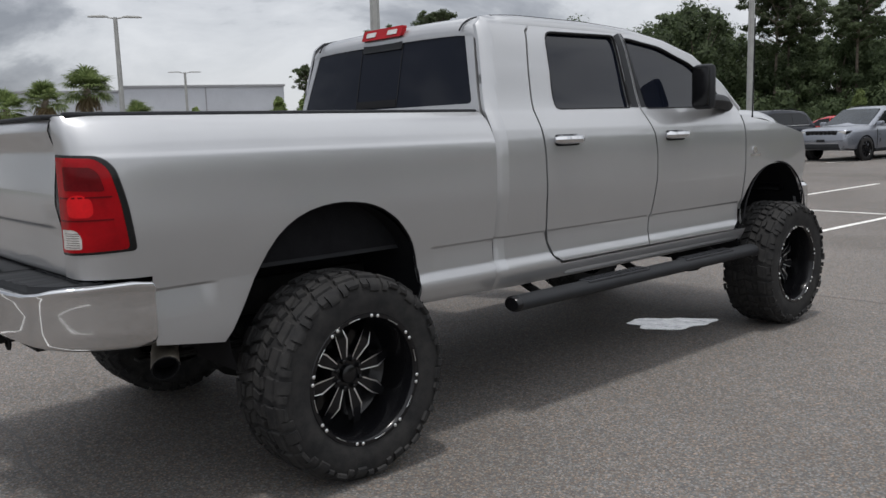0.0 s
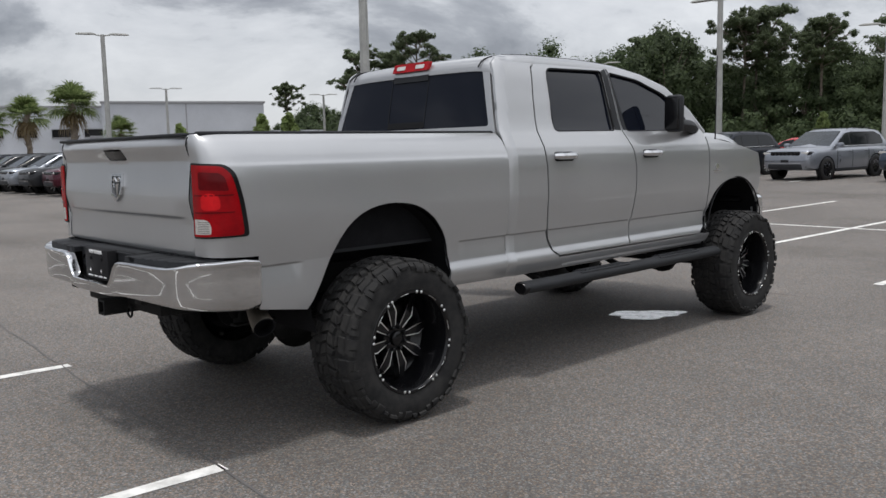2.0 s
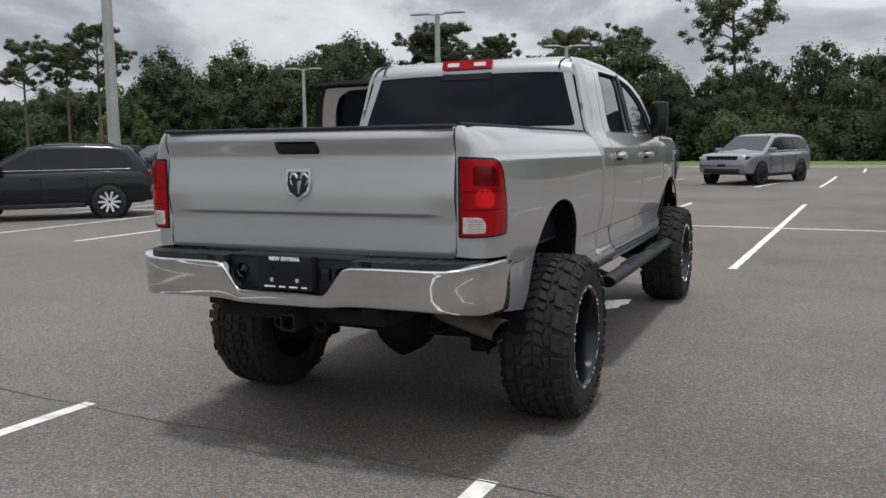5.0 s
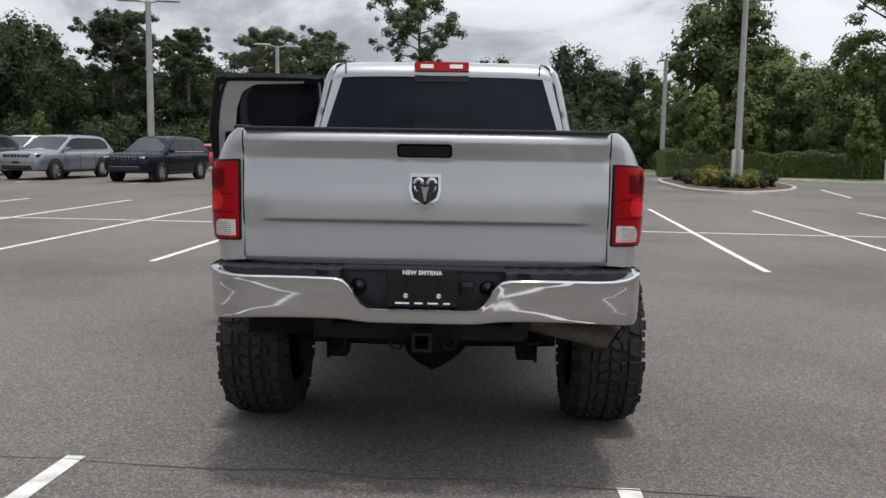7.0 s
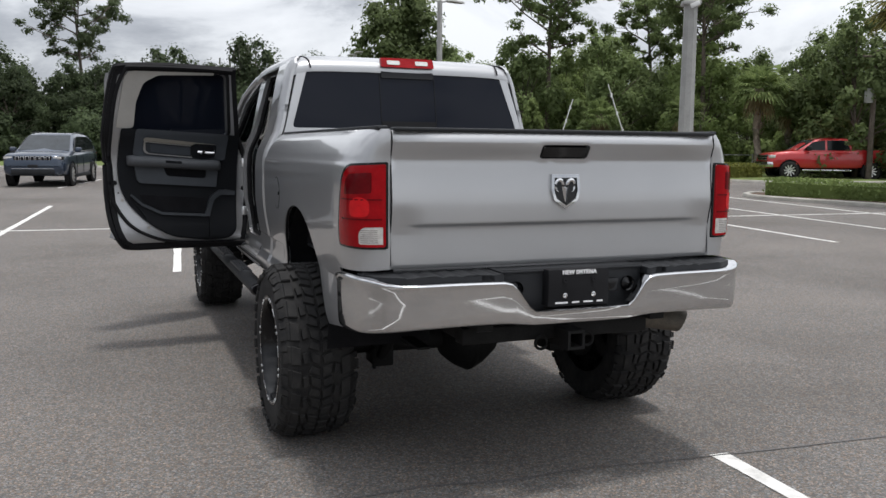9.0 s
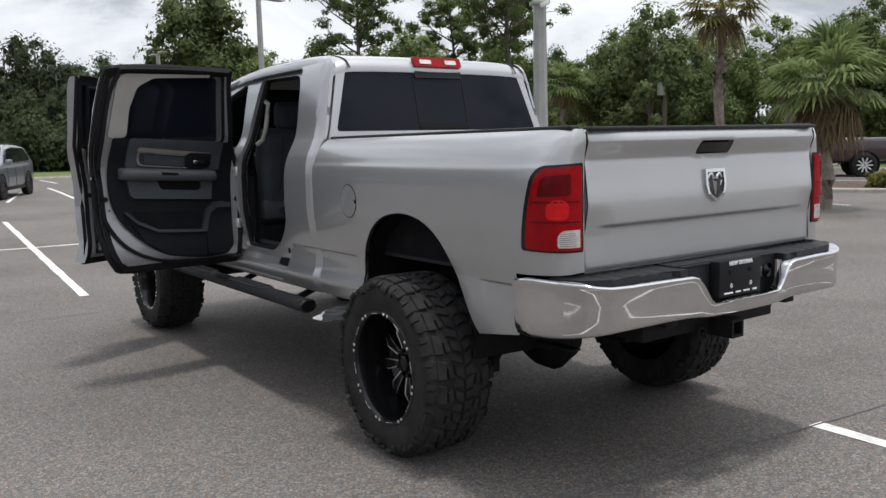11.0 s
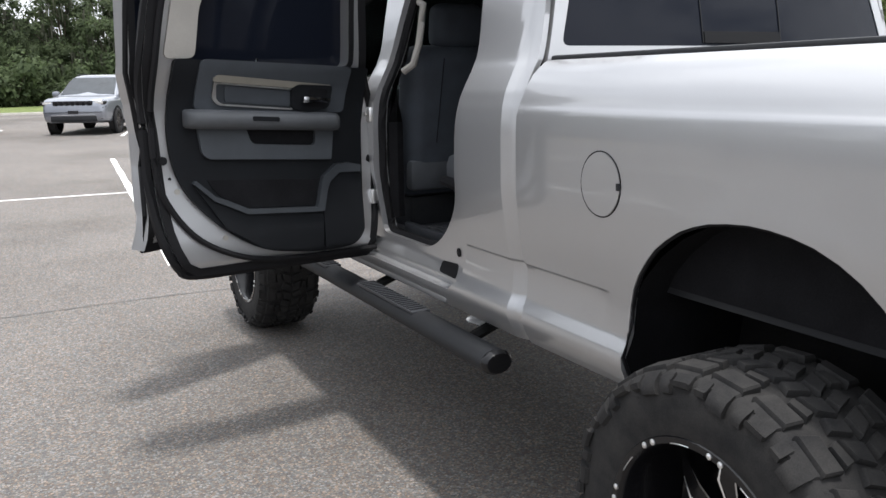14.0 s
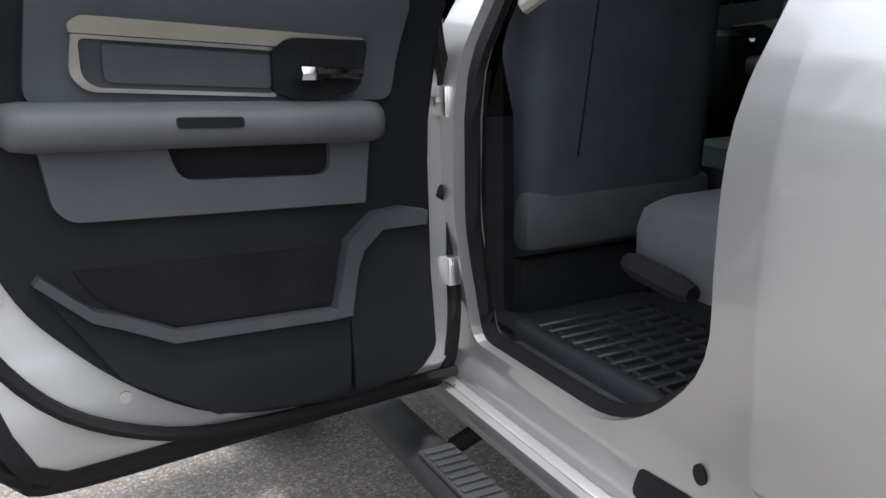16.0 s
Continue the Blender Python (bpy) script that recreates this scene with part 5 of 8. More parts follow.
    # rubber seal, window frame trim, latch and plugs
    us = [(0.0, 0.815), (0.35, 0.815), (0.62, 0.842), (0.841, 0.945), (0.965, 1.115), (1.0, 1.30), (0.99, 1.62), (0.955, 1.92), (0.89, 2.10), (0.82, 2.128), (0.40, 2.135), (0.12, 2.128)]
    if window is not RD_WIN:
        flat = lambda depth, ring: [place(u, v, 0.105 + depth) for u, v in ring]
        tube("weather_seal", flat(0.012, inset(FD, 0.075)), 0.014, M["seal"], door, "black rubber weather seal", sides=6, closed=True)
    else:
      tube("weather_seal", [at(0.012)(u, v, 0) for u, v in soft(us)], 0.014, M["seal"], door, "black rubber weather seal", sides=6)
    edge = [(0.02, 0.788), (0.5, 0.79), (0.86, 0.792), (0.93, 0.83), (0.975, 0.91), (1.0, 1.0), (1.018, 1.15), (1.02, 1.35), (1.022, 1.5), (1.033, 1.66), (1.008, 1.88), (0.965, 2.09), (0.90, 2.135), (0.55, 2.150), (0.09, 2.14)]
    if window is not RD_WIN:
        tube("edge_seal", flat(-0.025, inset(FD, 0.004)), 0.018, M["seal"], door, "black edge seal", sides=6, closed=True)
    else:
      tube("edge_seal", [at(-0.025)(u, v, 0) for u, v in soft(edge)], 0.021, M["seal"], door, "black edge seal", sides=6)
    band = list(RD if window is RD_WIN else FD)
    plate("edge_band", band, lambda u, v, d: place(u, v, 0.1085 - d), M["seal"], door, "black rubber border", holes=(inset(band, 0.036),), res=0.06, thick=0.006, sides=-sgn)
    plate("glass_run", inset(window, -0.024), lambda u, v, d: place(u, v, 0.1075 - d), M["seal"], door, "black glass run seal", holes=([p for p in window],), res=0.06, thick=0.005, sides=-sgn)
    for u, v, r in ((0.962, 1.285, 0.018), (0.94, 1.21, 0.006)):
        tube("latch", [at(-0.004)(u, v, 0), at(0.008)(u, v, 0)], r, M["seal"], door, sides=8)
    for u, v in ((0.915, 1.155), (0.735, 0.945)):
        tube("trim_plug", [at(0.0)(u, v, 0), at(0.004)(u, v, 0)], 0.012, M["liner_beige"], door, sides=10)
    return trim


def truck_door(name, sgn, outline, window, hinge, angle, handle_y, length, label):
    place = cab_at(sgn)
    door = plate(name, outline, place, M["silver"], truck, label, holes=(window,), res=0.045, rows=ROWS, thick=0.105, sides=sgn)
    plate("window_pane", window, lambda u, v, d: place(u, v, d + 0.022), M["side_glass" if sgn > 0 else "glass"], door, "dark tinted glass", res=0.08, thick=0.005, sides=sgn)
    tube("window_seal", [place(u, v, 0.006) for u, v in window], 0.008, M["seal"], door, "black window seal", sides=6, closed=True)
    handle_on(door, sgn, handle_y, place)
    inner_trim(door, sgn, hinge, place, length, window)
    tube("lock_pin", [place(hinge - 0.55, 1.665, 0.07), place(hinge - 0.55, 1.69, 0.075)], 0.005, M["chrome"], door, sides=6)
    if angle:
        h = Vector((sgn * 0.945, hinge + 0.01, 0))
        door.matrix_basis = Matrix.Translation(h) @ Matrix.Rotation(radians(angle) * -sgn * -1, 4, "Z") @ Matrix.Translation(-h)
    for z in (1.055, 1.437):
        tube("hinge", [(sgn * 0.925, hinge - 0.0, z - 0.045), (sgn * 0.925, hinge, z + 0.045)], 0.014, M["silver"], truck, "silver door hinge", sides=8)
        box("hinge_leaf", sgn * 0.925, sgn * 0.958, hinge - 0.085, hinge - 0.004, z - 0.034, z + 0.034, M["milled"], truck, "bare metal hinge leaf", bevel=0.006)
        tube("hinge_bolt", [(sgn * 0.95, hinge - 0.05, z), (sgn * 0.967, hinge - 0.05, z)], 0.011, M["galv"], truck, sides=6)
    return door


def rear_frame_trim(door, sgn):
    """Pale trim between the glass and the trailing edge of the rear door."""
    place = cab_at(sgn)
    poly = rounded([(2.58, 1.69), (2.705, 1.69), (2.722, 1.88), (2.775, 2.02), (2.88, 2.078), (3.28, 2.094), (3.28, 2.11), (2.68, 2.10), (2.64, 2.06)], 0.03)
    plate("frame_trim", poly, lambda u, v, d: place(u, v, 0.118 - d), M["frame_cloth"], door, "pale window frame trim", res=0.06, thick=0.012, sides=-sgn)


d1 = truck_door("rear_door", 1, RD, RD_WIN, HINGE_R, 0, 2.705, 1.02, "closed silver rear door")
d2 = truck_door("front_door", 1, FD, FD_WIN, HINGE_F, 0, 3.79, 1.08, "closed silver front door")
d3 = truck_door("rear_door", -1, RD, RD_WIN, HINGE_R, 83, 2.705, 1.02, "open silver rear door with charcoal trim")
d4 = truck_door("front_door", -1, FD, FD_WIN, HINGE_F, 62, 3.79, 1.08, "open silver front door with charcoal trim")
rear_frame_trim(d3, -1)
hinge_edge = [(3.520, 0.80), (3.548, 0.96), (3.574, 1.2), (3.576, 1.36), (3.554, 1.5), (3.495, 1.63)]
# oversized seal tube; its black also stands in for shadow in the gap
tube("hinge_edge_seal", [cab_at(-1)(u - 0.012, v, 0.085) for u, v in soft(hinge_edge, 3)], 0.027, M["seal"], d3, "black rubber seal along the hinge edge", sides=8)
tube("wiring_boot", [(-0.905, 3.555, 1.235), (-0.935, 3.535, 1.235), (-0.955, 3.515, 1.230), (-0.985, 3.520, 1.222)], [0.024, 0.032, 0.032, 0.024], M["seal"], truck, "black rubber wiring boot at the hinge", sides=10)


def pillar_applique(door, sgn, poly):
    """The black panel beside the glass on the middle pillar."""
    place = cab_at(sgn)
    plate("pillar_applique", poly, lambda u, v, d: place(u, v, d - 0.003), M["plastic"], door, "black pillar panel", res=0.06, thick=0.004, sides=sgn)


for d, s in ((d1, 1), (d3, -1)):
    pillar_applique(d, s, [(3.41, 1.66), (3.484, 1.66), (3.44, 2.125), (3.38, 2.105)])
for d, s in ((d2, 1), (d4, -1)):
    pillar_applique(d, s, [(3.512, 1.66), (3.557, 1.66), (3.472, 2.10), (3.462, 2.125)])


def door_mirror(door, sgn):
    b = bmesh.new()
    add_box(b, sgn * 0.985, sgn * 1.135, 3.98, 4.06, 1.64, 1.93, 0.03)
    head = part("door_mirror", b, M["plastic"], door, "tall black towing mirror")
    b = bmesh.new()
    add_box(b, sgn * 1.0, sgn * 1.12, 3.974, 3.982, 1.66, 1.91, 0.01)
    part("mirror_glass", b, M["gloss_black"], head)
    raw("mirror_arm", *sweep([(sgn * 0.90, 4.60, 1.645), (sgn * 0.95, 4.50, 1.665), (sgn * 1.0, 4.34, 1.69), (sgn * 1.04, 4.18, 1.695), (sgn * 1.06, 4.04, 1.70)], [0.025, 0.045, 0.06, 0.06, 0.05], 10, flat=0.8), M["plastic"], head)


door_mirror(d2, 1), door_mirror(d4, -1)


def cabin():
    box("cab_floor", -0.855, 0.855, 2.14, 4.75, 0.84, 0.862, M["mat"], truck, bevel=0.0)
    mat = plate("floor_mat", rounded([(-0.775, 2.62), (-0.30, 2.62), (-0.30, 3.60), (-0.775, 3.60)], 0.05), lambda u, v, d: (u, v, 0.874 - d), M["mat"], truck, "ribbed black rubber floor mat", res=0.1, thick=0.01)
    b = bmesh.new()
    add_box(b, -0.808, -0.772, 2.70, 3.42, 0.858, 0.926, 0.008)
    part("mat_lip", b, M["mat"], mat, "raised rubber lip of the mat")
    b = bmesh.new()
    for k in range(17):
        add_box(b, -0.735, -0.36, -0.008, 0.008, 0.870, 0.888, 0.004, Matrix.Translation((0, 2.70 + 0.047 * k, 0)), 1)
    for k in range(5):
        add_box(b, -0.70 + 0.075 * k, -0.688 + 0.075 * k, 2.70, 3.46, 0.870, 0.884, 0.003, None, 1)
    part("mat_rib", b, M["mat"], mat)
    for s in (-1, 1):
        for y0, y1 in ((2.72, 3.40), (3.62, 4.52)):
            box("sill_plate", s * 0.785, s * 0.868, y0, y1, 0.845, 0.884, M["trim_grey"], truck, "grey sill scuff plate", bevel=0.012)
    # front seats
    for x in (-0.455, 0.455):
        seat = box("front_seat_cushion", x - 0.29, x + 0.29, 3.54, 4.08, 1.02, 1.20, M["seat"], truck, "charcoal front seat", bevel=0.05)
        b = bmesh.new()
        tilt = Matrix.Translation((x, 3.575, 1.12)) @ Matrix.Rotation(radians(5), 4, "X")
        add_box(b, -0.295, 0.295, -0.10, 0.09, 0.0, 0.635, 0.085, tilt, 5)
        part("seat_back", b, M["seat"], seat)
        b = bmesh.new()
        add_box(b, -0.288, 0.288, -0.106, -0.03, -0.055, 0.10, 0.03, tilt)
        part("seat_back_panel", b, M["seat_grey"], seat, "grey lower seat back")
        b = bmesh.new()
        add_box(b, -0.135, 0.135, -0.06, 0.07, 0.618, 0.83, 0.05, tilt, 4)
        part("headrest", b, M["seat"], seat)
        for s in (-0.06, 0.06):
            tube("headrest_post", [tilt @ Vector((s, 0.01, 0.55)), tilt @ Vector((s, 0.01, 0.70))], 0.007, M["milled"], seat, sides=6)
        b = bmesh.new()
        add_box(b, -0.24, 0.24, -0.05, 0.45, -0.27, -0.1, 0.02, Matrix.Translation((x, 3.62, 1.12)))
        part("seat_base", b, M["plastic"], seat)
        tube("seat_seam", [tilt @ Vector((-0.15 + 0.004 * k, -0.103, 0.18 + 0.05 * k)) for k in range(9)], 0.0018, M["liner"], seat, sides=5)
    box("console", -0.14, 0.14, 3.45, 4.2, 0.86, 1.22, M["trim_dark"], truck, "charcoal centre console", bevel=0.03)
    # rear bench
    for x0, x1 in ((-0.81, -0.02), (0.02, 0.81)):
        bench = box("rear_seat_cushion", x0, x1, 2.42, 3.02, 1.115, 1.29, M["seat_grey"], truck, "grey rear bench cushion", bevel=0.06)
        b = bmesh.new()
        add_box(b, max(x0, -0.76), min(x1, 0.76), -0.02, 0.16, 0.0, 0.60, 0.05, Matrix.Translation((0, 2.36, 1.18)) @ Matrix.Rotation(radians(12), 4, "X"), 3)
        part("rear_seat_back", b, M["seat"], bench)
        b = bmesh.new()
        add_box(b, x0 + 0.06, x1 - 0.06, 2.35, 2.86, 0.86, 1.08, 0.02)
        part("rear_seat_base", b, M["plastic"], bench)
        raw("seat_lever", *sweep([(x0 - 0.005 if x0 < -0.5 else x1 + 0.005, 2.825 + 0.029 * i, 1.150 + 0.003 * i) for i in range(7)], [0.016] + [0.024] * 5 + [0.016], 8), M["liner"], bench, "black seat lever")
    # dashboard and wheel
    box("dashboard", -0.84, 0.84, 4.30, 4.72, 1.16, 1.56, M["trim_dark"], truck, "charcoal dashboard", bevel=0.07)
    ring = [(-0.42 + 0.19 * math.cos(k * math.pi / 12), 4.16 + 0.07 * math.sin(k * math.pi / 12), 1.42 + 0.175 * math.sin(k * math.pi / 12)) for k in range(24)]
    sw = tube("steering_wheel", ring, 0.017, M["trim_dark"], truck, "charcoal steering wheel", closed=True)
    box("wheel_hub", -0.52, -0.32, 4.15, 4.22, 1.36, 1.47, M["trim_dark"], sw, bevel=0.02)
    # pillar trim and grab handles
    for s in (-1, 1):
        raw("pillar_trim", *sweep([(s * 0.83, 3.475, 0.95), (s * 0.828, 3.475, 1.4), (s * 0.805, 3.46, 1.68), (s * 0.748, 3.43, 1.95), (s * 0.70, 3.41, 2.11)], [0.05, 0.05, 0.045, 0.045, 0.05], 8), M["liner"], truck, "dark pillar trim")
        g = [(s * 0.815, 3.36, 1.63), (s * 0.79, 3.31, 1.66), (s * 0.765, 3.30, 1.75), (s * 0.75, 3.30, 1.84), (s * 0.735, 3.31, 1.92), (s * 0.755, 3.36, 1.95)]
        tube("grab_handle", g, [0.018, 0.017, 0.016, 0.016, 0.017, 0.018], M["frame_cloth"], truck, "pale pillar grab handle", sides=8)
        # rear quarter trim
        plate("quarter_trim", [(2.16, 0.88), (2.62, 0.90), (2.62, 1.4), (2.55, 1.66), (2.62, 2.08), (2.22, 2.09)], cab_at(s, 0.075), M["trim_dark"], truck, res=0.15, thick=0.01, sides=s)


cabin()


# ---------------------------------------------------------------- wheels, steps, running gear
def build_wheel():
    slim = 0.845
    prof = [(-0.20, 0.285), (-0.212, 0.30), (-0.222, 0.345), (-0.222, 0.385), (-0.214, 0.42), (-0.200, 0.438), (-0.17, 0.449), (-0.08, 0.452), (0.0, 0.453), (0.08, 0.452), (0.17, 0.449), (0.200, 0.438), (0.214, 0.42), (0.222, 0.385), (0.222, 0.345), (0.214, 0.30), (0.208, 0.287)]
    barrel = [(0.178, 0.300), (0.184, 0.296), (0.184, 0.280), (0.176, 0.273), (0.165, 0.268), (0.05, 0.258), (-0.02, 0.25), (-0.06, 0.20), (-0.07, 0.0)]
    wheel = raw("wheel", *revolve(barrel, (0, 0, 0), "x", 56), M["gloss_black"], truck, "black deep-dish wheel with mud tyre", sharp=30)
    raw("tyre", *revolve([(a * slim, r) for a, r in prof], (0, 0, 0), "x", 64), M["rubber"], wheel, "black mud-terrain tyre", sharp=35)
    verts, faces = [], []
    # tread blocks
    n = 24

    def block(corners, r0, r1, lean=0.0):
        k = len(verts)
        for r, s in ((r0, 1.0), (r1 - 0.005, 0.95), (r1, 0.86)):
            ca = sum(c[0] for c in corners) / 4
            cq = sum(c[1] for c in corners) / 4
            for a, q in corners:
                a2, q2 = ca + (a - ca) * s, cq + (q - cq) * s
                rr = r - (max(0, abs(a2) - 0.15) * lean)
                verts.append((a2, math.cos(q2) * rr, math.sin(q2) * rr))
        faces.extend([(k + 8, k + 9, k + 10, k + 11)] + [(k + j + i, k + j + (i + 1) % 4, k + j + 4 + (i + 1) % 4, k + j + 4 + i) for i in range(4) for j in (0, 4)])
    step = 2 * math.pi / n
    for i in range(n):
        for s in (-1, 1):
            o = (i + (0.5 if s > 0 else 0)) * step
            long = i % 2
            # interlocking centre blocks
            block([(s * 0.006, o - 0.40 * step), (s * 0.004, o + 0.05 * step), (s * 0.070, o + 0.22 * step), (s * 0.058, o - 0.22 * step)], 0.434, 0.469)
            block([(s * 0.012, o + 0.20 * step), (s * 0.006, o + 0.50 * step), (s * 0.062, o + 0.66 * step), (s * 0.078, o + 0.36 * step)], 0.434, 0.4695)
            block([(s * 0.072, o - 0.24 * step), (s * 0.084, o + 0.22 * step), (s * 0.112, o + 0.14 * step), (s * 0.106, o - 0.30 * step)], 0.434, 0.4685)
            # shoulder lugs, long and short by turns
            qa, qb = o - 0.38 * step, o + 0.42 * step
            sk = 0.14 * step
            end = 0.208 if long else 0.197
            block([(s * 0.122, qa + 0.02 * step), (s * 0.120, qb - 0.03 * step), (s * 0.176, qb + sk * 0.8), (s * 0.180, qa + sk * 0.5)], 0.426, 0.470, 0.25)
            block([(s * 0.174, qa + sk * 0.5), (s * 0.174, qb + sk * 0.5), (s * end, qb + sk), (s * end, qa + sk)], 0.422, 0.4645, 0.45)
            # side biters, long and short by turns
            for q0, q1, r0, r1, out in ((qa + sk, qa + sk + 0.46 * step, 0.449, 0.400 if long else 0.424, 0.2335), (qa + sk + 0.54 * step, qb + sk, 0.449, 0.418 if long else 0.404, 0.2320)):
                k = len(verts)
                for a, r in ((0.196, r0), (0.222, r0 - 0.017), (out, r1 + 0.014), (out - 0.001, r1), (0.2205, r1 - 0.006)):
                    for qq in (q0, q1):
                        verts.append((s * a, math.cos(qq) * r, math.sin(qq) * r))
                faces.extend([(k + 2 * j, k + 2 * j + 1, k + 2 * j + 3, k + 2 * j + 2) for j in range(4)])
                m = len(verts)
                for a, r in ((0.19, 0.43), (0.2205, r1 + 0.0)):
                    for qq in (q0, q1):
                        verts.append((s * a, math.cos(qq) * r, math.sin(qq) * r))
                faces.extend([(k, k + 2, k + 4, k + 6, k + 8, m), (k + 1, k + 3, k + 5, k + 7, k + 9, m + 1)])
    tread = raw("tread", [(x * slim, y, z) for x, y, z in verts], faces, M["rubber"], wheel, "knobbly black tread blocks", sharp=35)
    tread["kind"] = "stuff"
    hub = raw("hub", *revolve([(-0.06, 0.105), (0.02, 0.095), (0.03, 0.085), (0.032, 0.045), (0.055, 0.042), (0.06, 0.035), (0.06, 0.0)], (0, 0, 0), "x", 24), M["gloss_black"], wheel, "black hub with lug nuts")
    nut = mesh_of("lug_nut", *revolve([(0.028, 0.012), (0.05, 0.011), (0.053, 0.006), (0.053, 0.0)], (0, 0, 0), "x", 6), M["gloss_black"])
    for k in range(8):
        q = 2 * math.pi * (k + 0.5) / 8
        o = link_part("lug_nut", nut, wheel)
        o.location = (0, math.cos(q) * 0.067, math.sin(q) * 0.067)
    # broad forked spokes with milled edges that hook inwards at the rim
    sv = [(0.030, 0.055, -0.014), (0.030, 0.055, 0.014), (0.048, 0.162, 0.030), (0.034, 0.212, 0.023), (0.012, 0.262, 0.016), (0.012, 0.262, -0.016), (0.034, 0.212, -0.023), (0.048, 0.162, -0.030)]
    verts = [(a, w, r) for a, r, w in sv] + [(a - 0.045, w * 0.9, r) for a, r, w in sv]
    faces = [(0, 1, 2, 7), (7, 2, 3, 6), (6, 3, 4, 5)] + [(i, (i + 1) % 8, (i + 1) % 8 + 8, i + 8) for i in range(8)] + [tuple(range(8, 16))]
    spoke = mesh_of("spoke", verts, faces, M["gloss_black"])
    mv, mf = [], []
    for s in (-1, 1):
        path = [(0.0345, 0.074, 0.0145), (0.0495, 0.160, 0.0285), (0.0405, 0.192, 0.0245), (0.0335, 0.214, 0.0205)]
        k = len(mv)
        for i, (a, r, w) in enumerate(path):
            ww = (0.0034, 0.0046, 0.0022, 0.0008)[i]
            mv += [(a, s * (w - ww), r), (a + 0.001, s * (w + ww * 0.5), r)]
        mf += [(k + 2 * i, k + 2 * i + 1, k + 2 * i + 3, k + 2 * i + 2) for i in range(3)]
    edge = mesh_of("milled_edge", mv, mf, M["milled"])
    for k in range(8):
        for name, me in (("spoke", spoke), ("milled_edge", edge)):
            o = link_part(name, me, wheel)
            o.rotation_euler = (2 * math.pi * k / 8 + 0.2, 0, 0)
    rivet = mesh_of("rivet", *revolve([(0.182, 0.0085), (0.1865, 0.008), (0.189, 0.004), (0.1895, 0.0)], (0, 0, 0), "x", 8), M["milled"])
    for k in range(8):
        for dq in (-0.06, 0.06):
            q = 2 * math.pi * (k + 0.5) / 8 + dq + 0.2
            o = link_part("rivet", rivet, wheel)
            o.location = (0, math.cos(q) * 0.2865, math.sin(q) * 0.2865)
    lip = mesh_of("lip_cut", *sweep([(0.1845, math.cos(radians(a)) * 0.281, math.sin(radians(a)) * 0.281) for a in range(-6, 7, 3)], 0.0014, 5), M["milled"])
    for k in range(8):
        o = link_part("lip_cut", lip, wheel)
        o.rotation_euler = (2 * math.pi * k / 8 + 0.2, 0, 0)
    return wheel


wheel = build_wheel()
wheel.matrix_basis = pose(0.970, REAR_AXLE, TYRE_R)
copy_thing(wheel, pose(0.970, FRONT_AXLE, TYRE_R, 23))
copy_thing(wheel, pose(-0.970, REAR_AXLE, TYRE_R, 0, 0, 180))
copy_thing(wheel, pose(-0.970, FRONT_AXLE, TYRE_R, 31, 0, 180))


def side_step(sgn):
    pts = [(sgn * 1.03, y, 0.620) for y in np.linspace(2.20, 4.74, 14)]
    step = raw("side_step", *sweep(pts, 0.060, 14, flat=0.72), M["plastic"], truck, "black oval side step bar")
    raw("end_cap", *sweep([(sgn * 1.03, 2.185, 0.620), (sgn * 1.03, 2.20, 0.620), (sgn * 1.03, 2.215, 0.620)], [0.050, 0.062, 0.062], 14, flat=0.72), M["gloss_black"], step)
    for y0 in (2.80, 3.82):
        b = bmesh.new()
        add_box(b, sgn * 0.988, sgn * 1.072, y0, y0 + 0.60, 0.652, 0.664, 0.003)
        pad = part("tread_pad", b, M["mat"], step, "ribbed black tread pad")
        b = bmesh.new()
        for k in range(19):
            add_box(b, sgn * 0.993, sgn * 1.067, -0.006, 0.006, 0.662, 0.670, 0, Matrix.Translation((0, y0 + 0.03 + 0.03 * k, 0)))
        part("tread_rib", b, M["mat"], pad)
    for y in (2.50, 3.45, 4.40):
        tube("bracket", [(sgn * 0.55, y, 0.72), (sgn * 0.80, y, 0.68), (sgn * 0.96, y, 0.62)], 0.022, M["under"], step, sides=6)


side_step(1), side_step(-1)


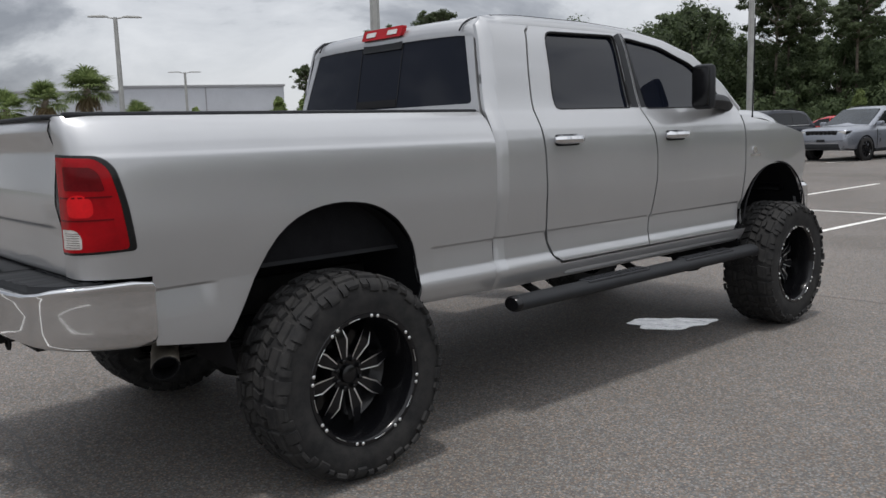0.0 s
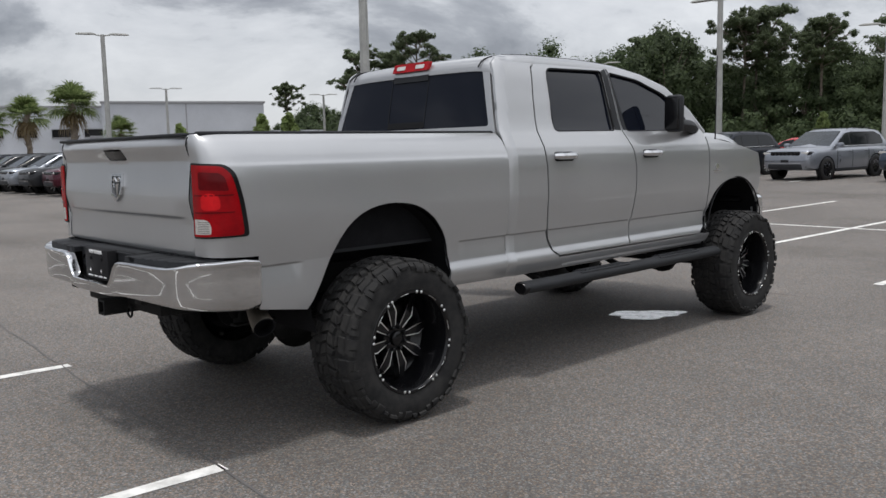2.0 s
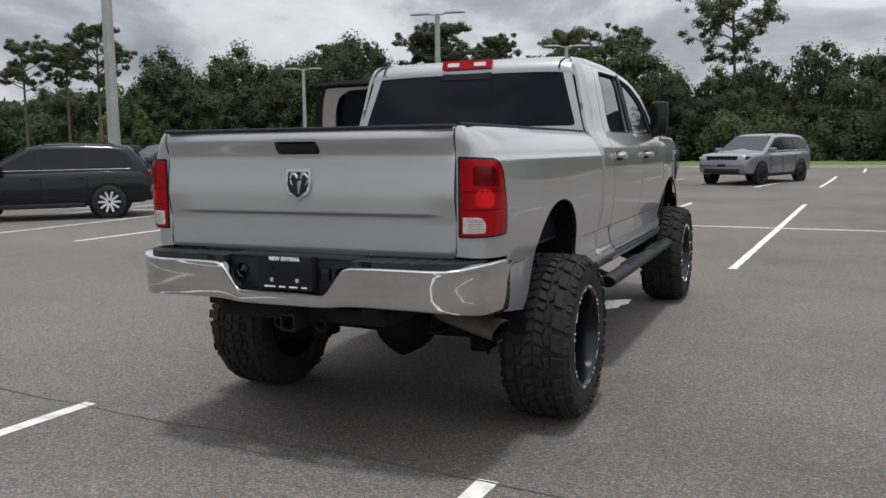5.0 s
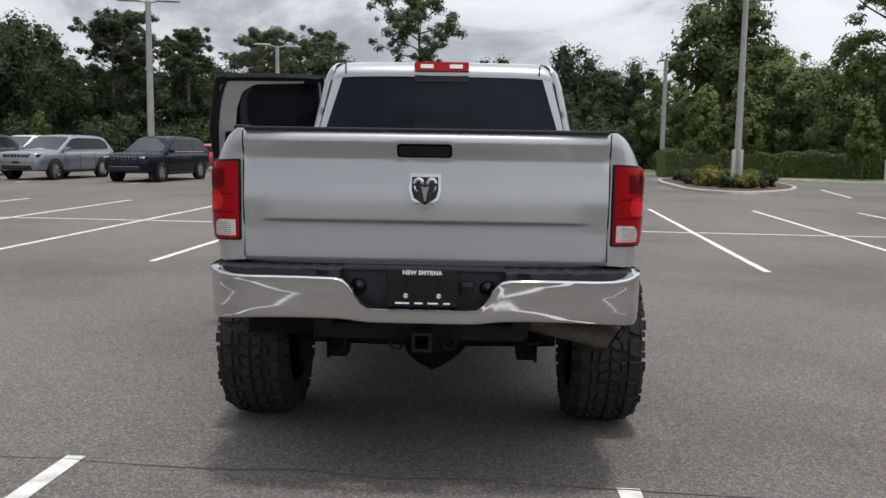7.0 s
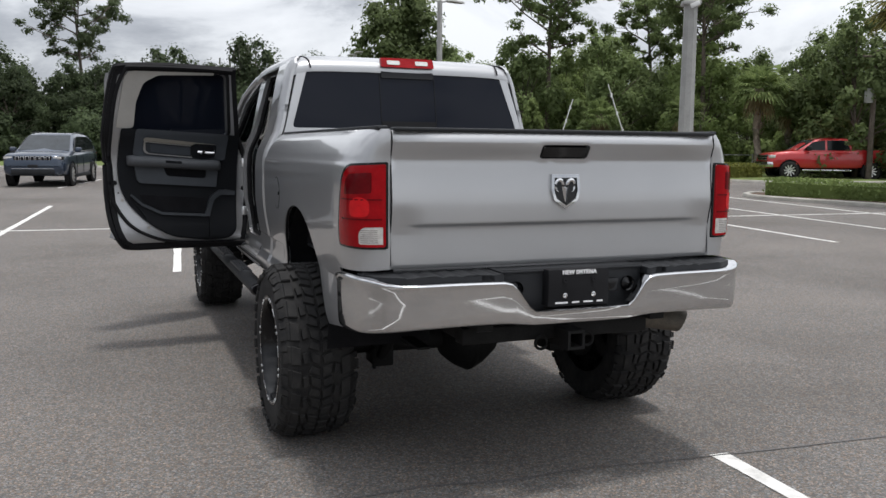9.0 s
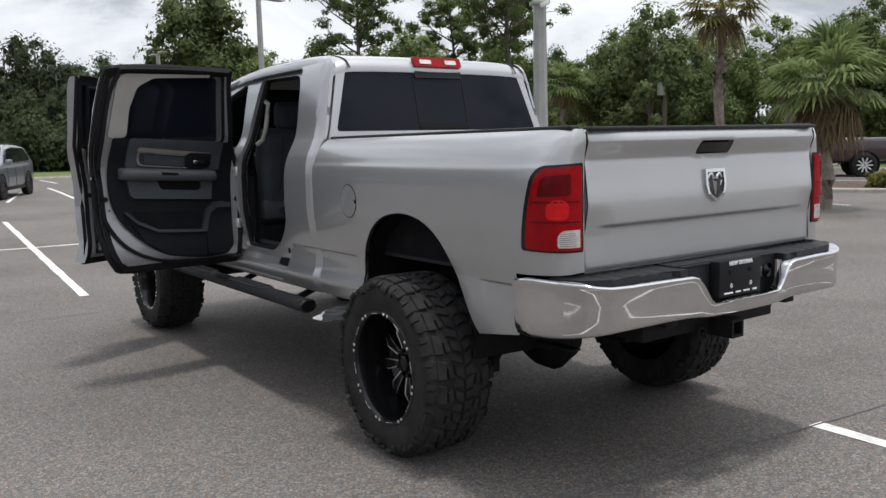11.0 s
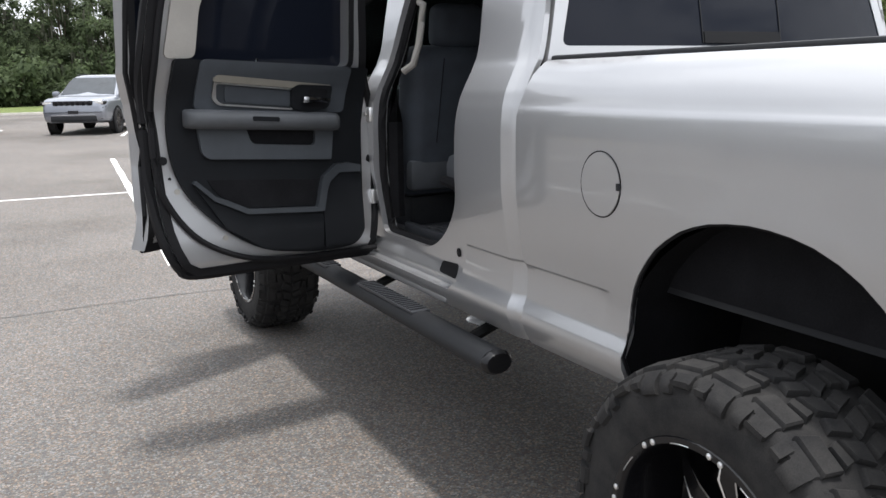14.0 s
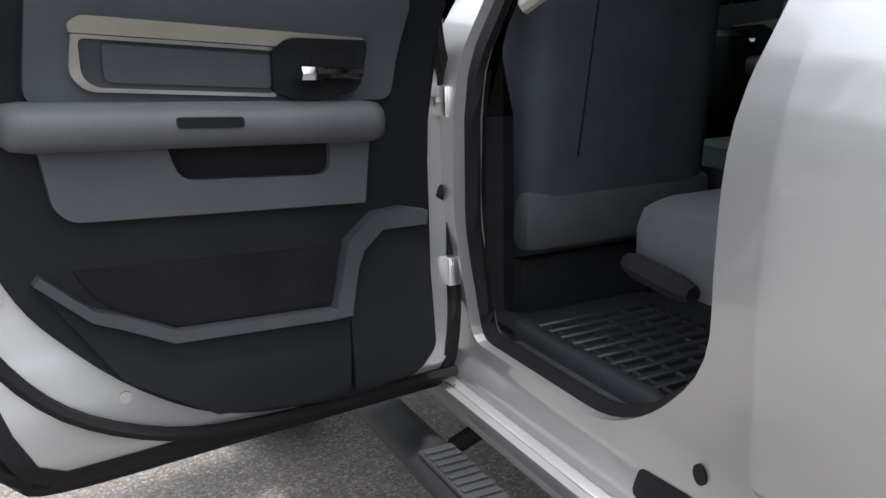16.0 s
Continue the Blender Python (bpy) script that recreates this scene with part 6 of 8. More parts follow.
def running_gear():
    for s in (-1, 1):
        box("frame_rail", s * 0.40, s * 0.48, 0.02, 5.65, 0.70, 0.87, M["under"], truck, bevel=0.01)
        b = bmesh.new()
        for k, (l, z) in enumerate(((0.78, 0.60), (0.62, 0.585), (0.42, 0.57), (0.25, 0.555))):
            add_box(b, s * 0.51, s * 0.575, REAR_AXLE - l, REAR_AXLE + l, z, z + 0.012, 0.002)
        part("leaf_spring", b, M["under"], truck)
        tube("shock_absorber", [(s * 0.44, 0.74, 0.84), (s * 0.56, 0.98, 0.42)], 0.032, M["under"], truck, sides=10)
        box("axle_clamp", s * 0.49, s * 0.60, 0.98, 1.16, 0.36, 0.60, M["under"], truck, bevel=0.01)
        for z in (0.40, 0.52):
            tube("u_bolt", [(s * 0.60, 0.99, z - 0.05), (s * 0.60, 0.99, z + 0.06)], 0.010, M["under"], truck, sides=6)
        raw("brake_disc", *revolve([(-0.01, 0.0), (-0.01, 0.18), (0.01, 0.18), (0.01, 0.0)], (s * 0.77, REAR_AXLE, TYRE_R), "x", 24), M["under"], truck, "dark brake disc")
        box("mud_shield", s * 0.50, s * 0.66, 0.32, 0.50, 0.75, 0.82, M["liner"], truck, bevel=0.02)
    raw("rear_axle", *sweep([(-0.72, REAR_AXLE, TYRE_R), (-0.22, REAR_AXLE, TYRE_R), (0.22, REAR_AXLE, TYRE_R), (0.72, REAR_AXLE, TYRE_R)], [0.055, 0.065, 0.065, 0.055], 12), M["under"], truck)
    raw("front_axle", *sweep([(-0.72, FRONT_AXLE, TYRE_R), (0.72, FRONT_AXLE, TYRE_R)], 0.055, 10), M["under"], truck)
    raw("differential", *revolve([(-0.17, 0.05), (-0.15, 0.11), (-0.08, 0.170), (0.0, 0.208), (0.08, 0.170), (0.16, 0.11), (0.20, 0.06)], (0.0, REAR_AXLE, TYRE_R), "x", 18), M["under"], truck)
    raw("diff_cover", *revolve([(-0.20, 0.0), (-0.19, 0.07), (-0.15, 0.13), (-0.10, 0.15)], (0.0, REAR_AXLE, TYRE_R), "y", 14), M["under"], truck)
    raw("front_differential", *revolve([(-0.16, 0.05), (-0.08, 0.14), (0.0, 0.16), (0.08, 0.14), (0.16, 0.05)], (0.22, FRONT_AXLE, TYRE_R), "x", 16), M["under"], truck)
    tube("drive_shaft", [(0.0, 1.25, 0.50), (0.0, 3.4, 0.72)], 0.045, M["under"], truck, sides=10)
    box("transfer_case", -0.28, 0.22, 3.3, 4.3, 0.58, 0.84, M["under"], truck, bevel=0.05)
    box("fuel_tank", -0.38, -0.78, 1.75, 3.2, 0.66, 0.86, M["under"], truck, bevel=0.04)
    box("skid_plate", -0.36, 0.36, 4.3, 5.6, 0.60, 0.80, M["under"], truck, bevel=0.06)
    for y in (0.35, 1.9, 3.2):
        box("cross_member", -0.44, 0.44, y - 0.04, y + 0.04, 0.74, 0.84, M["under"], truck, bevel=0.01)
    # hitch
    box("hitch_bar", -0.50, 0.46, -0.03, 0.06, 0.70, 0.775, M["under"], truck, bevel=0.008)
    b = bmesh.new()
    o, i = 0.043, 0.030
    verts = []
    for y in (-0.16, 0.10):
        for r in (o, i):
            verts += [b.verts.new((sx * r, y, 0.716 + sz * r)) for sx, sz in ((-1, -1), (1, -1), (1, 1), (-1, 1))]
    for k in range(4):
        n = (k + 1) % 4
        b.faces.new([verts[k], verts[n], verts[4 + n], verts[4 + k]])
        b.faces.new([verts[k], verts[n], verts[8 + n], verts[8 + k]])
        b.faces.new([verts[4 + k], verts[4 + n], verts[12 + n], verts[12 + k]])
    part("hitch_receiver", b, M["under"], truck, "black square hitch receiver")
    for s in (-1, 1):
        tube("chain_loop", [(s * (0.12 + 0.03 * math.cos(k * 0.52)), -0.05, 0.69 + 0.03 * math.sin(k * 0.52)) for k in range(13)], 0.007, M["under"], truck, sides=6)
        box("bumper_bracket", s * 0.40, s * 0.48, -0.14, 0.05, 0.78, 0.86, M["under"], truck, bevel=0.006)
    tank = [(0.32, 2.6, 0.70), (0.34, 1.8, 0.74), (0.36, 1.2, 0.80), (0.36, 0.86, 0.76), (0.42, 0.62, 0.712), (0.56, 0.48, 0.690), (0.74, 0.39, 0.668), (0.925, 0.31, 0.650)]
    verts, faces = sweep(tank, [0.045, 0.045, 0.045, 0.050, 0.055, 0.056, 0.056, 0.056], 14, cap=False)
    n = len(verts)
    ring = verts[-14:]
    # the tip is cut off aslant, longer above than below
    for v in ring:
        v.x += (v.z - 0.650) * 0.45
    verts[-14:] = ring
    c = sum(ring, Vector()) / 14
    pipe = raw("exhaust_pipe", verts, faces, M["rust"], truck, "sooty steel exhaust tail pipe")
    deep = (c - Vector(tank[-2])).normalized() * 0.12
    mv = list(ring) + [c + (v - c) * 0.90 + deep * 0.02 for v in ring] + [c + (v - c) * 0.85 - deep for v in ring]
    mf = [(j * 14 + k, j * 14 + (k + 1) % 14, (j + 1) * 14 + (k + 1) % 14, (j + 1) * 14 + k) for j in range(2) for k in range(14)] + [tuple(range(28, 42))]
    raw("pipe_mouth", mv, mf, M["liner"], pipe, "black sooty pipe mouth")


running_gear()


# ---------------------------------------------------------------- parked vehicles
def loft(stations):
    """Verts and faces through closed rings of equal length."""
    m = len(stations[0])
    verts = [p for s in stations for p in s]
    faces = [(i * m + j, i * m + (j + 1) % m, (i + 1) * m + (j + 1) % m, (i + 1) * m + j) for i in range(len(stations) - 1) for j in range(m)]
    faces += [tuple(range(m))[::-1], tuple(range(len(verts) - m, len(verts)))]
    return verts, faces


def body_ring(x, w, z0, z1, crown=0.03):
    pts = [(0.0, z0), (0.80 * w, z0), (0.965 * w, z0 + 0.06), (w, z0 + 0.20), (w, z0 + (z1 - z0) * 0.55), (0.985 * w, z1 - 0.16), (0.95 * w, z1 - 0.05), (0.88 * w, z1), (0.45 * w, z1 + crown * 0.8)]
    ring = [(x, y, z) for y, z in pts] + [(x, 0, z1 + crown)] + [(x, -y, z) for y, z in reversed(pts[1:])]
    return ring


car_wheels = {}


def car_wheel(parent, x, y, r, rim, sgn):
    if (r, rim) not in car_wheels:
        ty = mesh_of("tyre", *revolve([(-0.11, r * 0.70), (-0.115, r * 0.9), (-0.09, r), (0.09, r), (0.115, r * 0.9), (0.11, r * 0.70)], (0, 0, 0), "y", 26), M["rubber"])
        verts, faces = revolve([(-0.05, r * 0.70), (0.10, r * 0.71), (0.106, r * 0.66), (0.06, r * 0.60), (0.02, 0.12), (0.02, 0.0)], (0, 0, 0), "y", 26)
        base = mesh_of("rim", verts, faces, M["gloss_black"])
        sv, sf = [], []
        for k in range(10):
            q = 2 * math.pi * k / 10
            u, t = Vector((math.cos(q), 0, math.sin(q))), Vector((-math.sin(q), 0, math.cos(q)))
            n = len(sv)
            for rr, w, a in ((0.03, 0.022, 0.085), (r * 0.66, 0.026, 0.095)):
                for s in (-1, 1):
                    for d in (0.0, -0.03):
                        sv.append(u * rr + t * w * s + Vector((0, a + d, 0)))
            sf += [(n, n + 2, n + 6, n + 4), (n, n + 4, n + 5, n + 1), (n + 2, n + 3, n + 7, n + 6), (n + 4, n + 6, n + 7, n + 5)]
        car_wheels[(r, rim)] = ty, base, mesh_of("spokes", sv, sf, M[rim])
    ty, base, sp = car_wheels[(r, rim)]
    o = link_part("wheel", ty, parent)
    o.matrix_basis = pose(x, y, r, 0, 0, 0 if sgn > 0 else 180)
    link_part("rim", base, o)
    link_part("spokes", sp, o)


def car_glass(name, pts, parent, out=0.006, mat="car_glass"):
    """A flat window of four or more corners with a little thickness."""
    pts = [Vector(p) for p in pts]
    n = (pts[1] - pts[0]).cross(pts[2] - pts[0]).normalized()
    c = sum(pts, Vector()) / len(pts)
    if n.dot(c - Vector((c.x * 0.6, 0, 0.9))) < 0:
        n = -n
    k = len(pts)
    verts = [p + n * out for p in pts] + [p - n * 0.02 for p in pts]
    faces = [tuple(range(k))] + [(i, (i + 1) % k, (i + 1) % k + k, i + k) for i in range(k)]
    return raw(name, verts, faces, M[mat], parent)


def suv(paint, rim="milled", label="", grille="chrome"):
    """A mid-size five-door sport utility car, nose towards +x, on its wheels."""
    t = thing("sport_utility_car", label, "car", "parked cars")
    st = [(-2.40, 0.80, 0.52, 1.00), (-2.36, 0.90, 0.40, 1.06), (-2.2, 0.955, 0.34, 1.10), (-1.4, 0.97, 0.30, 1.12), (0.0, 0.97, 0.28, 1.11), (0.85, 0.97, 0.30, 1.10), (1.05, 0.965, 0.31, 1.105), (1.5, 0.96, 0.32, 1.10), (1.95, 0.945, 0.34, 1.078), (2.22, 0.915, 0.36, 1.045), (2.33, 0.875, 0.38, 1.005), (2.39, 0.83, 0.42, 0.94), (2.42, 0.79, 0.48, 0.82)]
    body = raw("body", *loft([body_ring(*s) for s in st]), M[paint], t, sharp=45)
    top = [(-2.34, 0.86, 1.07, 1.12), (-2.17, 0.81, 1.07, 1.38), (-2.00, 0.775, 1.07, 1.58), (-1.90, 0.755, 1.07, 1.65), (-1.4, 0.735, 1.07, 1.70), (-0.6, 0.735, 1.07, 1.725), (-0.1, 0.73, 1.07, 1.71), (0.20, 0.725, 1.07, 1.65), (0.58, 0.75, 1.07, 1.44), (1.16, 0.84, 1.05, 1.115)]
    rings = []
    for x, w, z0, z1 in top:
        b = 0.91
        h = z1 - z0
        pts = [(0, z0 - 0.05), (b, z0 - 0.05), (b - (b - w) * 0.12, z0 + 0.1 * h), (w + 0.03, z0 + 0.80 * h), (w - 0.015, z0 + 0.93 * h), (w - 0.10, z1), (w * 0.5, z1 + 0.012)]
        rings.append([(x, y, z) for y, z in pts] + [(x, 0, z1 + 0.016)] + [(x, -y, z) for y, z in reversed(pts[1:])])
    cabin = raw("cabin", *loft(rings), M[paint], t, sharp=45)
    for s in (1, -1):
        def side(x, z):
            k = (z - 1.09) / 0.56
            return (x, s * (0.905 - 0.150 * k), z)
        car_glass("pillar_panel", [side(*p) for p in ((0.90, 1.135), (0.20, 1.565), (-0.15, 1.61), (-1.60, 1.59), (-1.92, 1.46), (-2.02, 1.24), (-1.94, 1.16))], cabin, 0.010, "gloss_black")
        for nm, q in (("window", [(0.83, 1.15), (0.20, 1.54), (0.04, 1.58), (0.04, 1.135)]), ("window", [(-0.04, 1.135), (-0.04, 1.588), (-0.97, 1.588), (-0.97, 1.15)]), ("window", [(-1.05, 1.16), (-1.05, 1.585), (-1.58, 1.568), (-1.87, 1.44), (-1.94, 1.26), (-1.88, 1.18)])):
            car_glass(nm, [side(*p) for p in q], cabin, 0.016)
        tube("roof_rail", [(x, s * 0.655, z) for x, z in ((-0.10, 1.71), (-0.2, 1.742), (-0.8, 1.753), (-1.45, 1.735), (-1.6, 1.69))], 0.012, M["plastic"], cabin, sides=6)
        tube("belt_trim", [(x, s * z, 1.13) for x, z in ((1.0, 0.915), (0.0, 0.915), (-1.0, 0.915), (-1.95, 0.905))], 0.009, M["chrome"], cabin, sides=5)
        box("door_mirror", 0.72, 0.92, s * 0.93, s * 1.12, 1.10, 1.25, M[paint], body, bevel=0.04)
        for x in (-0.05, -1.02):
            box("door_handle", x + 0.06, x + 0.24, s * 0.955, s * 0.985, 0.93, 0.965, M[paint], body, bevel=0.01)
        for x in (0.88, -0.02, -1.0):
            tube("door_gap", [(x, s * 0.974, 0.36), (x - 0.01, s * 0.976, 0.7), (x - 0.02, s * 0.955, 1.0)], 0.006, M["seal"], body, sides=4)
        box("sill_trim", -0.95, 0.95, s * 0.90, s * 0.985, 0.27, 0.38, M["plastic"], body, bevel=0.02)
        lamp = box("headlamp", 2.10, 2.385, s * 0.575, s * 0.895, 0.875, 0.985, M["gloss_black"], body, "dark slim headlamp", bevel=0.03)
        box("lamp_lens", 2.2, 2.395, s * 0.61, s * 0.86, 0.892, 0.970, M["clear_lens"], lamp, bevel=0.015)
        box("fog_lamp", 2.25, 2.415, s * 0.62, s * 0.76, 0.575, 0.625, M["clear_lens"], body, bevel=0.015)
        box("tail_lamp", -2.40, -2.22, s * 0.60, s * 0.90, 0.97, 1.07, M["red_lens"], body, "red tail lamp", bevel=0.02)
        for x in (1.46, -1.46):
            raw("wheel_arch", *revolve([(-0.02, 0.0), (-0.02, 0.43), (0.012, 0.45), (0.016, 0.435), (0.016, 0.41), (-0.01, 0.40), (-0.01, 0.0)], (x, s * 0.962, 0.37), "y", 28), M["liner"], body)
            car_wheel(t, x, s * 0.885, 0.375, rim, s)
    car_glass("windshield", [(1.09, -0.80, 1.135), (0.26, -0.655, 1.625), (0.26, 0.655, 1.625), (1.09, 0.80, 1.135)], cabin, 0.028, "windscreen")
    car_glass("rear_window", [(-2.31, -0.70, 1.18), (-2.04, -0.62, 1.54), (-2.04, 0.62, 1.54), (-2.31, 0.70, 1.18)], cabin, 0.03)
    b = bmesh.new()
    add_box(b, 2.28, 2.412, -0.57, 0.57, 0.835, 0.995, 0.02)
    g = part("grille", b, M["gloss_black"], body)
    for k in range(7):
        y = -0.455 + 0.1515 * k
        slot = box("grille_slot", 2.38, 2.416, y - 0.062, y + 0.062, 0.845, 0.985, M[grille], g, bevel=0.012)
        box("grille_opening", 2.39, 2.420, y - 0.040, y + 0.044, 0.860, 0.972, M["liner"], slot, bevel=0.006)
    for s in (1, -1):
        box("bumper_trim", 2.36, 2.432, s * 0.02, s * 0.62, 0.585, 0.602, M["chrome"], body, bevel=0.004)
    box("lower_intake", 2.30, 2.428, -0.66, 0.66, 0.40, 0.575, M["plastic"], body, bevel=0.03)
    box("front_plate", 2.41, 2.436, -0.15, 0.15, 0.63, 0.72, M["plastic"], body, bevel=0.004)
    box("rear_plate", -2.425, -2.40, -0.26, 0.26, 0.72, 0.86, M["plastic"], body, bevel=0.004)
    box("rear_valance", -2.43, -2.2, -0.80, 0.80, 0.38, 0.58, M["plastic"], body, bevel=0.04)
    return t


def pickup(paint, label):
    """A full-size crew-cab pickup, nose towards +x."""
    t = thing("parked_pickup", label, "pickup truck", "parked cars")
    st = [(-2.95, 0.93, 0.66, 1.36), (-2.9, 0.97, 0.62, 1.40), (-1.0, 1.0, 0.52, 1.40), (0.4, 1.0, 0.50, 1.36), (1.1, 1.0, 0.50, 1.34), (1.9, 0.98, 0.52, 1.32), (2.55, 0.95, 0.52, 1.25), (2.85, 0.92, 0.5, 1.15), (2.95, 0.86, 0.52, 1.02)]
    body = raw("body", *loft([body_ring(*s) for s in st]), M[paint], t, sharp=45)
    top = [(-1.05, 0.86, 1.33, 1.36), (-0.95, 0.80, 1.33, 1.88), (-0.6, 0.77, 1.33, 1.95), (0.3, 0.77, 1.33, 1.955), (0.75, 0.77, 1.33, 1.90), (1.15, 0.80, 1.33, 1.66), (1.6, 0.86, 1.32, 1.37)]
    rings = []
    for x, w, z0, z1 in top:
        h = z1 - z0
        pts = [(0, z0 - 0.05), (0.93, z0 - 0.05), (0.91, z0 + 0.1 * h), (w + 0.02, z0 + 0.82 * h), (w - 0.05, z0 + 0.95 * h), (w - 0.14, z1), (w * 0.5, z1 + 0.01)]
        rings.append([(x, y, z) for y, z in pts] + [(x, 0, z1 + 0.014)] + [(x, -y, z) for y, z in reversed(pts[1:])])
    cabin = raw("cabin", *loft(rings), M[paint], t, sharp=45)
    for s in (1, -1):
        for q in ([(1.38, 1.38), (0.92, 1.76), (0.36, 1.84), (0.36, 1.38)], [(0.26, 1.38), (0.26, 1.84), (-0.70, 1.84), (-0.80, 1.38)]):
            car_glass("window", [(x, s * (0.915 - 0.115 * (z - 1.36) / 0.46), z) for x, z in q], cabin, 0.012)
        box("door_mirror", 1.05, 1.25, s * 0.96, s * 1.20, 1.36, 1.58, M["plastic"], body, bevel=0.04)
        box("headlamp", 2.62, 2.92, s * 0.58, s * 0.93, 0.98, 1.14, M["clear_lens"], body, bevel=0.03)
        box("tail_lamp", -2.97, -2.8, s * 0.82, s * 0.99, 0.98, 1.30, M["red_lens"], body, bevel=0.02)
        for x in (1.98, -1.78):
            raw("wheel_arch", *revolve([(-0.02, 0.0), (-0.02, 0.48), (0.012, 0.50), (0.016, 0.485), (-0.01, 0.46), (-0.01, 0.0)], (x, s * 0.995, 0.43), "y", 28), M["liner"], body)
            car_wheel(t, x, s * 0.92, 0.42, "milled", s)
        box("side_step", -0.9, 1.4, s * 0.86, s * 1.02, 0.40, 0.48, M["chrome"], body, bevel=0.02)
    car_glass("windshield", [(1.56, -0.80, 1.38), (0.80, -0.66, 1.87), (0.80, 0.66, 1.87), (1.56, 0.80, 1.38)], cabin, 0.02, "windscreen")
    box("bed_cover", -2.85, -1.08, -0.84, 0.84, 1.38, 1.405, M["plastic"], body, bevel=0.0)
    g = box("grille", 2.80, 2.975, -0.66, 0.66, 0.86, 1.14, M["gloss_black"], body, "black grille", bevel=0.03)
    for z in (0.90, 1.0, 1.10):
        box("grille_bar", 2.96, 2.995, -0.62, 0.62, z - 0.015, z + 0.015, M["chrome"], g, bevel=0.004)
    box("front_bumper", 2.72, 3.03, -0.96, 0.96, 0.56, 0.82, M["chrome"], body, "chrome front bumper", bevel=0.05)
    box("rear_bumper", -3.08, -2.85, -0.92, 0.92, 0.58, 0.78, M["chrome"], body, bevel=0.04)
    return t


def sedan(paint, label):
    t = thing("sedan", label, "car", "parked cars")
    st = [(-2.42, 0.70, 0.55, 0.86), (-2.3, 0.84, 0.36, 0.98), (-1.5, 0.91, 0.27, 0.98), (0.0, 0.915, 0.25, 0.93), (1.2, 0.90, 0.26, 0.88), (1.9, 0.86, 0.28, 0.80), (2.3, 0.74, 0.32, 0.68), (2.4, 0.62, 0.38, 0.58)]
    body = raw("body", *loft([body_ring(*s) for s in st]), M[paint], t, sharp=45)
    top = [(-2.1, 0.72, 0.94, 0.98), (-1.4, 0.64, 0.93, 1.30), (-0.7, 0.60, 0.92, 1.43), (0.1, 0.60, 0.91, 1.43), (0.6, 0.64, 0.90, 1.28), (1.3, 0.76, 0.87, 0.90)]
    rings = []
    for x, w, z0, z1 in top:
        h = z1 - z0
        pts = [(0, z0 - 0.05), (0.84, z0 - 0.05), (0.82, z0 + 0.1 * h), (w + 0.03, z0 + 0.8 * h), (w - 0.05, z0 + 0.95 * h), (w * 0.5, z1 + 0.01)]
        rings.append([(x, y, z) for y, z in pts] + [(x, 0, z1 + 0.014)] + [(x, -y, z) for y, z in reversed(pts[1:])])
    cabin = raw("cabin", *loft(rings), M[paint], t, sharp=45)
    for s in (1, -1):
        for q in ([(0.85, 0.97), (0.42, 1.27), (-0.12, 1.33), (-0.12, 0.97)], [(-0.2, 0.97), (-0.2, 1.33), (-0.9, 1.30), (-1.3, 1.05)]):
            car_glass("window", [(x, s * (0.825 - 0.17 * (z - 0.95) / 0.40), z) for x, z in q], cabin, 0.015)
        box("tail_lamp", -2.40, -2.1, s * 0.50, s * 0.83, 0.80, 0.90, M["red_lens"], body, bevel=0.02)
        box("headlamp", 2.0, 2.3, s * 0.50, s * 0.80, 0.60, 0.72, M["clear_lens"], body, bevel=0.03)
        for x in (1.42, -1.40):
            raw("wheel_arch", *revolve([(-0.02, 0.0), (-0.02, 0.37), (0.012, 0.375), (-0.01, 0.35), (-0.01, 0.0)], (x, s * 0.905, 0.33), "y", 24), M["liner"], body)
            car_wheel(t, x, s * 0.83, 0.33, "milled", s)
    car_glass("windshield", [(1.22, -0.66, 0.93), (0.55, -0.55, 1.28), (0.55, 0.55, 1.28), (1.22, 0.66, 0.93)], cabin, 0.02)
    return t


def paint(key, col, metal=0.35, gloss=1.0):
    M[key] = pbr(key, col, 0.30, metal, 0.04, 2.0, 500.0, 0.0, coat=gloss, coat_rough=0.04, spec=0.5 * gloss)


paint("paint_silver", (0.27, 0.29, 0.325), 0.6, 0.8)
paint("paint_pale", (0.27, 0.285, 0.32), 0.6, 0.8)
paint("paint_steel", (0.034, 0.050, 0.080), 0.4)
paint("paint_navy", (0.009, 0.011, 0.018), 0.2, 0.28)
paint("paint_black", (0.006, 0.006, 0.010), 0.0, 0.4)
paint("paint_dark", (0.026, 0.027, 0.030), 0.3, 0.35)
paint("paint_grey", (0.13, 0.138, 0.155), 0.5)
paint("paint_maroon", (0.060, 0.006, 0.016), 0.3, 0.4)
paint("paint_red", (0.48, 0.018, 0.020), 0.1)
paint("paint_white", (0.70, 0.70, 0.69), 0.0)
paint("paint_plum", (0.035, 0.015, 0.018), 0.2)


def park(ob, x, y, heading):
    """Stands a vehicle on the ground with its nose along a heading in degrees."""
    h = radians(heading)
    tilt = math.atan2(ground_z(y + 1.5 * math.sin(h)) - ground_z(y - 1.5 * math.sin(h)), 3.0)
    ob.matrix_basis = Matrix.Translation((x, y, ground_z(y))) @ Matrix.Rotation(h, 4, "Z") @ Matrix.Rotation(-tilt, 4, "Y")
    return ob


